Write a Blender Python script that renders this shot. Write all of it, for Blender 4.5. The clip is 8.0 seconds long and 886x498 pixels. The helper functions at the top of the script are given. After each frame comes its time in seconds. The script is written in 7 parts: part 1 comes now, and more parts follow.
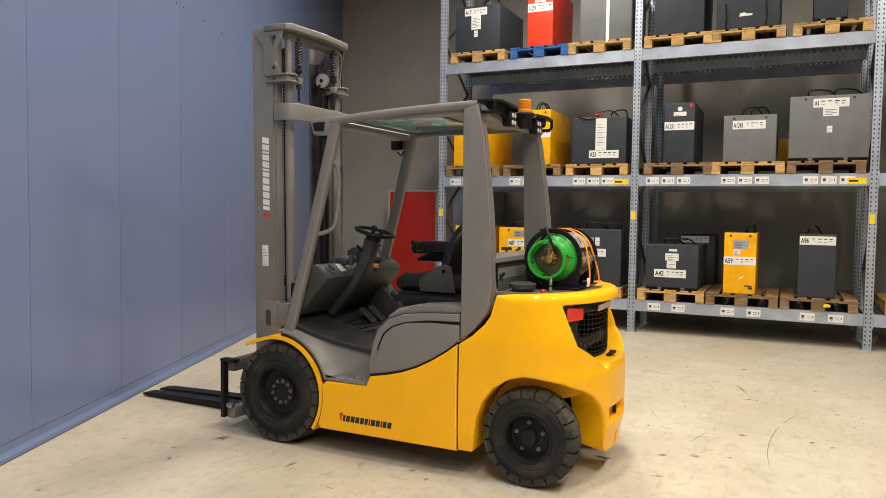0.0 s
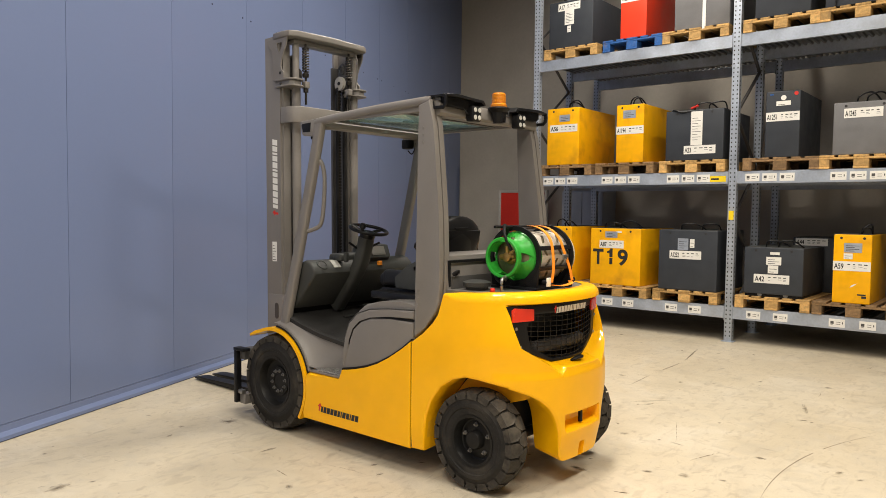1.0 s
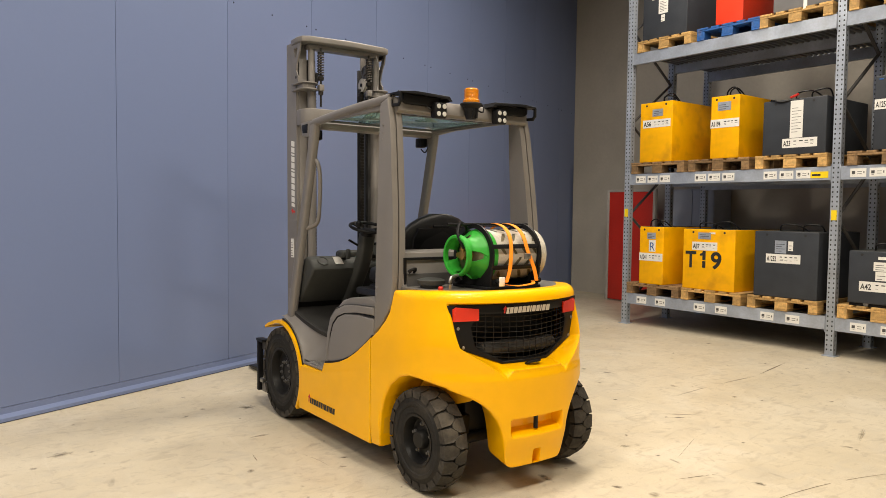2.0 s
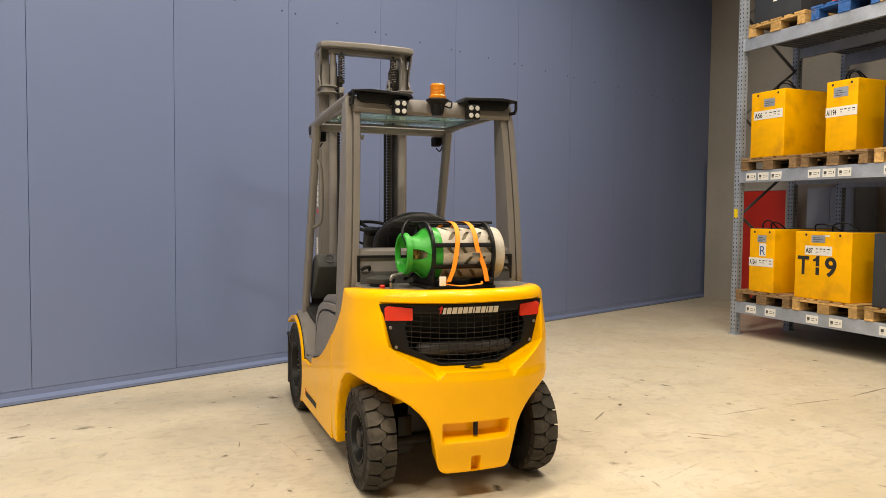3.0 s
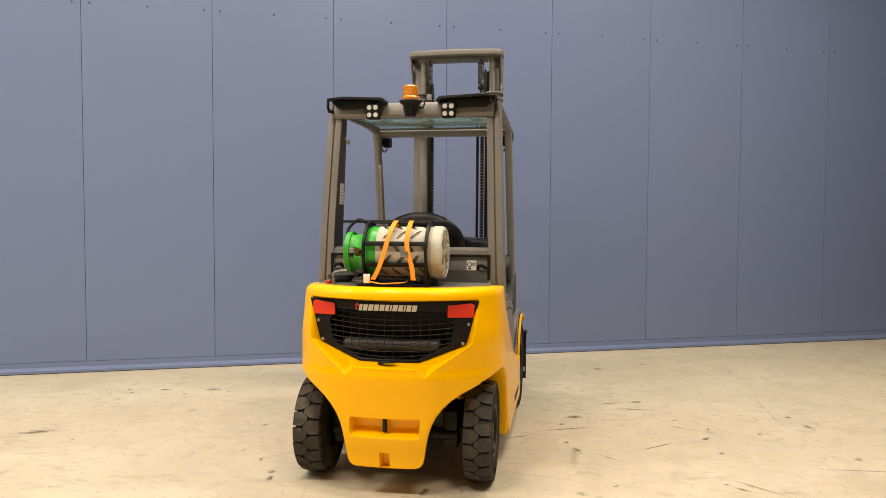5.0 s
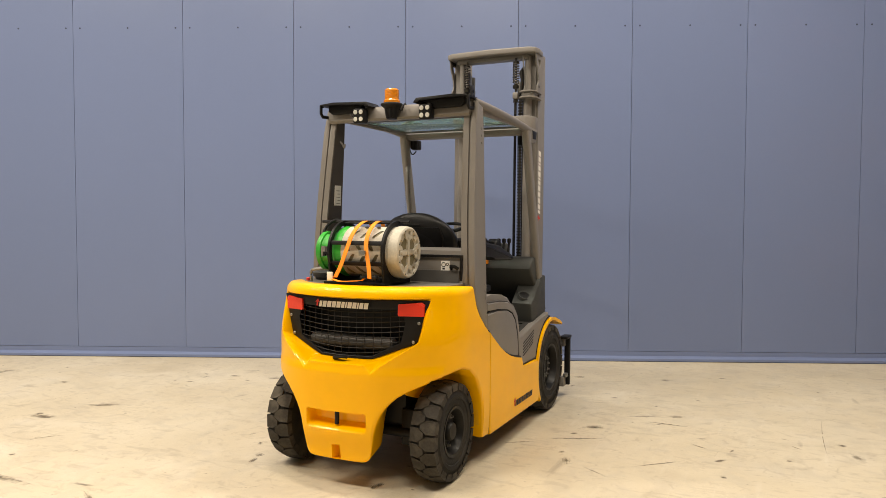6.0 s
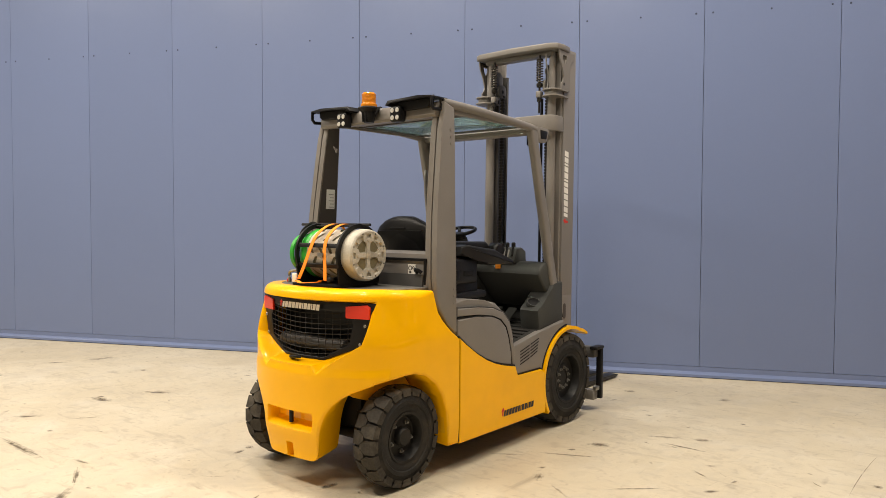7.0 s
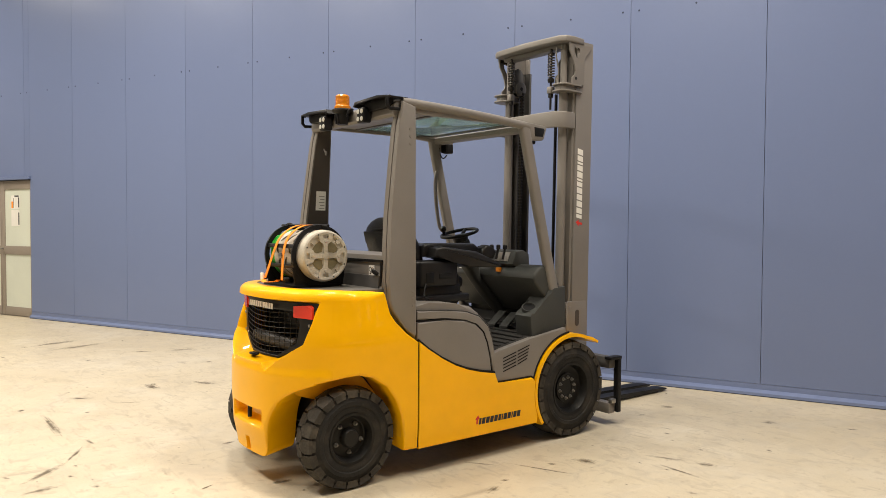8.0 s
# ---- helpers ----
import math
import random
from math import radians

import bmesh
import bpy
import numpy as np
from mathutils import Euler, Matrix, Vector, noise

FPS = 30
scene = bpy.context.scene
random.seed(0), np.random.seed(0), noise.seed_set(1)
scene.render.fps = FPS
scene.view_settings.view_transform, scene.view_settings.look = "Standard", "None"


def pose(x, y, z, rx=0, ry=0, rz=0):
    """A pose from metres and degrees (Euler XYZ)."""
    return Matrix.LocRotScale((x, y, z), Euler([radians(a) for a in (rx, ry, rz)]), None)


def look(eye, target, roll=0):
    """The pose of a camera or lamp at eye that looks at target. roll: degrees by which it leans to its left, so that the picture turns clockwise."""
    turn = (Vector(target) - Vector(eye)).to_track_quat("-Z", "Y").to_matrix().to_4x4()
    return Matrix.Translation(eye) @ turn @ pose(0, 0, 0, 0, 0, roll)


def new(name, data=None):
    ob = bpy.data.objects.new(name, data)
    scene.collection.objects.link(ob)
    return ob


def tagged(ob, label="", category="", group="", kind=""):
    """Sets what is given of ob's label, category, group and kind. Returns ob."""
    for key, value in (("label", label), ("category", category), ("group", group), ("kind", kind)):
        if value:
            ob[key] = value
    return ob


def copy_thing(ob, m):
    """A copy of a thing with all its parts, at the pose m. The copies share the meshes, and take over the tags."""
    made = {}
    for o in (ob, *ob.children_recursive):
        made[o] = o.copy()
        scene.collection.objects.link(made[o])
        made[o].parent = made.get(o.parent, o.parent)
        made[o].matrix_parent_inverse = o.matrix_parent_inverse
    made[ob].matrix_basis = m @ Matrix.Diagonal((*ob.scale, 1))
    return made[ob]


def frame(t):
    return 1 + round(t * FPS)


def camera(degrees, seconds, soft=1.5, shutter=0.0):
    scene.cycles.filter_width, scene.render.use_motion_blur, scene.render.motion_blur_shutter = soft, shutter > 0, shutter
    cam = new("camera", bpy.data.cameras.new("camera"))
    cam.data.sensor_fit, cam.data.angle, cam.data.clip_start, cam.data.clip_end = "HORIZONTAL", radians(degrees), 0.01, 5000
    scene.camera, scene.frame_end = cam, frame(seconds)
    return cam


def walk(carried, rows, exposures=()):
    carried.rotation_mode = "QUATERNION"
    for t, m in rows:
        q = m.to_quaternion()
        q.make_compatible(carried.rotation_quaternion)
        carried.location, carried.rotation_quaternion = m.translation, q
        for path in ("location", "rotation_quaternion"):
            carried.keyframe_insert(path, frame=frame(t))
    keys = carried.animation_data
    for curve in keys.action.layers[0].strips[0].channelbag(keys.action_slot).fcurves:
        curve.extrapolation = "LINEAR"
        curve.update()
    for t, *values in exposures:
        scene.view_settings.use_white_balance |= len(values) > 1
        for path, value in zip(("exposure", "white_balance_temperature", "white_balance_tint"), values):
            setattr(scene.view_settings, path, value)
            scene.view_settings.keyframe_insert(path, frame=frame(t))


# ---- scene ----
cam = camera(62.2, 8.0, soft=0.5)
PATH = [
    (0, (0.125, 0.256, 1.498), (-0.767, 2.043, 1.395), 0.8),
    (0.5, (0.642, 0.549, 1.489), (-0.452, 2.221, 1.389), 0.7),
    (1, (1.16, 0.972, 1.481), (-0.142, 2.486, 1.379), 0.7),
    (1.5, (1.578, 1.359, 1.477), (0.111, 2.714, 1.374), 0.7),
    (3, (2.484, 3.01, 1.458), (0.622, 3.733, 1.357), 0.6),
    (3.5, (2.65, 3.555, 1.446), (0.707, 4.022, 1.352), 0.4),
    (4, (2.744, 4.211, 1.442), (0.753, 4.377, 1.349), 0.3),
    (4.5, (2.767, 4.79, 1.437), (0.771, 4.71, 1.346), 0.3),
    (6, (2.368, 6.614, 1.423), (0.558, 5.768, 1.339), 0.2),
    (6.5, (2.085, 7.104, 1.412), (0.384, 6.054, 1.337), 0.3),
    (7, (1.679, 7.593, 1.413), (0.125, 6.336, 1.342), 0.2),
    (7.5, (1.279, 7.974, 1.409), (-0.127, 6.552, 1.344), 0.3),
    (8, (0.809, 8.338, 1.408), (-0.428, 6.768, 1.343), 0.3),
]
# seconds, stops, kelvin, tint
EXPOSURES = [(0.0, -0.04, 6200, 10), (1.0, 0.0, 6350, 10), (3.0, 0.0, 6850, 10), (4.0, 0.05, 7000, 10), (6.0, 0.06, 6800, 10), (8.0, 0.12, 6500, 10)]
walk(cam, [(t, look(eye, target, roll)) for t, eye, target, roll in PATH], EXPOSURES)

# ---- world and large lights ----
world = bpy.data.worlds.new("world")
scene.world = world
world.use_nodes = True
world.node_tree.nodes["Background"].inputs[0].default_value = (0.9, 0.95, 1.0, 1)
world.node_tree.nodes["Background"].inputs[1].default_value = 0.02
scene.view_settings.exposure = 0.0
LAMP_WATTS = 118.0
LAMP_SPREAD = 165.0                            # narrowed so that upper walls and shelves get less light than the floor
LAMP_COLOR = (1.0, 0.90, 0.76)
CEILING_Z = 6.2
# ceiling tubes out of view, spots tuned to balance the brightness: centre x, centre y
LAMP_SPOTS = [(1.6, -5.4), (1.9, -2.6), (2.0, 0.2), (1.9, 3.2), (1.3, 6.5), (-0.25, 0.5), (-1.3, 3.9), (-2.6, 6.2), (-3.0, 8.4)]


# ---- materials ----
def mat(name, color, rough=0.5, metal=0.0, var=0.12, scale=6.0, fine=60.0, bump=0.02, rvar=0.08, coat=0.0,
        dirt=None, dirt_amount=0.0, dirt_scale=2.5, island=0.0, stretch=(1, 1, 1), trans=0.0, ior=1.45, emit=0.0, spec=0.5):
    m = bpy.data.materials.new(name)
    m.use_nodes = True
    nt = m.node_tree
    b = nt.nodes["Principled BSDF"]
    b.inputs["Metallic"].default_value = metal
    b.inputs["Coat Weight"].default_value = coat
    b.inputs["Coat Roughness"].default_value = 0.035
    b.inputs["Specular IOR Level"].default_value = spec
    b.inputs["Transmission Weight"].default_value = trans
    b.inputs["IOR"].default_value = ior
    tc = nt.nodes.new("ShaderNodeTexCoord")
    mp = nt.nodes.new("ShaderNodeMapping")
    mp.inputs["Scale"].default_value = stretch
    nt.links.new(tc.outputs["Object"], mp.inputs["Vector"])

    def noise_at(s, detail=4.0):
        n = nt.nodes.new("ShaderNodeTexNoise")
        n.inputs["Scale"].default_value = s
        n.inputs["Detail"].default_value = detail
        nt.links.new(mp.outputs[0], n.inputs["Vector"])
        return n

    def mapped(sock, lo, hi, a=0.3, z=0.7):
        r = nt.nodes.new("ShaderNodeMapRange")
        r.inputs["From Min"].default_value, r.inputs["From Max"].default_value = a, z
        r.inputs["To Min"].default_value, r.inputs["To Max"].default_value = lo, hi
        nt.links.new(sock, r.inputs["Value"])
        return r.outputs[0]

    def mul(a, c):
        n = nt.nodes.new("ShaderNodeMath")
        n.operation = "MULTIPLY"
        nt.links.new(a, n.inputs[0])
        nt.links.new(c, n.inputs[1])
        return n.outputs[0]

    big, small = noise_at(scale), noise_at(fine, 3.0)
    tone = mul(mapped(big.outputs["Fac"], 1 - var, 1 + var), mapped(small.outputs["Fac"], 1 - var * 0.5, 1 + var * 0.5))
    if island:
        oi = nt.nodes.new("ShaderNodeObjectInfo")
        tone = mul(tone, mapped(oi.outputs["Random"], 1 - island, 1 + island, 0, 1))
    mix = nt.nodes.new("ShaderNodeVectorMath")
    mix.operation = "SCALE"
    mix.inputs[0].default_value = color
    nt.links.new(tone, mix.inputs["Scale"])
    col = mix.outputs[0]
    if dirt:
        dn = noise_at(dirt_scale, 8.0)
        fac = mapped(dn.outputs["Fac"], 0.0, dirt_amount, 0.5, 0.72)
        dm = nt.nodes.new("ShaderNodeMix")
        dm.data_type = "RGBA"
        nt.links.new(fac, dm.inputs["Factor"])
        nt.links.new(col, dm.inputs["A"])
        dm.inputs["B"].default_value = (*dirt, 1)
        col = dm.outputs["Result"]
    nt.links.new(col, b.inputs["Base Color"])
    nt.links.new(mapped(big.outputs["Fac"], max(0.03, rough - rvar), rough + rvar), b.inputs["Roughness"])
    if bump:
        bp = nt.nodes.new("ShaderNodeBump")
        bp.inputs["Strength"].default_value = bump
        bp.inputs["Distance"].default_value = 0.02
        nt.links.new(small.outputs["Fac"], bp.inputs["Height"])
        nt.links.new(bp.outputs[0], b.inputs["Normal"])
    if emit:
        b.inputs["Emission Color"].default_value = (*color, 1)
        b.inputs["Emission Strength"].default_value = emit
    return m


YELLOW = mat("yellow_paint", (0.96, 0.485, 0.001), 0.42, var=0.03, fine=9, bump=0.003, coat=0.5, rvar=0.04, spec=0.06)
YELLOW_IN = mat("yellow_underside", (0.86, 0.43, 0.002), 0.5, var=0.06, dirt=(0.30, 0.17, 0.04), dirt_amount=0.2)
GREY = mat("grey_truck_paint", (0.193, 0.179, 0.166), 0.42, var=0.04, fine=150, bump=0.01)
GREY_DK = mat("dark_grey_panel", (0.085, 0.082, 0.08), 0.45, var=0.06, fine=200, bump=0.02, spec=0.35)
CHAR = mat("charcoal_plastic", (0.049, 0.051, 0.049), 0.55, var=0.12, fine=300, bump=0.06, spec=0.3)
BLACK = mat("black_paint", (0.010, 0.010, 0.011), 0.42, var=0.15, fine=120, bump=0.02, spec=0.22)
MAT_BLACK = mat("black_rubber_mat", (0.030, 0.029, 0.028), 0.7, var=0.2, fine=120, bump=0.08, spec=0.3)
VINYL = mat("black_vinyl", (0.012, 0.012, 0.013), 0.38, var=0.15, fine=400, bump=0.05, spec=0.35)
TYRE = mat("tyre_rubber", (0.020, 0.019, 0.018), 0.78, var=0.25, scale=9, fine=90, bump=0.12, dirt=(0.10, 0.085, 0.065), dirt_amount=0.35, dirt_scale=7, spec=0.25)
TREAD = mat("worn_tread_rubber", (0.045, 0.040, 0.034), 0.85, var=0.3, scale=12, fine=80, bump=0.15, dirt=(0.15, 0.13, 0.10), dirt_amount=0.5, dirt_scale=9, spec=0.25)
RIM = mat("black_rim", (0.009, 0.009, 0.009), 0.45, var=0.2, fine=80, bump=0.03, dirt=(0.05, 0.043, 0.034), dirt_amount=0.15, spec=0.25)
STEEL = mat("bare_steel", (0.35, 0.34, 0.32), 0.35, metal=0.9, var=0.15, fine=90, bump=0.02)
CHAIN = mat("oiled_chain", (0.025, 0.022, 0.018), 0.45, metal=0.5, var=0.3, fine=150, bump=0.1)
RED_LENS = mat("red_lens", (0.75, 0.035, 0.012), 0.25, var=0.05, fine=400, bump=0.05, coat=0.3)
AMBER = mat("amber_lens", (0.62, 0.205, 0.004), 0.2, var=0.25, fine=250, bump=0.06, coat=0.5)
LED = mat("led_lens", (0.58, 0.58, 0.55), 0.2, var=0.15, fine=200)
GREEN = mat("green_plastic", (0.030, 0.36, 0.035), 0.38, var=0.08, fine=60, bump=0.02, dirt=(0.02, 0.12, 0.02), dirt_amount=0.3)
SLEEVE = mat("worn_white_sleeve", (0.50, 0.47, 0.40), 0.6, var=0.14, scale=11, fine=90, bump=0.06, dirt=(0.15, 0.12, 0.08), dirt_amount=0.75, dirt_scale=8)
CUTOUT = mat("tarnished_bottle", (0.165, 0.145, 0.085), 0.5, metal=0.3, var=0.2, fine=80)
STRAP = mat("orange_webbing", (0.95, 0.30, 0.015), 0.7, var=0.08, fine=400, bump=0.1)
BRASS = mat("brass_valve", (0.35, 0.22, 0.07), 0.4, metal=0.8, var=0.25, fine=120, bump=0.05)
WHITE = mat("white_sticker", (0.78, 0.77, 0.73), 0.5, var=0.03)
INK = mat("black_ink", (0.02, 0.02, 0.02), 0.6, var=0.05)
INK_RED = mat("red_ink", (0.6, 0.03, 0.02), 0.5, var=0.05)
YTAG = mat("yellow_tag", (0.85, 0.62, 0.01), 0.5, var=0.05)
GALV = mat("galvanised_steel", (0.40, 0.445, 0.52), 0.42, metal=0.35, var=0.14, scale=3, fine=40, bump=0.03, dirt=(0.22, 0.22, 0.22), dirt_amount=0.35, dirt_scale=4)
DECK = mat("deck_steel", (0.24, 0.24, 0.235), 0.36, metal=0.75, var=0.15, fine=60, bump=0.03)
WOOD = mat("pallet_wood", (0.52, 0.32, 0.115), 0.75, var=0.25, scale=5, fine=45, bump=0.12, stretch=(6, 1, 6), island=0.3, dirt=(0.16, 0.10, 0.05), dirt_amount=0.5, dirt_scale=3)
WOOD_OLD = mat("old_pallet_wood", (0.26, 0.16, 0.075), 0.8, var=0.3, scale=5, fine=45, bump=0.15, stretch=(6, 1, 6), island=0.3, dirt=(0.09, 0.06, 0.035), dirt_amount=0.5, dirt_scale=3)
WOOD_BLUE = mat("blue_pallet_paint", (0.02, 0.10, 0.33), 0.7, var=0.25, fine=45, bump=0.12, stretch=(6, 1, 6), dirt=(0.20, 0.14, 0.07), dirt_amount=0.4)
B_YELLOW = mat("yellow_case_paint", (0.92, 0.455, 0.002), 0.45, var=0.05, fine=9, bump=0.004, coat=0.25, rvar=0.06, spec=0.12, dirt=(0.50, 0.22, 0.012), dirt_amount=0.55, dirt_scale=4)
B_DARK = mat("battery_slate", (0.040, 0.045, 0.054), 0.48, var=0.1, fine=80, bump=0.03, spec=0.3)
B_GREY = mat("battery_grey", (0.16, 0.16, 0.165), 0.5, var=0.08, fine=80, bump=0.03, dirt=(0.09, 0.085, 0.08), dirt_amount=0.4)
B_RED = mat("battery_red", (0.78, 0.05, 0.015), 0.42, var=0.06, fine=60, bump=0.02)
CONCRETE = mat("grey_wall", (0.43, 0.40, 0.35), 0.85, var=0.06, scale=1.2, fine=25, bump=0.05, dirt=(0.28, 0.26, 0.22), dirt_amount=0.4, dirt_scale=0.8)
PLASTER = mat("white_wall", (0.42, 0.41, 0.38), 0.85, var=0.05, scale=0.8, fine=20, bump=0.03)
CEIL = mat("ceiling_sheet", (0.36, 0.36, 0.355), 0.7, var=0.05, scale=0.7, fine=10)
BLUE = mat("blue_wall_paint", (0.150, 0.195, 0.347), 0.30, var=0.012, scale=0.35, fine=40, bump=0.004, rvar=0.015, island=0.03)
BLUE_DK = mat("blue_joint", (0.040, 0.052, 0.095), 0.7)
RED_DOOR = mat("red_panel", (0.60, 0.030, 0.016), 0.5, var=0.08, scale=2, fine=40)
CABINET = mat("blue_grey_cabinet", (0.34, 0.37, 0.44), 0.45, var=0.06)
FRAME_GREY = mat("pale_frame", (0.42, 0.40, 0.37), 0.6, var=0.08)
ALU = mat("taupe_door_frame", (0.27, 0.235, 0.20), 0.5, var=0.05)
FROST = mat("frosted_pane", (0.62, 0.66, 0.58), 0.35, var=0.04, scale=2)
GLASS = mat("green_glass", (0.50, 0.70, 0.67), 0.05, var=0.0, bump=0, trans=0.78, ior=1.45, rvar=0.0)
LIGHT_ON = mat("lit_diffuser", (1.0, 0.95, 0.86), 0.6, var=0.0, emit=6.0)


def floor_material():
    m = bpy.data.materials.new("screed_floor")
    m.use_nodes = True
    nt = m.node_tree
    b = nt.nodes["Principled BSDF"]
    tc = nt.nodes.new("ShaderNodeTexCoord")

    def noise_at(s, detail, stretch=(1, 1, 1), turn=0.0, dist=0.0):
        mp = nt.nodes.new("ShaderNodeMapping")
        mp.inputs["Scale"].default_value = stretch
        mp.inputs["Rotation"].default_value = (0, 0, turn)
        nt.links.new(tc.outputs["Object"], mp.inputs["Vector"])
        n = nt.nodes.new("ShaderNodeTexNoise")
        n.inputs["Scale"].default_value = s
        n.inputs["Detail"].default_value = detail
        n.inputs["Distortion"].default_value = dist
        nt.links.new(mp.outputs[0], n.inputs["Vector"])
        return n.outputs["Fac"]

    def ramp(sock, stops):
        r = nt.nodes.new("ShaderNodeValToRGB")
        while len(r.color_ramp.elements) < len(stops):
            r.color_ramp.elements.new(0.5)
        for e, (p, c) in zip(r.color_ramp.elements, stops):
            e.position, e.color = p, (*c, 1)
        nt.links.new(sock, r.inputs[0])
        return r.outputs[0]

    def over(a, c, fac_sock):
        mx = nt.nodes.new("ShaderNodeMix")
        mx.data_type = "RGBA"
        nt.links.new(fac_sock, mx.inputs["Factor"])
        nt.links.new(a, mx.inputs["A"])
        mx.inputs["B"].default_value = (*c, 1)
        return mx.outputs["Result"]

    def band(sock, lo, hi, top):
        r = nt.nodes.new("ShaderNodeMapRange")
        r.inputs["From Min"].default_value, r.inputs["From Max"].default_value = lo, hi
        r.inputs["To Min"].default_value, r.inputs["To Max"].default_value = 0.0, top
        nt.links.new(sock, r.inputs["Value"])
        return r.outputs[0]

    col = ramp(noise_at(0.9, 8, dist=0.3), [(0.30, (0.535, 0.465, 0.338)), (0.48, (0.575, 0.505, 0.375)), (0.62, (0.60, 0.535, 0.410))])
    col = over(col, (0.42, 0.36, 0.26), band(noise_at(3.2, 10, dist=0.6), 0.52, 0.68, 0.34))
    col = over(col, (0.67, 0.63, 0.54), band(noise_at(1.7, 9, dist=0.8), 0.54, 0.66, 0.26))
    col = over(col, (0.46, 0.415, 0.335), band(noise_at(4.6, 13, dist=1.3), 0.50, 0.64, 0.36))
    col = over(col, (0.36, 0.305, 0.225), band(noise_at(11.0, 12, (1, 0.45, 1), 0.6, 1.6), 0.55, 0.68, 0.40))
    col = over(col, (0.16, 0.12, 0.08), band(noise_at(9.0, 6, (1, 0.25, 1), 0.5, 0.5), 0.68, 0.76, 0.42))
    col = over(col, (0.14, 0.11, 0.08), band(noise_at(7.0, 5, (0.18, 1.2, 1), 0.35, 0.4), 0.69, 0.75, 0.36))
    col = over(col, (0.30, 0.25, 0.18), band(noise_at(55.0, 3), 0.66, 0.74, 0.5))
    col = over(col, (0.30, 0.24, 0.16), band(noise_at(26.0, 6, (1, 0.10, 1), 0.9, 0.2), 0.62, 0.74, 0.25))
    col = over(col, (0.70, 0.66, 0.58), band(noise_at(24.0, 6, (0.08, 1, 1), 0.2, 0.3), 0.60, 0.74, 0.2))
    col = over(col, (0.34, 0.28, 0.20), band(noise_at(16.0, 10, dist=1.0), 0.60, 0.70, 0.4))
    col = over(col, (0.22, 0.17, 0.11), band(noise_at(120.0, 2), 0.72, 0.78, 0.6))
    col = over(col, (0.40, 0.34, 0.25), band(noise_at(210.0, 2), 0.52, 0.72, 0.45))
    col = over(col, (0.74, 0.69, 0.60), band(noise_at(170.0, 3, turn=1.0), 0.56, 0.74, 0.4))
    col = over(col, (0.18, 0.14, 0.10), band(noise_at(38.0, 4, (1, 0.5, 1), 0.7), 0.70, 0.76, 0.65))
    nt.links.new(col, b.inputs["Base Color"])
    nt.links.new(band(noise_at(2.2, 6), -0.9, 1.6, 0.8), b.inputs["Roughness"])
    bp = nt.nodes.new("ShaderNodeBump")
    bp.inputs["Strength"].default_value = 0.08
    bp.inputs["Distance"].default_value = 0.01
    nt.links.new(noise_at(30, 6), bp.inputs["Height"])
    nt.links.new(bp.outputs[0], b.inputs["Normal"])
    return m


FLOOR = floor_material()
SCUFF = mat("dark_scuff", (0.19, 0.15, 0.10), 0.7, var=0.4, scale=25, fine=150, bump=0.05)


# ---- mesh helpers ----
def part(name, bm, material, parent=None, label="", smooth=True, angle=38):
    me = bpy.data.meshes.new(name)
    bmesh.ops.recalc_face_normals(bm, faces=bm.faces)
    bm.to_mesh(me)
    bm.free()
    for m in material if isinstance(material, (list, tuple)) else [material]:
        me.materials.append(m)
    if smooth:
        me.polygons.foreach_set("use_smooth", [True] * len(me.polygons))
        me.set_sharp_from_angle(angle=radians(angle))
    ob = new(name, me)
    if parent is not None:
        ob.parent = parent
    if label:
        tagged(ob, label)
    return ob


def thing(name, at, label, category, group="", turn=0.0):
    ob = new(name)
    ob.empty_display_size = 0.1
    ob.matrix_world = pose(*at, 0, 0, turn)
    return tagged(ob, label, category, group)


def box(bm, lo, hi, bevel=0.0, seg=2, m=None):
    c = [(a + z) / 2 for a, z in zip(lo, hi)]
    s = [abs(z - a) for a, z in zip(lo, hi)]
    mm = Matrix.Translation(c) @ Matrix.Diagonal((*s, 1))
    if m is not None:
        mm = m @ mm
    r = bmesh.ops.create_cube(bm, size=1, matrix=mm)
    if bevel:
        ed = list({e for v in r["verts"] for e in v.link_edges})
        bmesh.ops.bevel(bm, geom=ed, offset=bevel, segments=seg, affect="EDGES", profile=0.5)
    return bm


def prism(bm, pts, a, z, axis="y", bevel=0.0, seg=2, shear=None):
    """A polygon of (u, v) pushed along an axis from a to z; u, v are the other two axes in order."""
    def put(u, v, w):
        p = {"y": (u, w, v), "x": (w, u, v), "z": (u, v, w)}[axis]
        return shear(p) if shear else p
    lo = [bm.verts.new(put(u, v, a)) for u, v in pts]
    hi = [bm.verts.new(put(u, v, z)) for u, v in pts]
    n = len(pts)
    f = [bm.faces.new(lo), bm.faces.new(hi)]
    for i in range(n):
        f.append(bm.faces.new((lo[i], lo[(i + 1) % n], hi[(i + 1) % n], hi[i])))
    if bevel:
        ed = [e for e in set(f[0].edges) | set(f[1].edges)]
        bmesh.ops.bevel(bm, geom=ed, offset=bevel, segments=seg, affect="EDGES", profile=0.5)
    return bm


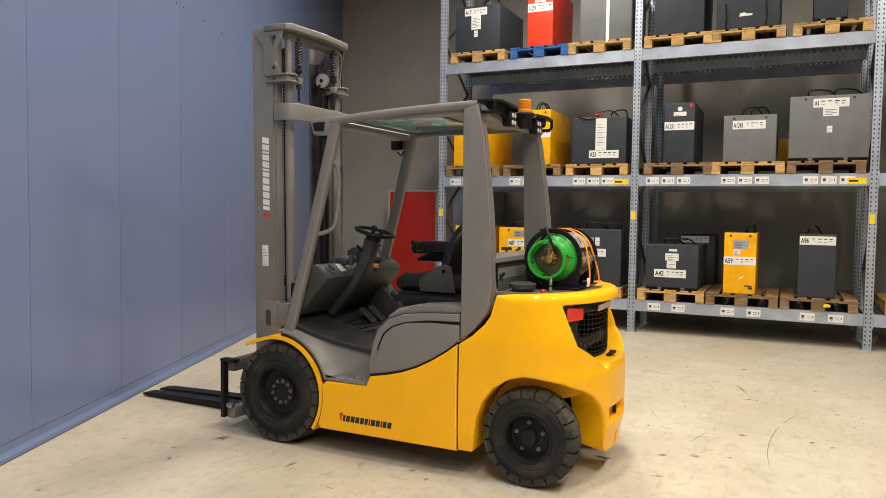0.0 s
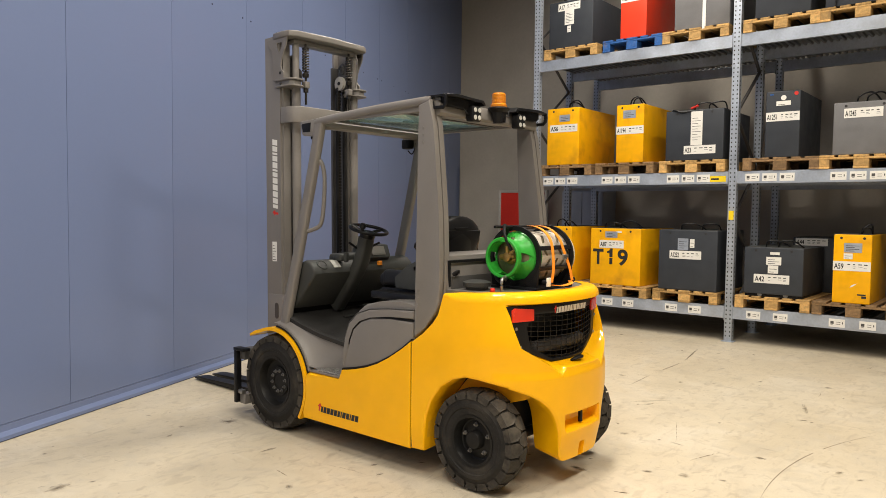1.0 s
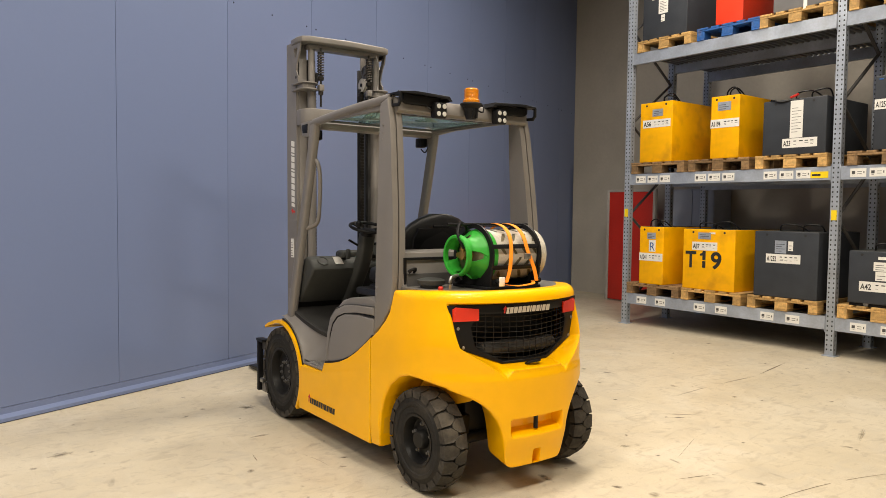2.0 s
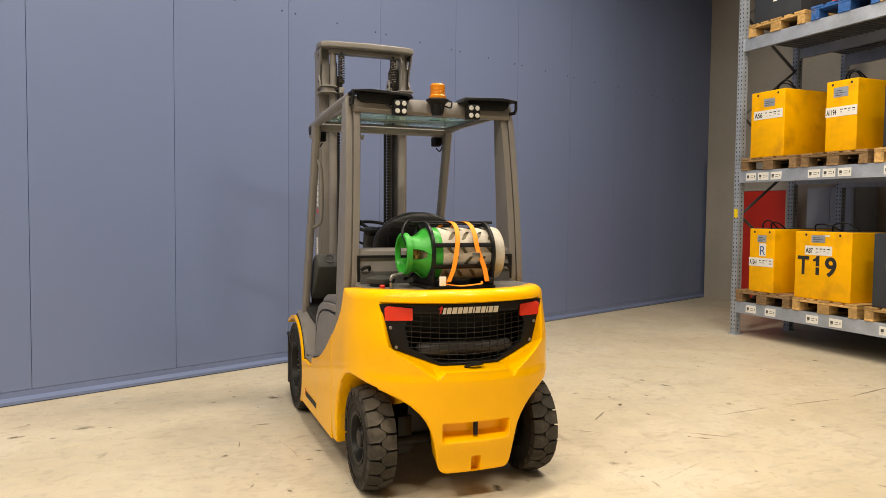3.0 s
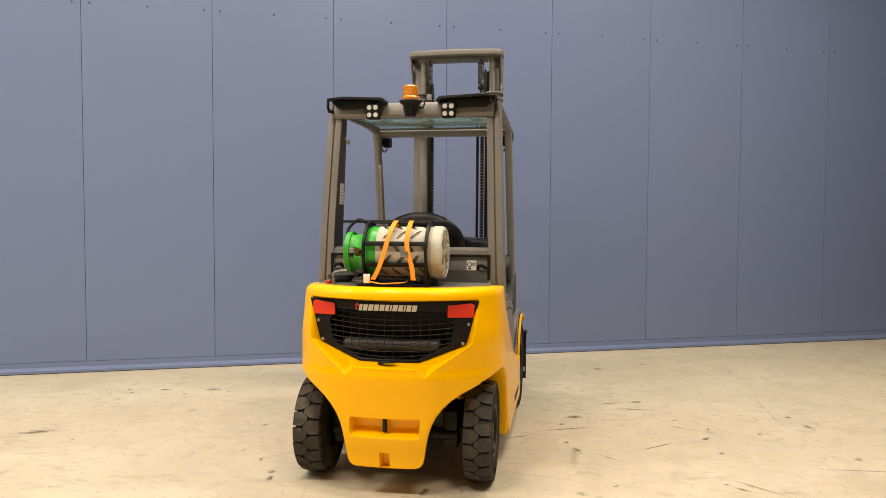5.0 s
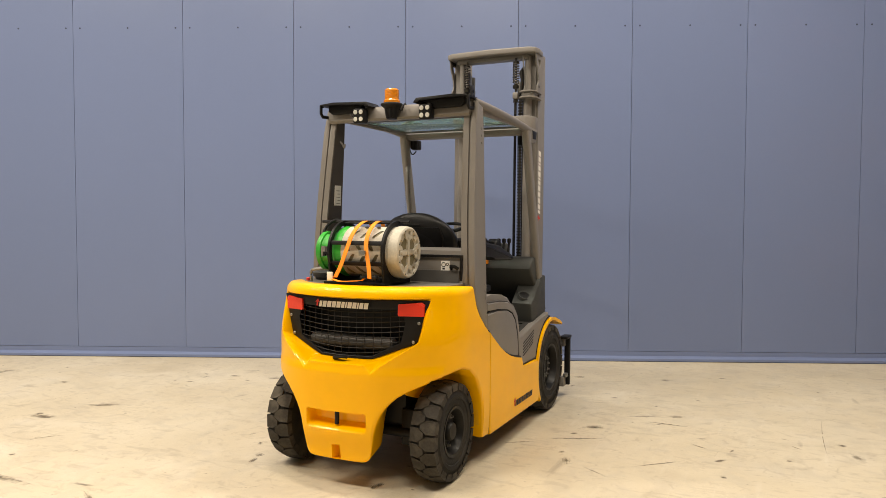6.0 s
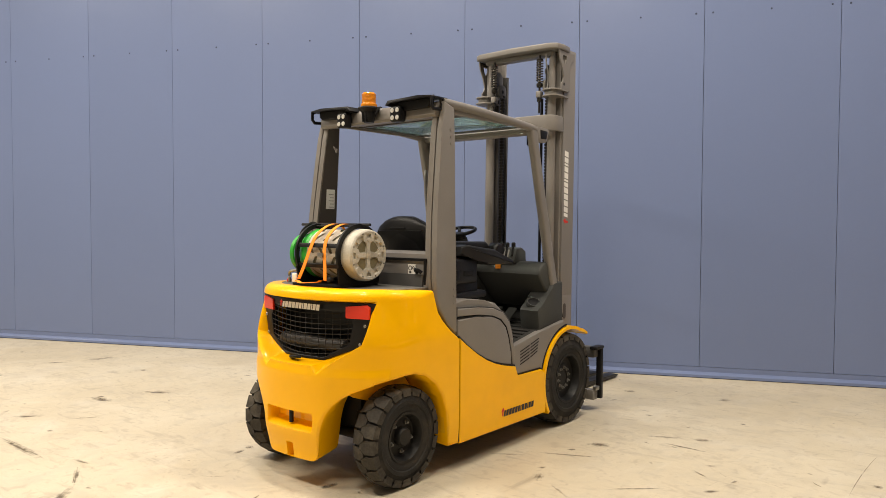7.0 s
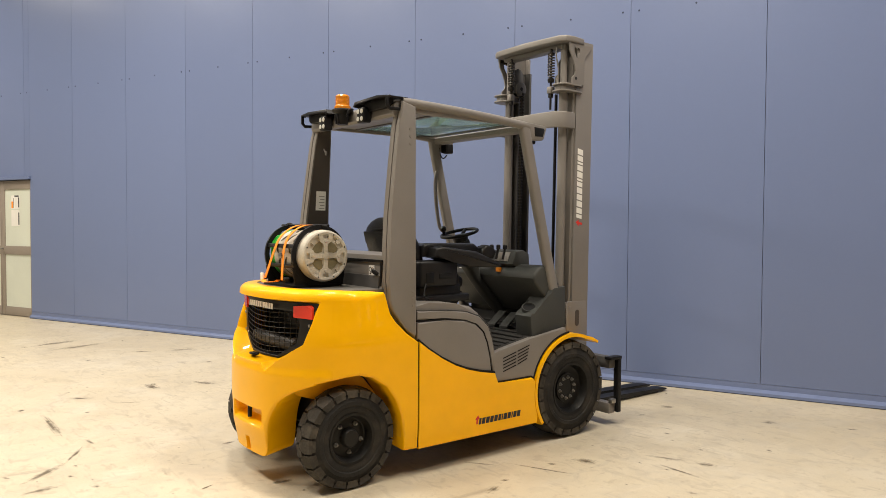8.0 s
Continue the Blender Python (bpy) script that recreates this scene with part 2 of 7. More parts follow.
def sweep(bm, path, section, closed=False, up=(0, 0, 1), cap=True):
    """A closed section of (side, up) carried along a path of points."""
    P = [Vector(p) for p in path]
    n, rings = len(P), []
    for i, p in enumerate(P):
        if closed:
            d = P[(i + 1) % n] - P[i - 1]
        else:
            d = P[min(i + 1, n - 1)] - P[max(i - 1, 0)]
        d.normalize()
        u = Vector(up)
        u = u - d * u.dot(d)
        if u.length < 1e-4:
            u = Vector((1, 0, 0)) - d * d.x
        u.normalize()
        s = d.cross(u)
        rings.append([bm.verts.new(p + s * a + u * b) for a, b in section])
    k = len(section)
    for i in range(n if closed else n - 1):
        r, q = rings[i], rings[(i + 1) % n]
        for j in range(k):
            bm.faces.new((r[j], r[(j + 1) % k], q[(j + 1) % k], q[j]))
    if cap and not closed:
        bm.faces.new(rings[0][::-1])
        bm.faces.new(rings[-1])
    return bm


def circle(r, n=12):
    return [(r * math.cos(2 * math.pi * i / n), r * math.sin(2 * math.pi * i / n)) for i in range(n)]


def rrect(w, h, r=0.008, n=3):
    out = []
    for cx, cy, a0 in ((w / 2 - r, h / 2 - r, 0), (-w / 2 + r, h / 2 - r, 90), (-w / 2 + r, -h / 2 + r, 180), (w / 2 - r, -h / 2 + r, 270)):
        for i in range(n + 1):
            a = radians(a0 + 90 * i / n)
            out.append((cx + r * math.cos(a), cy + r * math.sin(a)))
    return out


def tube(bm, path, r, n=10, closed=False, up=(0, 0, 1)):
    return sweep(bm, path, circle(r, n), closed, up)


def curve_points(pts, n=6):
    """Points of a smooth line through pts."""
    P = [Vector(p) for p in pts]
    P = [2 * P[0] - P[1]] + P + [2 * P[-1] - P[-2]]
    out = []
    for i in range(1, len(P) - 2):
        for j in range(n):
            t = j / n
            out.append(0.5 * (2 * P[i] + (P[i + 1] - P[i - 1]) * t + (2 * P[i - 1] - 5 * P[i] + 4 * P[i + 1] - P[i + 2]) * t * t
                              + (3 * P[i] - P[i - 1] - 3 * P[i + 1] + P[i + 2]) * t ** 3))
    out.append(P[-2])
    return out


def lathe(bm, prof, m, n=32, closed_profile=False, cap=True):
    """Revolve (radius, along) about the z axis of the frame m."""
    rings = []
    for r, h in prof:
        rings.append([bm.verts.new(m @ Vector((r * math.cos(2 * math.pi * i / n), r * math.sin(2 * math.pi * i / n), h))) for i in range(n)])
    k = len(rings)
    for a in range(k if closed_profile else k - 1):
        p, q = rings[a], rings[(a + 1) % k]
        for i in range(n):
            bm.faces.new((p[i], p[(i + 1) % n], q[(i + 1) % n], q[i]))
    if cap and not closed_profile:
        bm.faces.new(rings[0][::-1])
        bm.faces.new(rings[-1])
    return bm


def along(axis, at):
    """A frame whose z axis lies along +x, +y or +z, at a point."""
    turn = {"x": pose(0, 0, 0, 0, 90, 0), "y": pose(0, 0, 0, -90, 0, 0), "z": Matrix.Identity(4), "-y": pose(0, 0, 0, 90, 0, 0)}[axis]
    return Matrix.Translation(at) @ turn


def disc(bm, at, r, depth, axis="y", n=20, bevel=0.0):
    prof = [(r, 0), (r, depth)] if not bevel else [(r, 0), (r, depth - bevel), (r - bevel, depth)]
    return lathe(bm, prof, along(axis, at), n)


def words(name, text, size, material, parent, m, width=None, bold=0.0):
    """Flat lettering in the x, y plane of the frame m, read along +x, its lower left corner at the origin."""
    cu = bpy.data.curves.new(name, "FONT")
    cu.body, cu.size, cu.extrude, cu.offset = text, size * 1.38, 0.0006, size * bold
    tmp = bpy.data.objects.new(name, cu)
    scene.collection.objects.link(tmp)
    me = bpy.data.meshes.new_from_object(tmp.evaluated_get(bpy.context.evaluated_depsgraph_get()))
    bpy.data.objects.remove(tmp)
    xs = [v.co.x for v in me.vertices]
    wide = max(xs) - min(xs)
    k = width / wide if width else 1.0
    me.transform(m @ Matrix.Diagonal((k, 1, 1, 1)) @ Matrix.Translation((-min(xs), 0, 0)))
    me.materials.append(material)
    ob = new(name, me)
    ob.parent = parent
    return ob


BAR_WIDTHS = (0.50, 0.72, 0.78, 0.74, 0.76, 0.60, 0.28, 0.78, 0.72, 0.28, 0.70, 0.76)


def word_bars(bm, m, height, width, slant=0.20):
    """A row of slanted plain bars in the x, y plane of the frame m, uneven in width, over a given length."""
    gap = 0.16
    k = width / (sum(BAR_WIDTHS) + gap * (len(BAR_WIDTHS) - 1))
    x = 0.0
    for share in BAR_WIDTHS:
        x0, x1 = x, x + share * k
        x = x1 + gap * k
        q = [(x0, 0), (x1, 0), (x1 + slant * height, height), (x0 + slant * height, height)]
        lo = [bm.verts.new(m @ Vector((u, v, 0))) for u, v in q]
        hi = [bm.verts.new(m @ Vector((u, v, 0.0005))) for u, v in q]
        bm.faces.new(lo[::-1])
        bm.faces.new(hi)
        for j in range(4):
            bm.faces.new((lo[j], lo[(j + 1) % 4], hi[(j + 1) % 4], hi[j]))
    return bm


def arrow_mark(bm, m, height):
    q = [(0.28, 0), (0.55, 0), (0.62, 0.6), (0.9, 0.6), (0.62, 1.15), (0.1, 0.6), (0.36, 0.6)]
    lo = [bm.verts.new(m @ Vector((x * height, y * height, 0))) for x, y in q]
    hi = [bm.verts.new(m @ Vector((x * height, y * height, 0.0005))) for x, y in q]
    bm.faces.new(lo[::-1])
    bm.faces.new(hi)
    for j in range(len(q)):
        bm.faces.new((lo[j], lo[(j + 1) % len(q)], hi[(j + 1) % len(q)], hi[j]))
    return bm


def facing(origin, right, up):
    """A frame with x along right, y along up."""
    r, u = Vector(right).normalized(), Vector(up).normalized()
    n = r.cross(u)
    m = Matrix((r, u, n)).transposed().to_4x4()
    m.translation = origin
    return m


def B():
    return bmesh.new()


# ---- structure ----
WALL_P = Vector((-2.804, 0.0, 0.0))          # blue wall: a point and its direction
WALL_D = Vector((-0.3936, 0.9193, 0.0))
WALL_N = Vector((0.9193, 0.3936, 0.0))
BACK_Y = 12.06
WALL_M = Matrix((WALL_D, Vector((0, 0, 1)), WALL_N)).transposed().to_4x4()   # x along, y up, z out of the wall
WALL_M.translation = WALL_P
S0, S1 = -8.6, 13.2                           # ends of the blue wall along its direction
DOOR_S0, DOOR_S1, DOOR_H = -5.80, -4.28, 2.05
PITCH, FIRST = 1.1187, 0.066
PANEL_FOOT = 0.100                            # lower edge of the wall panels

bm = B()
box(bm, (-9.5, -9.0, -0.2), (8.0, 13.0, 0.0))
tagged(part("floor", bm, FLOOR, smooth=False), "worn beige screed warehouse floor with scuffs and scratches", "floor", kind="structure")

bm = B()
for lo, hi in (((S0, 0, -0.25), (DOOR_S0, CEILING_Z, -0.04)), ((DOOR_S1, 0, -0.25), (S1, CEILING_Z, -0.04)), ((DOOR_S0, DOOR_H, -0.25), (DOOR_S1, CEILING_Z, -0.04))):
    box(bm, lo, hi, m=WALL_M)
wall = tagged(part("wall_west", bm, BLUE_DK, smooth=False), "blue painted metal panel wall with narrow vertical joints", "wall", kind="structure")

bm = B()
box(bm, (-9.0, BACK_Y, 0.0), (8.0, BACK_Y + 0.25, CEILING_Z))
box(bm, (-7.9, BACK_Y - 0.06, 0.0), (8.0, BACK_Y, 2.36))
tagged(part("wall_north", bm, CONCRETE, smooth=False), "plain grey concrete wall with a ledge behind the racking", "wall", kind="structure")
# assumed east and south walls, never in view; they close the room and bounce light
bm = B()
box(bm, (7.0, -9.0, 0.0), (7.25, 12.06, CEILING_Z))
tagged(part("wall_east", bm, PLASTER, smooth=False), "plain off-white wall, assumed and out of view", "wall", kind="structure")
bm = B()
box(bm, (-1.0, -8.4, 0.0), (7.0, -8.15, CEILING_Z))
tagged(part("wall_south", bm, PLASTER, smooth=False), "plain off-white wall, assumed and out of view", "wall", kind="structure")
bm = B()
box(bm, (-9.5, -9.0, CEILING_Z), (8.0, 13.0, CEILING_Z + 0.2))
tagged(part("ceiling", bm, CEIL, smooth=False), "plain light grey sheet ceiling", "ceiling", kind="structure")

# skirting at the foot of the blue wall: a flat plate, a folded lip and a dark-coloured strip for the shadow gap at the
# floor
def wall_strip(name, prof, material, label=""):
    bm = B()
    for a, z in ((S0, DOOR_S0), (DOOR_S1, S1)):
        lo = [bm.verts.new(WALL_M @ Vector((a, v, w))) for v, w in prof]
        hi = [bm.verts.new(WALL_M @ Vector((z, v, w))) for v, w in prof]
        bm.faces.new(lo)
        bm.faces.new(hi[::-1])
        for i in range(len(prof)):
            bm.faces.new((lo[i], lo[(i + 1) % len(prof)], hi[(i + 1) % len(prof)], hi[i]))
    return part(name, bm, material, smooth=False)


tagged(wall_strip("baseboard", [(0.007, -0.04), (0.007, 0.036), (0.030, 0.036), (0.050, 0.010), (0.053, 0.003), (PANEL_FOOT - 0.003, 0.003), (PANEL_FOOT - 0.003, -0.04)], BLUE),
       "blue metal skirting strip along the wall foot", "baseboard", kind="structure")
tagged(wall_strip("trim", [(0.0, -0.04), (0.0, 0.030), (0.0065, 0.030), (0.0065, -0.04)], BLUE_DK), "dark strip standing for the shadow gap under the skirting", "trim", kind="structure")


# ---- ceiling lights ----
def ceiling_light(x, y):
    ob = thing("ceiling_light", (x, y, CEILING_Z), "long white ceiling tube light, switched on", "ceiling light", "ceiling lights")
    bm = B()
    box(bm, (-0.16, -0.75, -0.10), (0.16, 0.75, -0.0), 0.01)
    part("housing", bm, WHITE, ob)
    bm = B()
    box(bm, (-0.14, -0.72, -0.125), (0.14, 0.72, -0.104), 0.008)
    part("diffuser", bm, LIGHT_ON, ob, "glowing white diffuser")


for x, y in LAMP_SPOTS:
    ceiling_light(x, y)
    la = bpy.data.lights.new("tube_lamp", "AREA")
    la.shape, la.size, la.size_y, la.energy, la.color = "RECTANGLE", 0.28, 1.44, LAMP_WATTS, LAMP_COLOR
    la.spread = radians(LAMP_SPREAD)
    new("tube_lamp", la).matrix_world = pose(x, y, CEILING_Z - 0.135)


# ---- the fork-lift truck ----
# Local frame: rear axle at x = 0, front axle at x = -1.678, the truck's middle at y = 0.
TRUCK_X, TRUCK_Y = -1.204, 4.494
truck = thing("forklift_truck", (TRUCK_X, TRUCK_Y, 0.0), "yellow and grey gas fork-lift truck parked on the floor", "forklift")
FRONT_X, FRONT_R, REAR_R = -1.678, 0.322, 0.273
ARCH_Z = 0.336                                 # middle of the front wheel arch
HALF, NOSE, SUP = 0.571, 0.516, 2.45


def table(rows, v):
    return float(np.interp(v, [r[0] for r in rows], [r[1] for r in rows]))


ARCH_SIDE = [(-0.40, 0.157), (-0.306, 0.160), (-0.301, 0.25), (-0.288, 0.355), (-0.250, 0.45), (-0.190, 0.530), (-0.10, 0.590), (-0.02, 0.611), (0.05, 0.606), (0.12, 0.592), (0.215, 0.568), (0.3, 0.555)]
ARCH_REAR = [(0.0, 0.151), (0.150, 0.151), (0.170, 0.154), (0.185, 0.163), (0.196, 0.177), (0.202, 0.195), (0.216, 0.27), (0.228, 0.33), (0.243, 0.376), (0.263, 0.416), (0.295, 0.458), (0.337, 0.497), (0.385, 0.527), (0.43, 0.548), (0.475, 0.568)]
TOP_SIDE = [(-0.40, 0.757), (-0.32, 0.812), (-0.25, 0.878), (-0.213, 0.93), (-0.195, 1.0), (-0.183, 1.044), (-0.10, 1.052), (0.10, 1.061), (0.4, 1.066)]


def rear_x(y):
    """The rear outline of the body in plan."""
    return -0.15 + NOSE * max(0.0, 1 - (min(abs(y), HALF) / HALF) ** SUP) ** (1 / SUP)


def clip01(v):
    v = min(1.0, max(0.0, v))
    return v * v * (3 - 2 * v)


def barrel(x, z):
    """How far the flanks and the rear lean in towards the top."""
    return (0.018 + 0.024 * clip01(x / 0.25)) * clip01((z - 0.76) / 0.3)


def outward_x(y):
    """The share of the outline's normal that points to the rear."""
    u, v = max(0.0, rear_x(y) + 0.15) / NOSE, min(abs(y), HALF) / HALF
    gx, gy = u ** (SUP - 1) / NOSE, v ** (SUP - 1) / HALF
    return gx / math.hypot(gx, gy)


def panel_depth(y, z):
    """From the outline in to the arc on which the black rear panel lies."""
    return max(0.0, rear_x(y) - outward_x(y) * barrel(rear_x(y), z) - (0.264 - 0.36 * abs(y) ** 1.6))


CHIN = [(0.0, 0.668), (0.167, 0.668), (0.207, 0.631), (0.404, 0.768), (0.6, 0.905)]


def line01(v):
    return min(1.0, max(0.0, v))


def recess(y, z):
    """How far the rear face lies behind its plain outline."""
    a = abs(y)
    edge = 0.393 + (z - 0.768) * 0.292                     # outer edge of the black panel
    crease = table(CHIN, a)
    low = min(0.676 + max(0.0, a - 0.157) * 0.382, 0.768)   # lower edge of the black panel
    low = max(low, crease + 0.010)
    grille = min(line01((1.006 - z) / 0.010), line01((edge + 0.030 - a) / 0.030), line01((z - crease) / (low - crease)))
    slot = clip01((0.412 - z) / 0.012) * clip01((z - 0.310) / 0.045) * clip01((0.184 - a) / 0.02)
    notch = clip01((0.026 - a) / 0.004) * clip01((0.232 - z) / 0.006)
    bulge = clip01((0.66 - z) / 0.05) * 0.008
    tuck = clip01((0.32 - z) / 0.15) * 0.022
    return panel_depth(y, z) * grille + 0.07 * slot + 0.05 * notch - bulge + tuck


def counterweight():
    bm = B()
    outline = []
    xs = sorted(set([round(-0.3935 + 0.0055 * i, 4) for i in range(45)] + [-0.15]))
    outline += [(x, -HALF, "s") for x in xs]
    th = np.linspace(-90, 90, 340)[1:-1]
    for t in th:
        s, c = math.sin(radians(t)), math.cos(radians(t))
        outline.append((-0.15 + NOSE * c ** (2 / SUP), math.copysign(HALF * abs(s) ** (2 / SUP), s), "r"))
    outline += [(x, HALF, "s") for x in reversed(xs)]
    rows = 124
    cols = []
    n = len(outline)
    def foot_of(x, y, kind):
        return table(ARCH_REAR, abs(y)) if (kind == "r" and abs(y) < 0.475) else table(ARCH_SIDE, x)

    for i, (x, y, kind) in enumerate(outline):
        x0, y0, _ = outline[max(i - 1, 0)]
        x1, y1, _ = outline[min(i + 1, n - 1)]
        tx, ty = x1 - x0, y1 - y0
        ln = math.hypot(tx, ty)
        inx, iny = -ty / ln, tx / ln                  # inward normal
        zb = foot_of(x, y, kind)
        slope = (foot_of(*outline[min(i + 1, n - 1)]) - foot_of(*outline[max(i - 1, 0)])) / ln
        steep = 1 / math.sqrt(1 + slope * slope)
        soft_r = 0.010 + 0.010 * clip01((zb - 0.16) / 0.12)
        zt = table(TOP_SIDE, x)
        R = 0.012 + 0.038 * clip01((x + 0.19) / 0.12)
        col = []
        rim = 0.20 if abs(y) < 0.3 else 0.27
        if kind == "s":
            rim = 0.27
        for d, up in ((rim, 0.02), (0.03, 0.0)):
            col.append((x + inx * d , y + iny * d, zb + up))
        col.append((x + inx * 0.020, y + iny * 0.020, zb + 0.002))
        for r in range(rows):
            z = zb + 0.004 + (zt - R - zb - 0.004) * (r / (rows - 1)) ** 1.12
            back = recess(y, z) if kind == "r" and abs(y) < 0.52 else 0.0
            d = 0.0
            gone = max(0.0, soft_r - (z - zb) * steep)
            d += (soft_r - math.sqrt(soft_r * soft_r - gone * gone)) * 0.8
            # slight barrel of the flanks
            d += barrel(x, z) + 0.012 * clip01((0.30 - z) / 0.2) * (kind == "s")
            col.append((x + inx * d - back, y + iny * d, z))
        lx, ly, _ = col[-1]
        for k in range(1, 7):
            a = radians(15 * k)
            d = R * (1 - math.cos(a))
            col.append((lx + inx * d, ly + iny * d, zt - R + R * math.sin(a)))
        lx, ly, _ = col[-1]
        col.append((lx + inx * 0.05, ly + iny * 0.05, zt - 0.002))
        cols.append([bm.verts.new(p) for p in col])
    for i in range(n - 1):
        p, q = cols[i], cols[i + 1]
        for j in range(len(p) - 1):
            c = sum((v.co for v in (p[j], q[j], p[j + 1], q[j + 1])), Vector()) / 4
            opening = abs(c.y) < min(0.338, 0.178 + (c.z - 0.690) * 1.95) and 0.692 < c.z < 0.950 and c.x > 0.15 and 6 < j < rows
            if not opening:
                bm.faces.new((p[j], q[j], q[j + 1], p[j + 1]))
    return bm


body = part("counterweight", counterweight(), YELLOW, truck, "glossy yellow counterweight with wheel arches", angle=32)


def panel_point(y, z, out=0.0):
    return Vector((0.264 - 0.36 * abs(y) ** 1.6 + out, y, z))


SILENCER = mat("soot_black_steel", (0.055, 0.052, 0.050), 0.42, metal=0.3, var=0.2, fine=60, bump=0.03)
WIRE = mat("grille_wire", (0.015, 0.014, 0.013), 0.5, metal=0.2, var=0.2, spec=0.3)


# black rear panel round the grille opening
def panel_edge(k, n, inner):
    if inner:
        pts = [(-0.302, 0.945), (0.302, 0.945), (0.335, 0.880), (0.312, 0.775), (0.155, 0.694), (-0.155, 0.694), (-0.312, 0.775), (-0.335, 0.880)]
    else:
        pts = [(-0.456, 0.994), (0.456, 0.994), (0.440, 0.930), (0.390, 0.768), (0.157, 0.679), (-0.157, 0.679), (-0.390, 0.768), (-0.440, 0.930)]
    t = k / n * len(pts)
    i = int(t) % len(pts)
    (a, b), (c, d) = pts[i], pts[(i + 1) % len(pts)]
    f = t - int(t)
    return a + (c - a) * f, b + (d - b) * f


bm = B()
N = 160
rings = []
for f, out in ((0.0, -0.012), (0.0, 0.008), (0.12, 0.010), (0.3, 0.010), (0.5, 0.010), (0.7, 0.010), (0.85, 0.010), (1.0, 0.008), (1.0, -0.03)):
    ring = []
    for k in range(N):
        (ya, za), (yb, zb) = panel_edge(k, N, False), panel_edge(k, N, True)
        ring.append(bm.verts.new(panel_point(ya + (yb - ya) * f, za + (zb - za) * f, out)))
    rings.append(ring)
for a, b in zip(rings, rings[1:]):
    for k in range(N):
        bm.faces.new((a[k], a[(k + 1) % N], b[(k + 1) % N], b[k]))
rear_panel = part("rear_panel", bm, BLACK, truck, "black rear panel with wire grille")
bm = B()
def grille_half(z):
    return min(0.318, 0.160 + (z - 0.695) * 1.70)


# cross wires sag a little towards the middle; upright wires stand closer to vertical
for z in np.linspace(0.722, 0.940, 9):
    half = grille_half(z) + 0.012
    tube(bm, [panel_point(y, z - 0.016 * (1 - (y / half) ** 2), 0.004) for y in np.linspace(-half, half, 18)], 0.0021, 5)
for y in np.linspace(-0.30, 0.30, 14):
    zs = [z for z in np.linspace(0.692, 0.950, 11) if abs(y) < grille_half(z) + 0.02]
    if len(zs) > 2:
        tube(bm, [panel_point(y, z, 0.001) for z in zs], 0.0021, 5, up=(1, 0, 0))
part("wire_grille", bm, WIRE, rear_panel, "grey wire grille")
bm = B()
lathe(bm, [(0.02, -0.262), (0.034, -0.255), (0.040, -0.24), (0.040, 0.24), (0.034, 0.255), (0.02, 0.262)], along("y", (0.185, 0.0, 0.752)), 24)
part("silencer", bm, SILENCER, rear_panel, "dark cylindrical silencer behind the grille")
for s in (-1, 1):
    bm = B()
    q = [(0.302, 0.974), (0.418, 0.985), (0.434, 0.974), (0.430, 0.912), (0.304, 0.913), (0.300, 0.920)]
    lo = [bm.verts.new(panel_point(s * y, z, 0.008)) for y, z in q]
    hi = [bm.verts.new(panel_point(s * y, z, 0.020)) for y, z in q]
    bm.faces.new(lo)
    bm.faces.new(hi)
    for i in range(6):
        bm.faces.new((lo[i], lo[(i + 1) % 6], hi[(i + 1) % 6], hi[i]))
    part("tail_light", bm, RED_LENS, rear_panel, "red tail light lens")
    for y, z in ((0.404, 0.876), (0.376, 0.777)):
        bm = B()
        disc(bm, panel_point(s * y, z, 0.010), 0.009, 0.006, "x", 10, 0.002)
        part("screw", bm, STEEL, rear_panel)
bm = B()
word_bars(bm, facing((0.277, -0.158, 0.945), (0, 1, 0), (0, 0, 1)), 0.032, 0.304)
part("lettering", bm, WHITE, rear_panel, "white bars of lettering")
bm = B()
arrow_mark(bm, facing((0.2775, -0.184, 0.949), (0, 1, 0), (0, 0, 1)), 0.034)
part("emblem", bm, INK_RED, rear_panel)
bm = B()
sweep(bm, curve_points([(0.300, -0.035, 0.676), (0.322, -0.022, 0.690), (0.328, 0.020, 0.694), (0.312, 0.040, 0.692)]), rrect(0.03, 0.014, 0.005))
part("bonnet_handle", bm, BLACK, rear_panel, "black pull handle")
bm = B()
tube(bm, [(0.345, 0, 0.34), (0.345, 0, 0.445)], 0.012, 12, up=(1, 0, 0))
part("tow_pin", bm, BLACK, truck, "black tow pin")

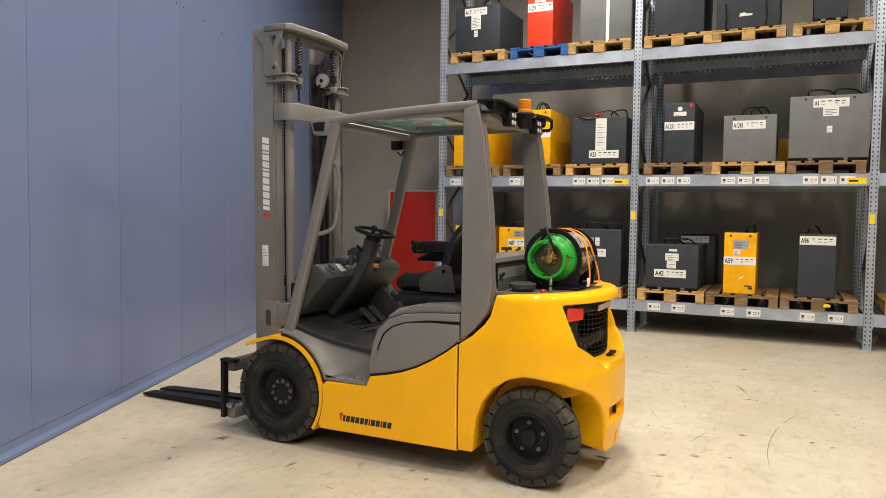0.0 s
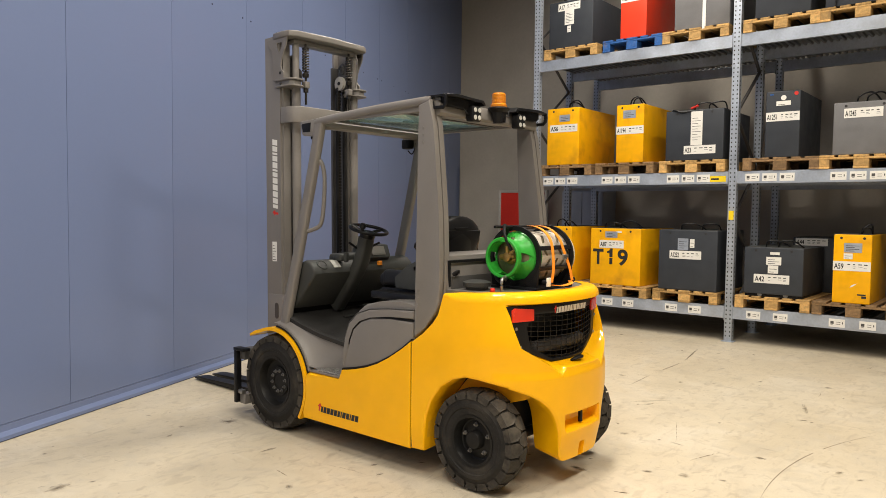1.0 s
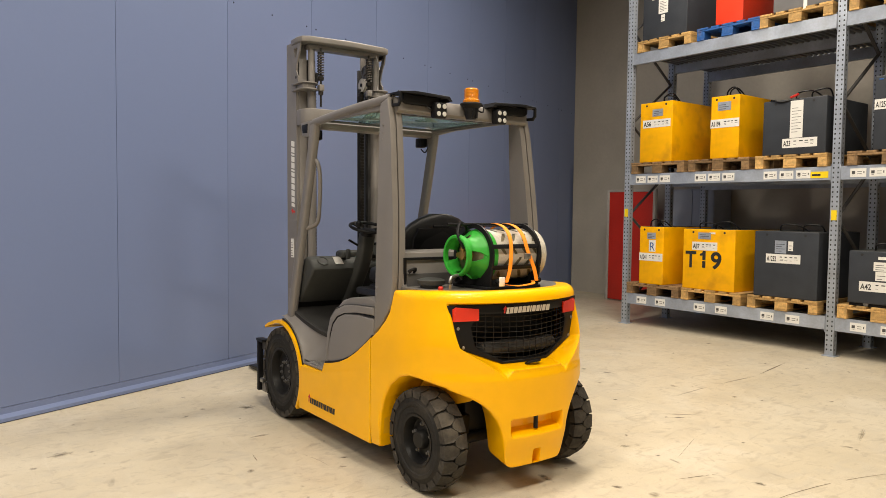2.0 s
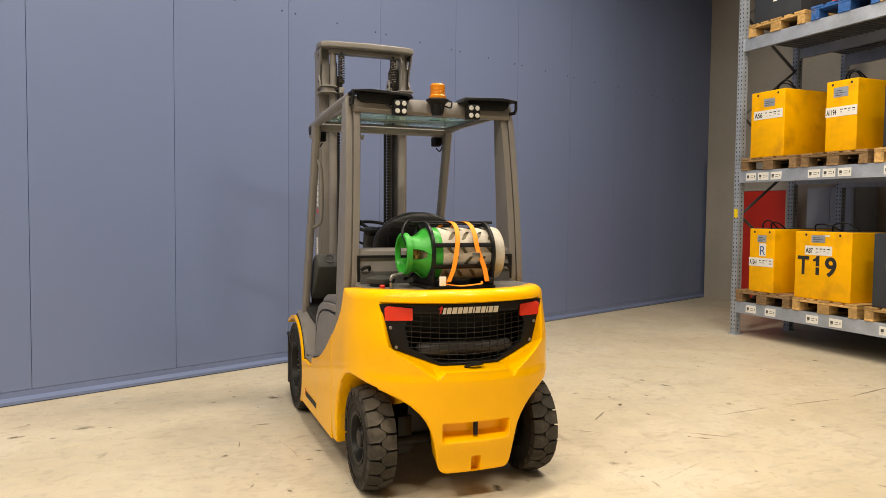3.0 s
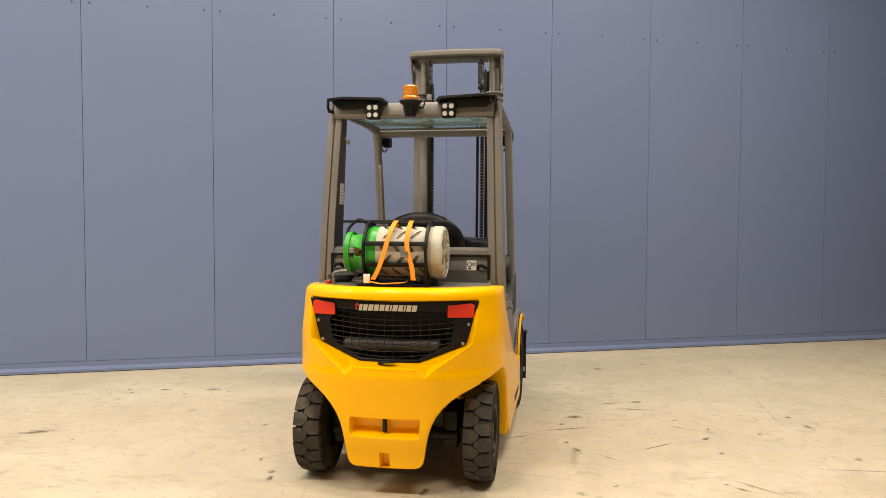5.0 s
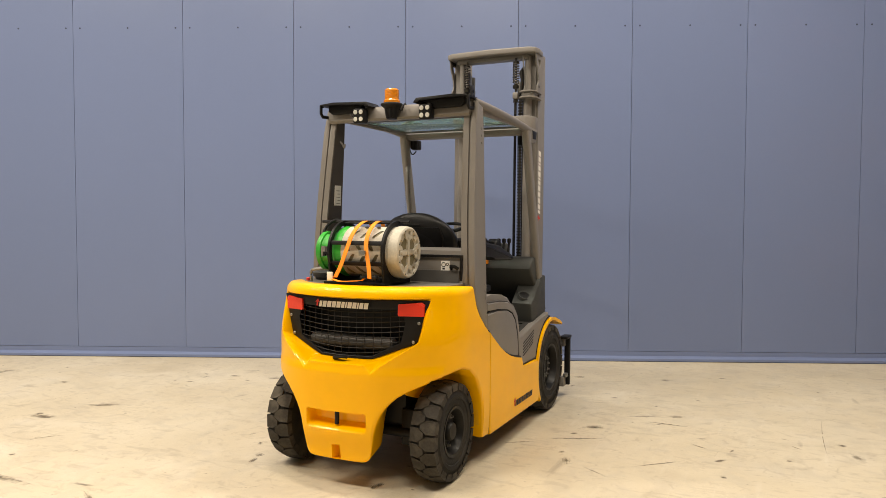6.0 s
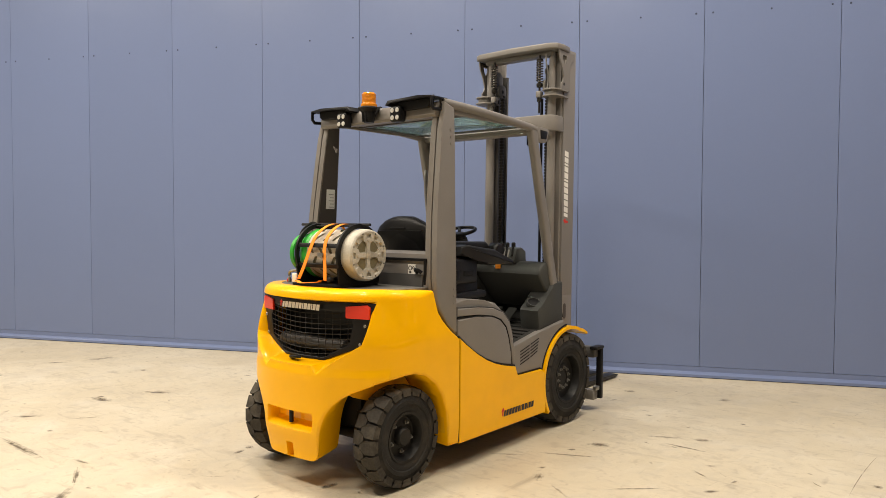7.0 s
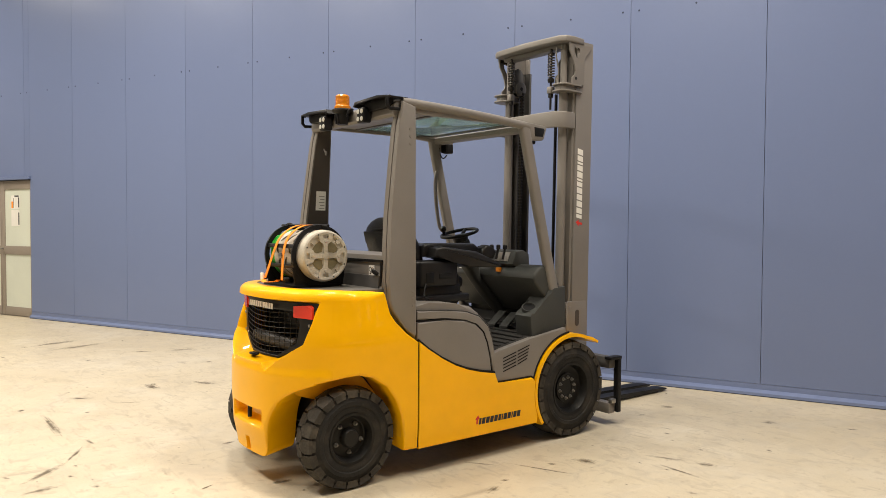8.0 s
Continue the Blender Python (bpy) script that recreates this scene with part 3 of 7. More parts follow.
for s in (-1, 1):
    bm = B()
    prism(bm, [(-0.30, 0.36), (-0.24, 0.47), (-0.17, 0.55), (-0.08, 0.60), (0.02, 0.622), (0.12, 0.624), (0.30, 0.615), (0.30, 0.545), (0.22, 0.50), (0.10, 0.46), (0.0, 0.44), (-0.10, 0.44), (-0.16, 0.36)], s * 0.343, s * 0.352)
    part("inner_fender", bm, YELLOW_IN, truck, "yellow inner plate of the rear wheel arch", smooth=False)
    # roof of the rear wheel arch
    bm = B()
    sheet = []
    for x in np.linspace(-0.303, 0.26, 40):
        y_out = HALF * max(0.0, 1 - (max(0.0, x + 0.15) / NOSE) ** SUP) ** (1 / SUP) - 0.03
        z = table(ARCH_SIDE, x) + 0.005
        sheet.append([bm.verts.new((x, s * y, z + dz)) for y, dz in ((y_out, 0.0), (0.5 * (y_out + 0.345), 0.004), (0.345, 0.012), (0.345, 0.03), (y_out, 0.03))])
    for p, q in zip(sheet, sheet[1:]):
        for j in range(4):
            bm.faces.new((p[j], p[j + 1], q[j + 1], q[j]))
    part("arch_roof", bm, YELLOW_IN, truck, "yellow roof of the rear wheel arch")

# dark chassis and axle under the body
bm = B()
box(bm, (-1.35, -0.30, 0.16), (-0.30, 0.30, 0.55), 0.01)
box(bm, (-0.42, -0.34, 0.30), (-0.06, 0.34, 1.0), 0.01)
box(bm, (-0.10, -0.28, 0.30), (0.10, 0.28, 0.64), 0.01)
box(bm, (-1.62, -0.35, 0.42), (-0.45, 0.48, 0.60), 0.01)
box(bm, (-0.80, -0.52, 0.17), (-0.42, 0.52, 0.50), 0.01)
part("chassis", bm, BLACK, truck, "black chassis and engine underside")
# added black box and sill that keep the space behind the grille dark
bm = B()
prism(bm, [(-0.12, 0.61), (0.17, 0.60), (0.17, 0.655), (0.06, 0.66), (0.06, 0.99), (-0.12, 0.99)], -0.40, 0.40, bevel=0.008)
part("radiator_cowl", bm, BLACK, truck, "black box added to darken the space behind the grille")
bm = B()
box(bm, (-0.05, -0.36, 0.235), (0.05, 0.36, 0.335), 0.012)
tube(bm, [(0.11, -0.34, 0.27), (0.11, 0.34, 0.27)], 0.028, 12)
for s in (-1, 1):
    box(bm, (-0.06, s * 0.30 - 0.04, 0.20), (0.12, s * 0.30 + 0.04, 0.40), 0.012)
    tube(bm, [(0.11, s * 0.12, 0.27), (0.07, s * 0.36, 0.30)], 0.016, 10)
part("steering_axle", bm, BLACK, truck, "black steering axle with tie rods")
bm = B()
box(bm, (-1.80, -0.40, 0.20), (-1.55, 0.40, 0.46), 0.03)
part("drive_axle", bm, BLACK, truck)


NUT = mat("worn_nut", (0.16, 0.155, 0.145), 0.45, metal=0.5, var=0.2)


def wheel(name, x, side, r, y_in, y_out, rim_r, lugs, bolts, bolt_r):
    """side is -1 or 1; the outer face looks to that side."""
    ax = along("y" if side > 0 else "-y", (x, 0, r))
    w = y_out - y_in
    bm = B()
    lathe(bm, [(rim_r, y_in), (rim_r + 0.02, y_in), (r - 0.055, y_in + 0.004), (r - 0.018, y_in + 0.02), (r - 0.012, y_in + 0.05), (r - 0.012, y_out - 0.05),
               (r - 0.018, y_out - 0.018), (r - 0.045, y_out - 0.004), (rim_r + 0.075, y_out - 0.002), (rim_r + 0.07, y_out + 0.003), (rim_r + 0.05, y_out + 0.003), (rim_r + 0.045, y_out - 0.003),
               (rim_r + 0.02, y_out - 0.002), (rim_r, y_out - 0.01)], ax, 56, closed_profile=True)
    tyre = part("tyre", bm, TYRE, truck, "black solid rubber tyre with a worn block tread", angle=45)
    # tread blocks: two staggered rows of wedge-shaped lugs
    bm = B()
    for row in (0, 1):
        for i in range(lugs):
            a0 = 2 * math.pi * (i + 0.5 * row) / lugs
            half = math.pi / lugs * 0.90
            hs = [(0.004, 1.0), (0.35, 0.95), (0.60, 0.35)]
            top, bot = [], []
            outline = [(f, k) for f, k in hs] + [(f, -k) for f, k in reversed(hs)]
            for f, k in outline:
                h = y_out - f * w * 0.95 if row == 0 else y_in + f * w * 0.95
                a = a0 + half * k
                rt = r - (0.012 if f < 0.1 else 0.0)
                for lst, rr, gr in ((top, rt, 0.97), (bot, r - 0.03, 1.02)):
                    aa = a0 + half * k * gr
                    lst.append(bm.verts.new(ax @ Vector((rr * math.cos(aa), rr * math.sin(aa), h))))
            n = len(top)
            bm.faces.new(top)
            for j in range(n):
                bm.faces.new((top[j], top[(j + 1) % n], bot[(j + 1) % n], bot[j]))
            # shoulder of the lug down the side wall
            f0 = y_out + 0.001 if row == 0 else y_in - 0.001
            sh = []
            for k in (1, -1):
                for rr in (r - 0.012, r - 0.05):
                    sh.append(ax @ Vector((rr * math.cos(a0 + half * k * 0.9), rr * math.sin(a0 + half * k * 0.9), f0 - (0.004 if rr > r - 0.02 else 0.0) * (1 if row == 0 else -1))))
            vs = [bm.verts.new(p) for p in (sh[0], sh[1], sh[3], sh[2])]
            bm.faces.new(vs)
    part("tread", bm, TREAD, tyre, "grey-brown worn tread blocks", smooth=False)
    bm = B()
    o = y_out
    lathe(bm, [(rim_r + 0.004, y_in + 0.02), (rim_r + 0.004, o - 0.012), (rim_r + 0.008, o - 0.002), (rim_r - 0.006, o - 0.004), (rim_r - 0.014, o - 0.02), (rim_r - 0.022, o - 0.055),
               (rim_r - 0.04, o - 0.062), (bolt_r + 0.022, o - 0.058), (bolt_r - 0.02, o - 0.05), (0.045, o - 0.05)], ax, 40)
    rim = part("rim", bm, RIM, truck, "black steel wheel rim")
    if bolts == 5:
        bm = B()
        lathe(bm, [(0.052, o - 0.056), (0.050, o - 0.022), (0.043, o - 0.012), (0.02, o - 0.010)], ax, 24)
        part("hub", bm, RIM, rim, "black domed hub cap")
    else:
        bm = B()
        lathe(bm, [(0.098, o - 0.060), (0.096, o - 0.047), (0.052, o - 0.046), (0.049, o - 0.056), (0.02, o - 0.057)], ax, 32)
        part("hub", bm, RIM, rim, "black flat hub flange with a recessed middle")
    for i in range(bolts):
        a = 2 * math.pi * (i + 0.3) / bolts
        bm = B()
        lathe(bm, [(0.013, o - 0.062), (0.013, o - 0.044), (0.008, o - 0.042), (0.007, o - 0.032), (0.004, o - 0.031)], ax @ Matrix.Translation((bolt_r * math.cos(a), bolt_r * math.sin(a), 0)), 6)
        part("wheel_nut", bm, NUT, rim)
    return rim


for side in (-1, 1):
    wheel("front", FRONT_X, side, FRONT_R, 0.345, 0.556, 0.165, 22, 10, 0.070)
    wheel("rear", 0.0, side, REAR_R, 0.384, 0.527, 0.130, 20, 5, 0.080)


# ---- flanks ----
def arc(cx, cz, r, a0, a1, n=14):
    return [(cx + r * math.cos(radians(a0 + (a1 - a0) * i / n)), cz + r * math.sin(radians(a0 + (a1 - a0) * i / n))) for i in range(n + 1)]


PLATE = mat("chequer_plate", (0.38, 0.37, 0.35), 0.38, metal=0.6, var=0.4, scale=40, fine=160)
MAT_Z = [(-1.66, 0.785), (-1.5, 0.738), (-1.3, 0.686), (-1.1, 0.648), (-0.93, 0.632)]
MAT_Y = [(-1.66, -0.478), (-1.45, -0.470), (-1.3, -0.455), (-1.127, -0.425), (-0.93, -0.405)]


def mat_edge(x):
    return x, table(MAT_Y, x), table(MAT_Z, x)


POD_LOW = [(-0.978, 0.512), (-0.93, 0.520), (-0.86, 0.534), (-0.76, 0.560), (-0.665, 0.596), (-0.57, 0.645), (-0.48, 0.702), (-0.406, 0.758)]
for s in (-1, 1):
    fl = [(-0.403, 0.155), (-1.337, 0.150)] + arc(FRONT_X, ARCH_Z, 0.365, -24, 13, 8) + [(-1.295, 0.444), (-0.992, 0.446)] + POD_LOW
    bm = B()
    prism(bm, fl, s * 0.535, s * HALF, bevel=0.007)
    flank = part("side_panel", bm, YELLOW, truck, "glossy yellow flank panel", angle=12)
    if s < 0:
        m0, m1 = facing((-1.166, -HALF - 0.001, 0.219), (1, 0, 0.0), (0, 0, 1)), facing((-1.199, -HALF - 0.0015, 0.224), (1, 0, 0), (0, 0, 1))
    else:
        m0, m1 = facing((-0.842, HALF + 0.001, 0.221), (-1, 0, 0.0), (0, 0, 1)), facing((-0.809, HALF + 0.0015, 0.226), (-1, 0, 0), (0, 0, 1))
    bm = B()
    word_bars(bm, m0, 0.037, 0.340, 0.18)
    part("lettering", bm, INK, flank, "dark bars of lettering")
    bm = B()
    arrow_mark(bm, m1, 0.046)
    part("emblem", bm, INK_RED, flank)
    bm = B()
    box(bm, (-0.405, s * 0.50, 0.165), (-0.391, s * 0.5615, 0.748))
    part("joint_strip", bm, BLACK, flank)
    # dark rubber line under the grey pod
    bm = B()
    sweep(bm, [(x, s * 0.549, z + 0.006) for x, z in [(-0.992, 0.452)] + POD_LOW], rrect(0.022, 0.014, 0.004))
    part("seal", bm, BLACK, flank)
    # mudguard
    bm = B()
    th = 0.011
    outer = [(x, z) for x, z in arc(FRONT_X, ARCH_Z, 0.345 + th, -36, 112, 26)] + [(-1.872, 0.652), (-1.935, 0.622)]
    inner = [(x, z) for x, z in arc(FRONT_X, ARCH_Z, 0.345 - th, -36, 112, 26)] + [(-1.866, 0.633), (-1.930, 0.606)]
    prism(bm, outer + inner[::-1], s * 0.33, s * 0.566, bevel=0.004)
    guard = part("mudguard", bm, YELLOW, truck, "yellow front mudguard", angle=20)
    # grey cab side between mudguard and pod
    bm = B()
    strip_o = arc(FRONT_X, ARCH_Z, 0.365, 17, 82, 14)
    if s > 0:
        poly = strip_o + [(-1.62, 0.735), (-1.30, 0.690), (-0.955, 0.628), (-0.99, 0.455), (-1.29, 0.452)]
        prism(bm, poly, s * 0.50, s * 0.548, bevel=0.005)
        sill = part("cab_sill", bm, GREY, truck, "grey cab side panel with louvres", angle=12)
        bm = B()
        for k in range(5):
            for x0, z0, x1, z1 in ((-1.060, 0.588, -1.170, 0.6165), (-1.182, 0.6195, -1.285 + 0.005 * k, 0.648)):
                z0, z1 = z0 - 0.0205 * k, z1 - 0.0205 * k
                prism(bm, [(x0, z0), (x0, z0 + 0.007), (x1, z1 + 0.007), (x1, z1)], 0.5475, 0.5495)
        part("louvre", bm, BLACK, sill)
    else:
        inner_o = arc(FRONT_X, ARCH_Z, 0.385, 17, 84, 14)
        prism(bm, strip_o + inner_o[::-1], s * 0.50, s * 0.548, bevel=0.005)
        box(bm, (-1.30, -0.55, 0.448), (-0.985, -0.36, 0.462), 0.003)
        # moulded skirt from the edge of the mat down to the wheel arch and the step
        foot = [(x, -0.540, z) for x, z in arc(FRONT_X, ARCH_Z, 0.385, 92, 22, 14)] + [(-1.285, -0.535, 0.475), (-1.262, -0.515, 0.463), (-1.225, -0.475, 0.460), (-1.17, -0.448, 0.460), (-1.10, -0.438, 0.460), (-1.03, -0.432, 0.460), (-0.955, -0.43, 0.460)]
        tops = [mat_edge(x) for x in np.linspace(-1.65, -0.955, len(foot))]
        grid = []
        for (fx, fy, fz), (gx, gy, gz) in zip(foot, tops):
            colv = []
            for k in range(9):
                f = k / 8
                rise = f ** 1.5
                colv.append(bm.verts.new((fx + (gx - fx) * f, fy + (gy - fy) * (1 - (1 - f) ** 1.6), fz + (gz - 0.012 - fz) * rise)))
            grid.append(colv)
        for p, q in zip(grid, grid[1:]):
            for k in range(8):
                bm.faces.new((p[k], q[k], q[k + 1], p[k + 1]))
        prism(bm, [(-0.99, 0.45), (-0.955, 0.45), (-0.935, 0.70), (-0.965, 0.70)], -0.548, -0.36, bevel=0.005)
        sill = part("cab_sill", bm, GREY, truck, "grey cab side with a recessed step")
        bm = B()
        box(bm, (-1.24, -0.540, 0.463), (-1.005, -0.43, 0.472), 0.002)
        for i in range(13):
            for j in range(6):
                box(bm, (-1.232 + 0.017 * i, -0.534 + 0.0165 * j, 0.471), (-1.223 + 0.017 * i, -0.524 + 0.0165 * j, 0.475))
        part("tread_plate", bm, PLATE, sill, "bare steel chequered tread plate", smooth=False)

for s in (-1, 1):
    bm = B()
    line = [(x, s * 0.546, z) for x, z in arc(FRONT_X, ARCH_Z, 0.3675, 86, 16, 20)]
    if s > 0:
        line += [(-1.30, s * 0.546, 0.450), (-1.15, s * 0.546, 0.450), (-0.995, s * 0.546, 0.451)]
    sweep(bm, line, rrect(0.012, 0.012, 0.003), up=(0, 1, 0))
    part("seal", bm, BLACK, truck)

# engine hood with a grey pod on each flank
HOOD = [(-0.36, 0.50), (-0.36, 0.968), (-0.50, 0.966), (-0.70, 0.950), (-0.815, 0.925), (-0.880, 0.880), (-0.925, 0.790), (-0.945, 0.690), (-0.955, 0.60), (-0.955, 0.50)]
bm = B()
prism(bm, HOOD, -0.528, 0.528, bevel=0.022, seg=3)
hood = part("engine_hood", bm, GREY, truck, "rounded grey engine hood", angle=30)
for s in (-1, 1):
    pod = [(-0.405, 0.768), (-0.405, 0.862), (-0.60, 0.861), (-0.745, 0.849), (-0.835, 0.818), (-0.895, 0.768), (-0.927, 0.698), (-0.947, 0.60), (-0.963, 0.522)] + [(x + 0.01, z + 0.014) for x, z in POD_LOW[1:-1]]
    bm = B()
    prism(bm, pod, s * 0.52, s * 0.551, bevel=0.010, seg=3)
    part("pod_cover", bm, GREY, hood, "moulded grey side cover", angle=20)
    edge = [(-0.405, 0.870), (-0.60, 0.868), (-0.747, 0.856), (-0.841, 0.824), (-0.902, 0.772), (-0.935, 0.700), (-0.955, 0.602), (-0.971, 0.524)]
    bm = B()
    lip = [(-0.405, 0.878)] + [(x - 0.004, z + 0.006) for x, z in edge[1:]] + [(-0.992, 0.53), (-0.988, 0.61), (-0.970, 0.712), (-0.935, 0.798), (-0.866, 0.862), (-0.760, 0.898), (-0.62, 0.914), (-0.405, 0.925)]
    prism(bm, lip, s * 0.50, s * 0.5505, bevel=0.008, seg=3)
    part("hood_lip", bm, GREY, hood, angle=25)
    bm = B()
    sweep(bm, [(x, s * 0.534, z) for x, z in ((-0.405, 0.930), (-0.62, 0.919), (-0.764, 0.902), (-0.872, 0.866), (-0.942, 0.802), (-0.977, 0.714), (-0.992, 0.612))], rrect(0.016, 0.006, 0.002))
    part("seal", bm, GREY_DK, hood)
    bm = B()
    sweep(bm, [(x, s * 0.538, z) for x, z in edge], rrect(0.018, 0.007, 0.003))
    part("seal", bm, BLACK, hood)

# cab floor
bm = B()
rows_v = []
for x in np.linspace(-1.66, -0.93, 22):
    _, y0, z = mat_edge(x)
    rows_v.append([bm.verts.new(p) for p in ((x, y0 - 0.012, z - 0.030), (x, y0 - 0.014, z - 0.004), (x, y0 - 0.004, z + 0.004), (x, y0 + 0.03, z), (x, 0.47, z), (x, 0.508, z + 0.002), (x, 0.515, z - 0.03))])
for p, q in zip(rows_v, rows_v[1:]):
    for j in range(6):
        bm.faces.new((p[j], p[j + 1], q[j + 1], q[j]))
floor_mat = part("floor_mat", bm, MAT_BLACK, truck, "black ribbed rubber floor mat with a raised edge")
for i in range(9):
    x = -1.50 + 0.062 * i
    z = table(MAT_Z, x)
    bm = B()
    box(bm, (x, -0.10 if i < 8 else -0.33, z - 0.004), (x + 0.032, 0.46, z + 0.005), 0.002)
    part("rib", bm, MAT_BLACK, floor_mat)
for y in (0.06, 0.18):
    bm = B()
    prism(bm, [(-1.36, 0.715), (-1.46, 0.80), (-1.47, 0.815), (-1.36, 0.730)], y, y + 0.075, bevel=0.003)
    part("pedal", bm, CHAR, floor_mat)


# ---- overhead guard ----
DARK_TAUPE = mat("dark_taupe", (0.060, 0.052, 0.046), 0.5, var=0.08, fine=120, bump=0.02)

PILLAR = [(-0.419, 2.068), (-0.330, 2.094), (-0.302, 1.95), (-0.279, 1.78), (-0.258, 1.61), (-0.241, 1.46), (-0.229, 1.29), (-0.221, 1.10), (-0.221, 0.995), (-0.238, 0.940), (-0.318, 0.842), (-0.386, 0.778), (-0.398, 0.80), (-0.399, 1.25), (-0.404, 1.6), (-0.411, 1.85)]


def pillar_lean(s):
    return lambda p: (p[0], p[1] - s * 0.042 * (p[2] - 0.8) / 1.28, p[2])


def leg_mesh(s):
    """An outer and an inner flange with rounded edges round a narrow groove."""
    bm = B()
    core = [(x + 0.004 if x < -0.39 else x - 0.012, z) for x, z in PILLAR]
    prism(bm, PILLAR, s * 0.518, s * 0.553, bevel=0.012, seg=4, shear=pillar_lean(s))
    prism(bm, core, s * 0.508, s * 0.519, shear=pillar_lean(s))
    prism(bm, PILLAR, s * 0.472, s * 0.509, bevel=0.010, seg=3, shear=pillar_lean(s))
    return bm


for s in (-1, 1):
    leg = part("rear_pillar", leg_mesh(s), GREY, truck, "broad grey rear pillar of the overhead guard")
    if s < 0:
        # inner face of this pillar, darker than the rest
        bm = B()
        prism(bm, [(-0.405, 2.04), (-0.326, 2.05), (-0.300, 1.90), (-0.272, 1.65), (-0.248, 1.42), (-0.236, 1.25), (-0.392, 1.25), (-0.397, 1.6)], -0.472, -0.4685, shear=pillar_lean(-1))
        part("inner_liner", bm, DARK_TAUPE, leg, "dark brown-grey inner face of the pillar")
    for z in (1.86, 1.90, 1.94, 0.96, 1.0, 1.04):
        bm = B()
        disc(bm, (-0.375, s * (0.553 - 0.042 * (z - 0.8) / 1.28) - (0 if s > 0 else 0.003), z), 0.0075, 0.003, "y", 10)
        part("rivet", bm, GREY, leg)
    bm = B()
    sweep(bm, [(-1.642, s * 0.488, 0.66), (-1.626, s * 0.488, 0.735), (-1.496, s * 0.485, 1.21), (-1.398, s * 0.481, 1.59), (-1.307, s * 0.477, 1.96), (-1.290, s * 0.476, 2.035)], rrect(0.050, 0.074, 0.016), up=(1, 0, 0.25))
    part("front_pillar", bm, GREY, truck, "slanted grey front pillar of the overhead guard")
    bm = B()
    tube(bm, curve_points([(-1.325, s * 0.478, 2.036), (-1.26, s * 0.478, 2.044), (-1.0, s * 0.480, 2.063), (-0.7, s * 0.482, 2.079), (-0.40, s * 0.482, 2.089), (-0.34, s * 0.482, 2.090)], 4), 0.026, 14)
    box(bm, (-1.28, s * 0.470 - 0.012, 2.034), (-0.34, s * 0.470 + 0.012, 2.066), 0.004)
    part("roof_rail", bm, GREY, truck, "rounded grey roof rail")
    bm = B()
    br = [(-1.275, 2.062), (-1.462, 2.052), (-1.475, 2.040), (-1.450, 1.966), (-1.436, 1.957), (-1.335, 1.950), (-1.30, 1.965)]
    prism(bm, br, s * 0.455, s * 0.500, bevel=0.008)
    bk = part("corner_bracket", bm, GREY, truck, "grey front corner bracket")
    bm = B()
    prism(bm, [(-1.360, 2.038), (-1.445, 2.034), (-1.452, 2.024), (-1.436, 1.980), (-1.366, 1.978)], s * 0.497, s * 0.5025, bevel=0.002)
    part("inlay", bm, BLACK, bk)
bm = B()
prism(bm, [(-0.365, 2.100), (-0.312, 2.094), (-0.292, 2.070), (-0.288, 2.022), (-0.300, 2.008), (-0.335, 2.008), (-0.365, 2.03)], -0.475, 0.475, bevel=0.006)
part("roof_rear_beam", bm, GREY, truck, "grey rear roof beam")
bm = B()
prism(bm, [(-1.36, 2.045), (-1.30, 2.050), (-1.285, 2.040), (-1.285, 2.012), (-1.30, 2.004), (-1.36, 2.004)], -0.46, 0.46, bevel=0.006)
part("roof_front_beam", bm, GREY, truck, "grey front roof beam")
bm = B()
box(bm, (-0.62, -0.462, 2.052), (-0.36, 0.462, 2.066), 0.003)
part("roof_plate", bm, GREY, truck)
bm = B()
box(bm, (-1.285, -0.455, 2.058), (-0.61, 0.455, 2.066), 0.001)
pane = part("roof_pane", bm, GLASS, truck, "greenish glass roof pane")
bm = B()
for lo, hi in (((-1.27, -0.462, 2.046), (-0.61, -0.435, 2.057)), ((-1.27, 0.435, 2.046), (-0.61, 0.462, 2.057)), ((-1.27, -0.435, 2.046), (-1.24, 0.435, 2.057)), ((-0.64, -0.435, 2.046), (-0.61, 0.435, 2.057))):
    box(bm, lo, hi)
part("pane_seal", bm, GREY_DK, truck)

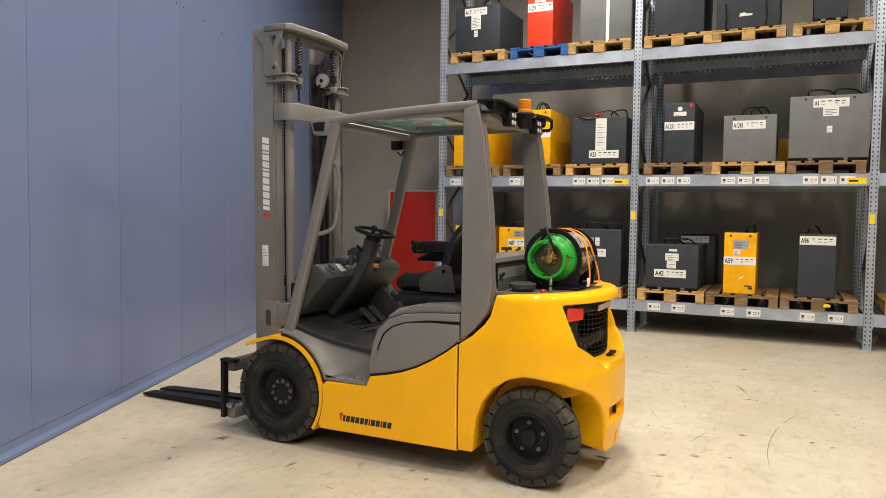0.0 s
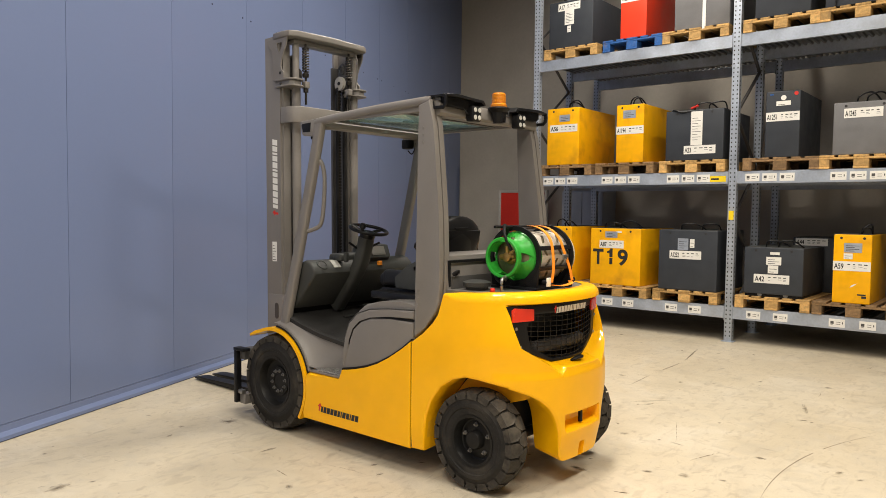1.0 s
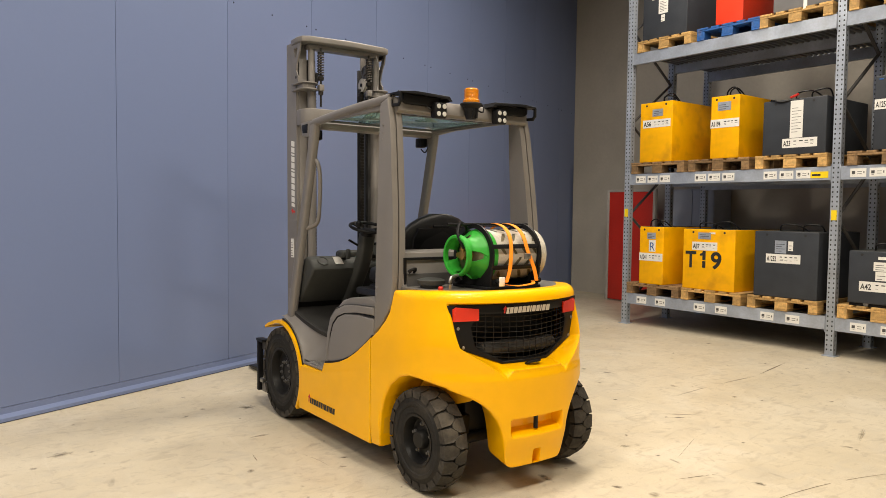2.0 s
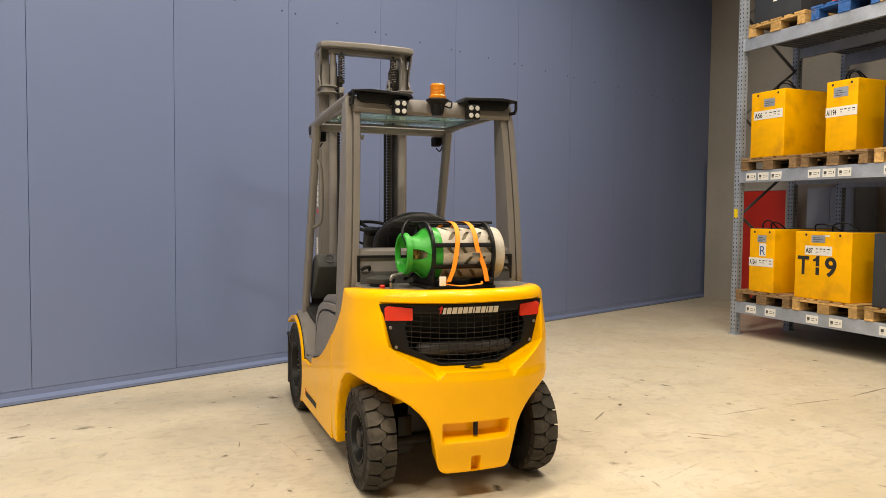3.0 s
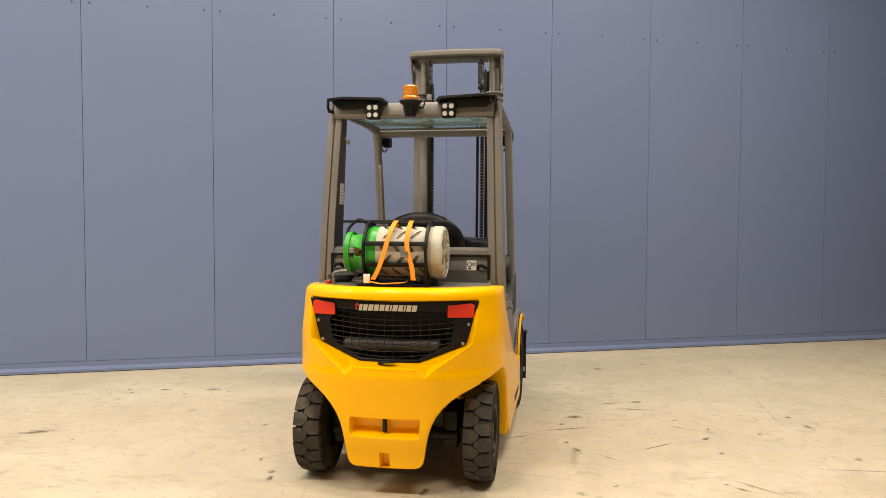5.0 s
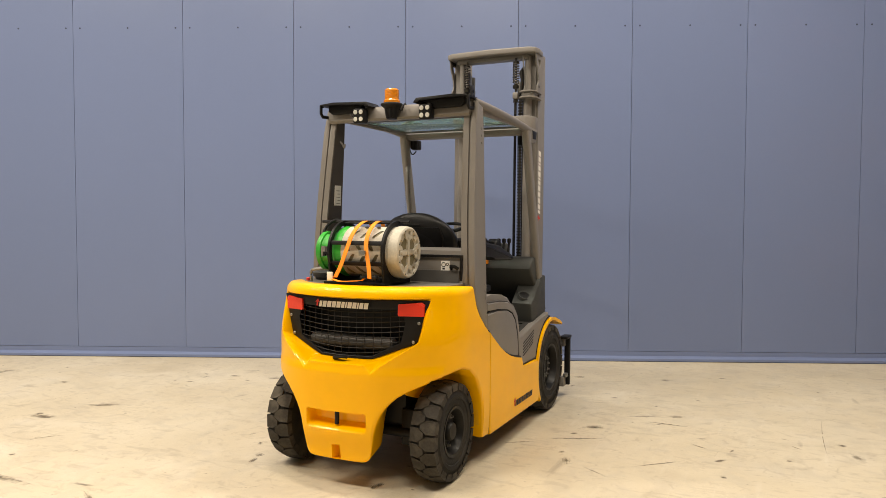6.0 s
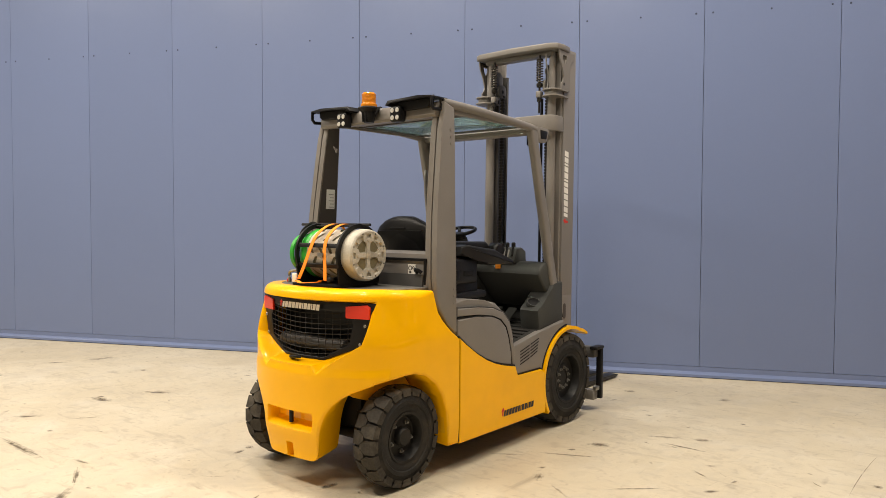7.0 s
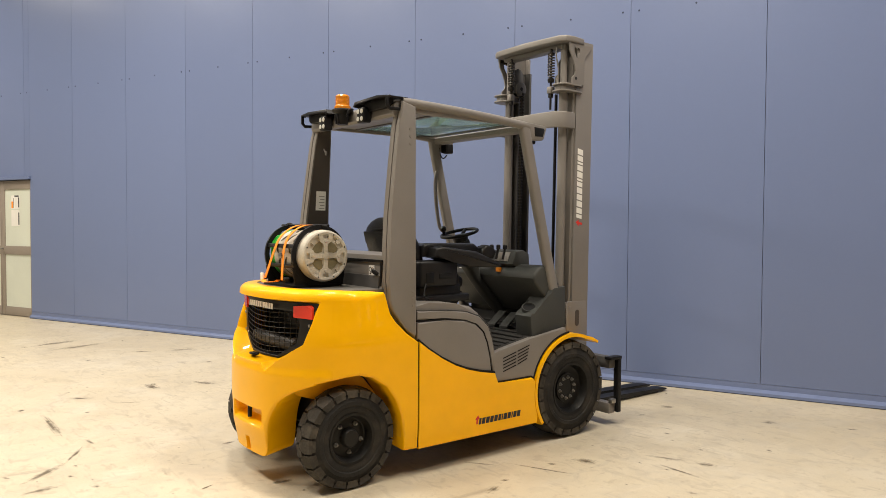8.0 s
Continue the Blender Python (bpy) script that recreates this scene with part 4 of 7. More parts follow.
# black lamp covers, work lamps and beacon on the rear beam
for s in (-1, 1):
    bm = B()
    prism(bm, [(s * 0.148, 2.090), (s * 0.168, 2.116), (s * 0.40, 2.124), (s * 0.494, 2.116), (s * 0.494, 2.106), (s * 0.40, 2.110), (s * 0.185, 2.102), (s * 0.168, 2.084)], -0.375, -0.225, axis="x", bevel=0.003)
    prism(bm, [(s * 0.20, 2.106), (s * 0.455, 2.108), (s * 0.455, 2.075), (s * 0.43, 2.058), (s * 0.26, 2.055)], -0.305, -0.262, axis="x", bevel=0.004)
    cover = part("lamp_cover", bm, BLACK, truck, "black plastic lamp cover")
    bm = B()
    sweep(bm, [(-0.255, s * 0.491, 2.111), (-0.236, s * 0.492, 2.105), (-0.236, s * 0.492, 2.062), (-0.252, s * 0.491, 2.045), (-0.325, s * 0.489, 2.048), (-0.345, s * 0.489, 2.105)], rrect(0.020, 0.013, 0.004), up=(0, 1, 0))
    part("loop", bm, BLACK, cover)
    bm = B()
    box(bm, (-0.285, s * 0.222 - 0.040, 1.992), (-0.228, s * 0.222 + 0.040, 2.080), 0.012, 3)
    lamp = part("work_lamp", bm, BLACK, truck, "black work lamp with four led lenses")
    for dy in (-0.019, 0.019):
        for dz in (-0.021, 0.021):
            bm = B()
            disc(bm, (-0.229, s * 0.222 + dy, 2.036 + dz), 0.0138, 0.004, "x", 16, 0.002)
            part("lens", bm, LED, lamp, "white led lens")
    bm = B()
    box(bm, (-1.42, s * 0.425 - 0.032, 1.935), (-1.365, s * 0.425 + 0.032, 2.005), 0.010)
    for i in range(5):
        box(bm, (-1.365, s * 0.425 - 0.026 + 0.012 * i, 1.94), (-1.350, s * 0.425 - 0.021 + 0.012 * i, 2.0))
    tube(bm, curve_points([(-1.38, s * 0.42, 1.925), (-1.36, s * 0.44, 1.90), (-1.345, s * 0.455, 1.93), (-1.335, s * 0.46, 1.99)]), 0.005, 6)
    part("front_lamp", bm, BLACK, truck, "black ribbed front work lamp")
bm = B()
lathe(bm, [(0.030, 2.004), (0.038, 2.03), (0.044, 2.066), (0.062, 2.082), (0.066, 2.088), (0.064, 2.094), (0.045, 2.10)], along("z", (-0.245, 0.0, 0.0)), 28)
for y in (-0.012, 0.012):
    tube(bm, [(-0.212, y, 2.008), (-0.206, y, 2.062)], 0.008, 8, up=(1, 0, 0))
beacon_base = part("beacon_base", bm, BLACK, truck, "black beacon foot")
bm = B()
prof = [(0.049, 2.099), (0.049, 2.112), (0.046, 2.116), (0.043, 2.118)]
for i in range(7):
    z = 2.120 + 0.0078 * i
    prof += [(0.0415, z), (0.0425, z + 0.003), (0.0425, z + 0.005), (0.041, z + 0.0065)]
prof += [(0.039, 2.176), (0.034, 2.181), (0.01, 2.183)]
lathe(bm, prof, along("z", (-0.245, 0.0, 0.0)), 36)
part("beacon_lens", bm, AMBER, beacon_base, "ribbed amber beacon lens", angle=25)
bm = B()
tube(bm, curve_points([(-0.25, 0.05, 2.06), (-0.23, 0.075, 2.05), (-0.24, 0.085, 2.085), (-0.27, 0.08, 2.09)]), 0.005, 6)
part("lamp_cable", bm, BLACK, truck)
bm = B()
tube(bm, curve_points([(-0.27, -0.18, 2.03), (-0.26, -0.27, 2.035), (-0.27, -0.30, 2.06)]), 0.005, 6)
part("lamp_cable", bm, BLACK, truck)

# grab handle on the near front pillar
bm = B()
tube(bm, curve_points([(-1.368, -0.478, 1.800), (-1.325, -0.466, 1.803), (-1.300, -0.452, 1.765), (-1.290, -0.444, 1.68), (-1.300, -0.440, 1.54), (-1.325, -0.438, 1.405), (-1.370, -0.447, 1.362), (-1.470, -0.482, 1.330)], 6), 0.0135, 10)
part("grab_handle", bm, GREY, truck, "grey tubular grab handle")

bm = B()
prism(bm, [(-0.375, 1.50), (-0.305, 1.50), (-0.309, 1.625), (-0.379, 1.625)], -0.4468, -0.4410)
st = part("sticker", bm, WHITE, truck, "white instruction sticker on the pillar")
bm = B()
for i in range(5):
    box(bm, (-0.368, -0.4414, 1.510 + 0.020 * i), (-0.326 - 0.010 * (i % 2), -0.4404, 1.514 + 0.020 * i))
part("print", bm, GREY, st)
bm = B()
tube(bm, curve_points([(-0.36, -0.434, 1.90), (-0.36, -0.418, 1.885), (-0.36, -0.405, 1.862), (-0.36, -0.400, 1.885)]), 0.006, 6)
part("coat_hook", bm, GREY, truck)

# cross panel behind the seat
bm = B()
prism(bm, [(-0.36, 1.02), (-0.21, 1.02), (-0.235, 1.238), (-0.27, 1.250), (-0.36, 1.250)], -0.478, 0.478, bevel=0.006)
cross = part("rear_panel_grey", bm, GREY, truck, "grey panel behind the seat")
bm = B()
for lo, hi in (((-0.470, 1.200), (0.470, 1.214)), ((-0.470, 1.045), (-0.454, 1.200)), ((0.454, 1.045), (0.470, 1.200))):
    prism(bm, [(lo[0], lo[1]), (hi[0], lo[1]), (hi[0], hi[1]), (lo[0], hi[1])], -0.235, -0.2155, axis="x")
part("seal", bm, BLACK, cross)
bm = B()
prism(bm, [(-0.22, 1.045), (-0.2045, 1.045), (-0.2105, 1.125), (-0.22, 1.125)], -0.452, 0.452)
part("kick_strip", bm, GREY_DK, cross, "dark grey lower strip of the panel")
for s in (-1, 1):
    bm = B()
    sweep(bm, curve_points([(-0.228, s * 0.40, 1.135), (-0.20, s * 0.405, 1.15), (-0.195, s * 0.43, 1.150), (-0.205, s * 0.45, 1.135)]), rrect(0.014, 0.02, 0.005))
    part("latch", bm, BLACK, cross)
bm = B()
prism(bm, [(0.335, 1.12), (0.39, 1.12), (0.39, 1.18), (0.335, 1.18)], -0.226, -0.2195, axis="x")
st = part("sticker", bm, WHITE, cross, "white warning sticker")
bm = B()
for y, z, r in ((0.352, 1.158, 0.014), (0.376, 1.16, 0.009)):
    lathe(bm, [(r, 0), (r, 0.001), (r - 0.004, 0.001), (r - 0.004, 0)], along("x", (-0.2195, y, z)), 16, closed_profile=True)
box(bm, (-0.2195, 0.345, 1.130), (-0.2185, 0.360, 1.140))
part("pictogram", bm, INK, st)

# dark deck on the counterweight
DECK_GREY = mat("worn_deck_plastic", (0.125, 0.120, 0.112), 0.5, var=0.10, fine=150, bump=0.03, spec=0.35)
bm = B()
out = []
for t in np.linspace(-86, 86, 40):
    s, c = math.sin(radians(t)), math.cos(radians(t))
    out.append((-0.15 + 0.445 * c ** (2 / SUP), math.copysign(0.485 * abs(s) ** (2 / SUP), s)))
out = [(-0.24, -0.485)] + out + [(-0.24, 0.485)]
prism(bm, out, 1.025, 1.057, axis="z", bevel=0.004)
deck = part("top_deck", bm, DECK_GREY, truck, "dark grey deck on the counterweight")
bm = B()
lathe(bm, [(0.055, 1.072), (0.06, 1.078), (0.062, 1.09), (0.075, 1.092), (0.078, 1.115), (0.05, 1.125), (0.02, 1.127)], along("z", (-0.10, -0.37, -0.016)), 28)
part("filler_cap", bm, CHAR, deck, "black round filler cap")
bm = B()
disc(bm, (0.03, -0.40, 1.056), 0.014, 0.02, "z", 12, 0.004)
part("red_cap", bm, INK_RED, deck)
bm = B()
tube(bm, curve_points([(0.06, -0.36, 1.056), (0.06, -0.36, 1.115), (0.05, -0.33, 1.128), (0.03, -0.28, 1.130), (0.0, -0.24, 1.11)]), 0.009, 8)
part("gas_elbow", bm, STEEL, deck)

# ---- seat, controls ----
bm = B()
box(bm, (-0.94, -0.22, 0.945), (-0.50, 0.22, 0.995), 0.015)
box(bm, (-0.95, -0.36, 0.940), (-0.45, 0.36, 0.985), 0.012)
for s in (-1, 1):
    prism(bm, [(-0.94, 0.90), (-0.985, 0.985), (-0.955, 1.0), (-0.52, 1.0), (-0.50, 0.90)], s * 0.20, s * 0.245, bevel=0.010)
seat = part("seat_base", bm, VINYL, truck, "black seat suspension base")
bm = B()
box(bm, (-1.00, -0.25, 1.000), (-0.50, 0.25, 1.092), 0.040, 4)
box(bm, (-0.95, -0.27, 1.01), (-0.50, -0.19, 1.112), 0.032, 3)
box(bm, (-0.95, 0.19, 1.01), (-0.50, 0.27, 1.112), 0.032, 3)
part("seat_cushion", bm, VINYL, truck, "black vinyl seat cushion")
for s in (-1, 1):
    bm = B()
    prism(bm, [(-0.80, 1.005), (-0.805, 1.075), (-0.705, 1.150), (-0.635, 1.178), (-0.590, 1.165), (-0.56, 1.005)], s * 0.268, s * 0.292, bevel=0.008)
    disc(bm, (-0.635, s * 0.292, 1.135), 0.012, 0.006, "y", 12, 0.002)
    part("recliner_cover", bm, CHAR, seat, "hard charcoal cover of the seat hinge")


def backrest():
    bm = B()
    rings = []
    prof = [(1.04, -0.62, 0.250), (1.14, -0.600, 0.266), (1.22, -0.575, 0.270), (1.30, -0.550, 0.266), (1.345, -0.538, 0.246), (1.39, -0.535, 0.205), (1.425, -0.538, 0.150), (1.446, -0.545, 0.090), (1.454, -0.552, 0.045)]
    for z, x, w in prof:
        ring = []
        for i in range(24):
            a = 2 * math.pi * i / 24
            c, s_ = math.cos(a), math.sin(a)
            yy = w * math.copysign(abs(s_) ** 0.6, s_)
            xx = x + (0.030 if c > 0 else 0.080) * math.copysign(abs(c) ** 0.7, c) * (1.0 if z < 1.40 else 0.75) - 0.032 * (yy / 0.24) ** 2
            ring.append(bm.verts.new((xx, yy, z)))
        rings.append(ring)
    for p, q in zip(rings, rings[1:]):
        for i in range(24):
            bm.faces.new((p[i], p[(i + 1) % 24], q[(i + 1) % 24], q[i]))
    bm.faces.new(rings[0][::-1])
    bm.faces.new(rings[-1])
    return bm


seat_back = part("backrest", backrest(), VINYL, truck, "black vinyl backrest with rounded top", angle=70)
bm = B()
prism(bm, [(-0.165, 1.10), (0.165, 1.10), (0.200, 1.30), (0.180, 1.365), (-0.180, 1.365), (-0.200, 1.30)], -0.552, -0.515, axis="x", bevel=0.012, shear=lambda p: (p[0] + (p[2] - 1.33) * 0.42, p[1], p[2]))
part("back_shell", bm, BLACK, seat_back, "hard black back shell")
bm = B()
box(bm, (-0.512, -0.075, 1.372), (-0.500, 0.055, 1.386), 0.005)
part("shell_grip", bm, BLACK, seat_back)
bm = B()
prism(bm, [(-0.63, 1.215), (-0.63, 1.280), (-0.66, 1.297), (-1.04, 1.292), (-1.085, 1.262), (-1.09, 1.225)], 0.175, 0.295, bevel=0.018, seg=3)
# thick tapering arm that slopes forwards and outwards beside the pad
prism(bm, [(-0.66, 1.215), (-0.67, 1.268), (-0.72, 1.279), (-0.96, 1.246), (-1.12, 1.172), (-1.142, 1.158), (-1.13, 1.143), (-0.89, 1.150), (-0.80, 1.195)], 0.215, 0.375, bevel=0.015, seg=3, shear=lambda p: (p[0], p[1] - (p[0] + 0.70) * 0.17, p[2]))
box(bm, (-0.85, 0.225, 1.035), (-0.56, 0.365, 1.195), 0.020, 3)
box(bm, (-0.90, 0.245, 0.965), (-0.58, 0.33, 1.045), 0.015, 2)
prism(bm, [(-1.055, 1.205), (-1.065, 1.262), (-1.10, 1.284), (-1.155, 1.276), (-1.185, 1.235), (-1.16, 1.195)], 0.275, 0.350, bevel=0.018, seg=3)
arm = part("armrest", bm, VINYL, truck, "black armrest with control console")
bm = B()
for x0, x1, z0, z1 in ((-0.80, -0.70, 1.085, 1.118), (-0.66, -0.60, 1.060, 1.125)):
    box(bm, (x0, 0.363, z0), (x1, 0.369, z1), 0.004)
part("console_cover", bm, BLACK, arm)
bm = B()
tube(bm, curve_points([(-0.60, 0.37, 1.06), (-0.575, 0.385, 1.01), (-0.565, 0.40, 0.985), (-0.59, 0.41, 0.972)]), 0.006, 6)
part("console_cable", bm, BLACK, arm)
for i, x in enumerate((-1.08, -1.115, -1.15)):
    bm = B()
    tube(bm, [(x - 0.05, 0.335 + 0.025 * i, 1.19), (x - 0.07, 0.335 + 0.025 * i, 1.262)], 0.008, 8)
    disc(bm, (x - 0.07, 0.335 + 0.025 * i, 1.255), 0.014, 0.03, "z", 12, 0.006)
    part("lever", bm, BLACK, arm)
# dashboard: a wedge across the front of the cab, undercut towards the floor
bm = B()
prism(bm, [(-1.625, 0.82), (-1.635, 0.98), (-1.60, 1.05), (-1.53, 1.128), (-1.475, 1.148), (-1.43, 1.135), (-1.385, 1.095), (-1.378, 1.065), (-1.392, 1.035), (-1.585, 0.82)], -0.452, 0.490, bevel=0.016, seg=3)
dash = part("dashboard", bm, CHAR, truck, "charcoal plastic dashboard", angle=35)
bm = B()
box(bm, (-1.665, -0.44, 0.60), (-1.640, 0.44, 1.02), 0.004)
part("firewall", bm, BLACK, dash, "black firewall below the dashboard")
bm = B()
prism(bm, [(-1.56, 1.10), (-1.55, 1.215), (-1.50, 1.242), (-1.43, 1.235), (-1.395, 1.15), (-1.44, 1.11)], 0.03, 0.275, bevel=0.014)
cl = part("instrument_pod", bm, CHAR, dash)
bm = B()
prism(bm, [(-1.426, 1.225), (-1.400, 1.165), (-1.396, 1.167), (-1.422, 1.227)], 0.09, 0.22)
part("screen", bm, GREY, cl, "pale display screen")
bm = B()
box(bm, (-1.53, -0.21, 1.10), (-1.44, 0.02, 1.185), 0.025, 3)
box(bm, (-1.47, -0.225, 1.135), (-1.38, -0.165, 1.185), 0.018, 3)
box(bm, (-1.38, -0.205, 1.13), (-1.35, -0.175, 1.20), 0.010, 2)
part("switch_block", bm, CHAR, dash)
bm = B()
VENT = Matrix.Translation((-1.412, -0.36, 1.118)) @ pose(0, 0, 0, 0, 42, 0)
lathe(bm, [(0.040, -0.006), (0.041, 0.006), (0.030, 0.009), (0.028, 0.004), (0.004, 0.003)], VENT, 24)
vent = part("air_vent", bm, CHAR, dash)
# black disc stands in for the shade inside the deep vent
bm = B()
lathe(bm, [(0.027, 0.002), (0.027, 0.0055), (0.004, 0.006)], VENT, 20)
part("vent_opening", bm, BLACK, vent)
bm = B()
prism(bm, [(-1.445, 1.1395), (-1.432, 1.1355), (-1.386, 1.0960), (-1.382, 1.0985), (-1.430, 1.141), (-1.445, 1.1435)], -0.275, -0.215)
part("paper_note", bm, FRAME_GREY, dash, "pale instruction sticker")
bm = B()
disc(bm, (-1.385, 0.146, 1.094), 0.020, 0.030, "z", 12, 0.006)
part("knob", bm, STRAP, dash)
bm = B()
prism(bm, [(-1.66, 0.64), (-1.65, 1.005), (-1.545, 1.000), (-1.515, 0.985), (-1.458, 0.908), (-1.425, 0.880), (-1.345, 0.850), (-1.325, 0.825), (-1.345, 0.665), (-1.36, 0.64)], 0.365, 0.516, bevel=0.014)
side_con = part("side_console", bm, CHAR, dash, "charcoal side console with a cup holder")
bm = B()
CUP = Matrix.Translation((-1.382, 0.445, 0.872)) @ pose(0, 0, 0, -24, 22, 0)
lathe(bm, [(0.050, -0.02), (0.050, 0.006), (0.047, 0.010), (0.042, 0.009), (0.040, 0.002)], CUP, 28)
cup = part("cup_holder", bm, CHAR, side_con)
bm = B()
lathe(bm, [(0.042, 0.000), (0.042, 0.003), (0.004, 0.004)], CUP, 24)
part("cup_well", bm, BLACK, cup)
bm = B()
sweep(bm, curve_points([(-1.60, -0.06, 0.80), (-1.55, -0.065, 0.855), (-1.44, -0.08, 0.975), (-1.340, -0.092, 1.10), (-1.290, -0.098, 1.20), (-1.260, -0.101, 1.300)]), rrect(0.100, 0.085, 0.025), up=(1, 0, 0))
col = part("steering_column", bm, CHAR, truck, "charcoal steering column")
SW = Matrix.Translation((-1.240, -0.101, 1.352)) @ pose(0, 0, 0, 0, 14, 0)
bm = B()
lathe(bm, [(0.126 + 0.0115 * math.cos(2 * math.pi * i / 10), 0.0115 * math.sin(2 * math.pi * i / 10)) for i in range(10)], SW, 40, closed_profile=True)
lathe(bm, [(0.05, -0.055), (0.055, -0.03), (0.045, -0.012), (0.02, -0.008)], SW, 20)
for a in (90, 210, 330):
    p0, p1 = SW @ Vector((0.04 * math.cos(radians(a)), 0.04 * math.sin(radians(a)), -0.02)), SW @ Vector((0.126 * math.cos(radians(a)), 0.126 * math.sin(radians(a)), 0))
    tube(bm, [p0, p1], 0.012, 8)
wheel_ob = part("steering_wheel", bm, BLACK, col, "black steering wheel with a spinner knob")
bm = B()
lathe(bm, [(0.012, 0.0), (0.012, 0.02), (0.022, 0.03), (0.022, 0.05), (0.012, 0.06)], SW @ Matrix.Translation((0.05, -0.108, 0)), 14)
part("spinner_knob", bm, BLACK, wheel_ob)
bm = B()
tube(bm, [(-1.31, -0.13, 1.22), (-1.30, -0.22, 1.265)], 0.008, 8)
part("stalk", bm, BLACK, col)
bm = B()
tube(bm, [(-1.31, -0.05, 1.22), (-1.29, 0.05, 1.26)], 0.008, 8)
part("stalk", bm, BLACK, col)

# ---- mast ----
SPRING = mat("brown_spring_steel", (0.075, 0.066, 0.058), 0.45, metal=0.5, var=0.2)
mast = new("mast")
mast.parent = truck
mast.location = (-0.016, 0.016, 0.040)
mast.rotation_euler = (0, radians(-1.0), 0)
tagged(mast, "grey lift mast with chains and hoses")
for s in (-1, 1):
    bm = B()
    # outer channel with its flanges
    prism(bm, [(-2.015, s * 0.350), (-1.850, s * 0.350), (-1.850, s * 0.334), (-1.830, s * 0.334), (-1.830, s * 0.276), (-1.848, s * 0.276), (-1.848, s * 0.316), (-1.995, s * 0.316), (-1.995, s * 0.276), (-2.015, s * 0.276)], 0.13, 2.692, axis="z", bevel=0.003)
    up = part("mast_upright", bm, GREY, mast, "grey outer mast channel")
    bm = B()
    prism(bm, [(-2.004, 0.14), (-1.802, 0.14), (-1.802, 0.858), (-1.812, 0.870), (-2.004, 0.870)], s * 0.352, s * 0.338, bevel=0.003)
    prism(bm, [(-1.842, 0.82), (-1.806, 0.82), (-1.806, 0.832), (-1.842, 0.836)], s * 0.3535, s * 0.350)
    foot_plate = part("foot_plate", bm, GREY, mast, "wider grey plate at the foot of the mast channel")
    bm = B()
    prism(bm, arc(-1.905, 0.715, 0.020, 180, 360, 8) + arc(-1.905, 0.790, 0.020, 0, 180, 8), s * 0.3545, s * 0.351)
    part("slot", bm, DARK_TAUPE, foot_plate, "rounded slot")
    bm = B()
    prism(bm, [(-1.99, s * 0.308), (-1.86, s * 0.308), (-1.86, s * 0.236), (-1.88, s * 0.236), (-1.88, s * 0.288), (-1.97, s * 0.288), (-1.97, s * 0.236), (-1.99, s * 0.236)], 0.16, 2.57, axis="z", bevel=0.003)
    part("inner_upright", bm, GREY_DK, mast, "dark inner mast channel")
    bm = B()
    cy = s * 0.272 + 0.014                       # the cylinders sit off the middle
    tube(bm, [(-1.785, cy, 0.45), (-1.785, cy, 2.34)], 0.031, 18, up=(1, 0, 0))
    part("lift_cylinder", bm, GREY, mast, "grey hydraulic lift cylinder")
    bm = B()
    tube(bm, [(-1.785, cy, 2.34), (-1.785, cy, 2.660)], 0.024, 16, up=(1, 0, 0))
    part("piston_rod", bm, GREY, mast, "grey piston rod above the cylinder")
    bm = B()
    box(bm, (-1.84, s * 0.32 - 0.035, 0.70), (-1.735, s * 0.32 + 0.010, 0.86), 0.008)
    part("cylinder_foot", bm, GREY, mast)
    # clamp: two lips round a waist, with a bolt
    bm = B()
    for z0, z1, g in ((2.328, 2.338, 0.0), (2.338, 2.372, 0.018), (2.372, 2.382, 0.0)):
        prism(bm, [(-1.808 + u, s * 0.300 + v) for u, v in rrect(0.226 - 2 * g, 0.140 - 2 * g, 0.060 - g, 6)], z0, z1, axis="z", bevel=0.002, seg=1)
    clamp = part("cylinder_clamp", bm, GREY, mast, "grey cylinder clamp with rounded lips")
    bm = B()
    disc(bm, (-1.835, s * 0.352 - (0 if s > 0 else 0.008), 2.355), 0.009, 0.008, "y", 8)
    part("bolt", bm, GREY_DK, clamp)
    # gusset with a heart-shaped hole, in two halves round it, flaring up to the crown
    bm = B()
    left = [(-1.913, 2.385), (-1.855, 2.385), (-1.855, 2.560), (-1.836, 2.565), (-1.862, 2.605), (-1.866, 2.628), (-1.852, 2.640), (-1.836, 2.630), (-1.836, 2.664), (-1.985, 2.664), (-1.965, 2.625), (-1.925, 2.590), (-1.913, 2.550)]
    right = [(-1.855, 2.385), (-1.792, 2.385), (-1.792, 2.425), (-1.815, 2.448), (-1.825, 2.475), (-1.815, 2.515), (-1.795, 2.560), (-1.766, 2.605), (-1.752, 2.664), (-1.836, 2.664), (-1.836, 2.630), (-1.820, 2.640), (-1.806, 2.628), (-1.810, 2.605), (-1.836, 2.565), (-1.855, 2.560)]
    for q in (left, right):
        prism(bm, q, s * 0.351, s * 0.361)
    gusset = part("gusset", bm, GREY, mast, "grey gusset plate with a heart-shaped hole", smooth=False)
    bm = B()
    disc(bm, (-1.828, s * 0.361 - (0 if s > 0 else 0.002), 2.425), 0.011, 0.002, "y", 14)
    part("hole", bm, INK, gusset)
    bm = B()
    box(bm, (-1.905, s * 0.352 - 0.004, 2.640), (-1.770, s * 0.352 + 0.004, 2.664))
    part("backing", bm, DARK_TAUPE, gusset)
    # lift chain: pairs of links
    bm = B()
    for i in range(77):
        z = 0.60 + i * 0.0235
        box(bm, (-1.87, s * 0.203 - 0.016, z), (-1.852, s * 0.203 - 0.009, z + 0.015))
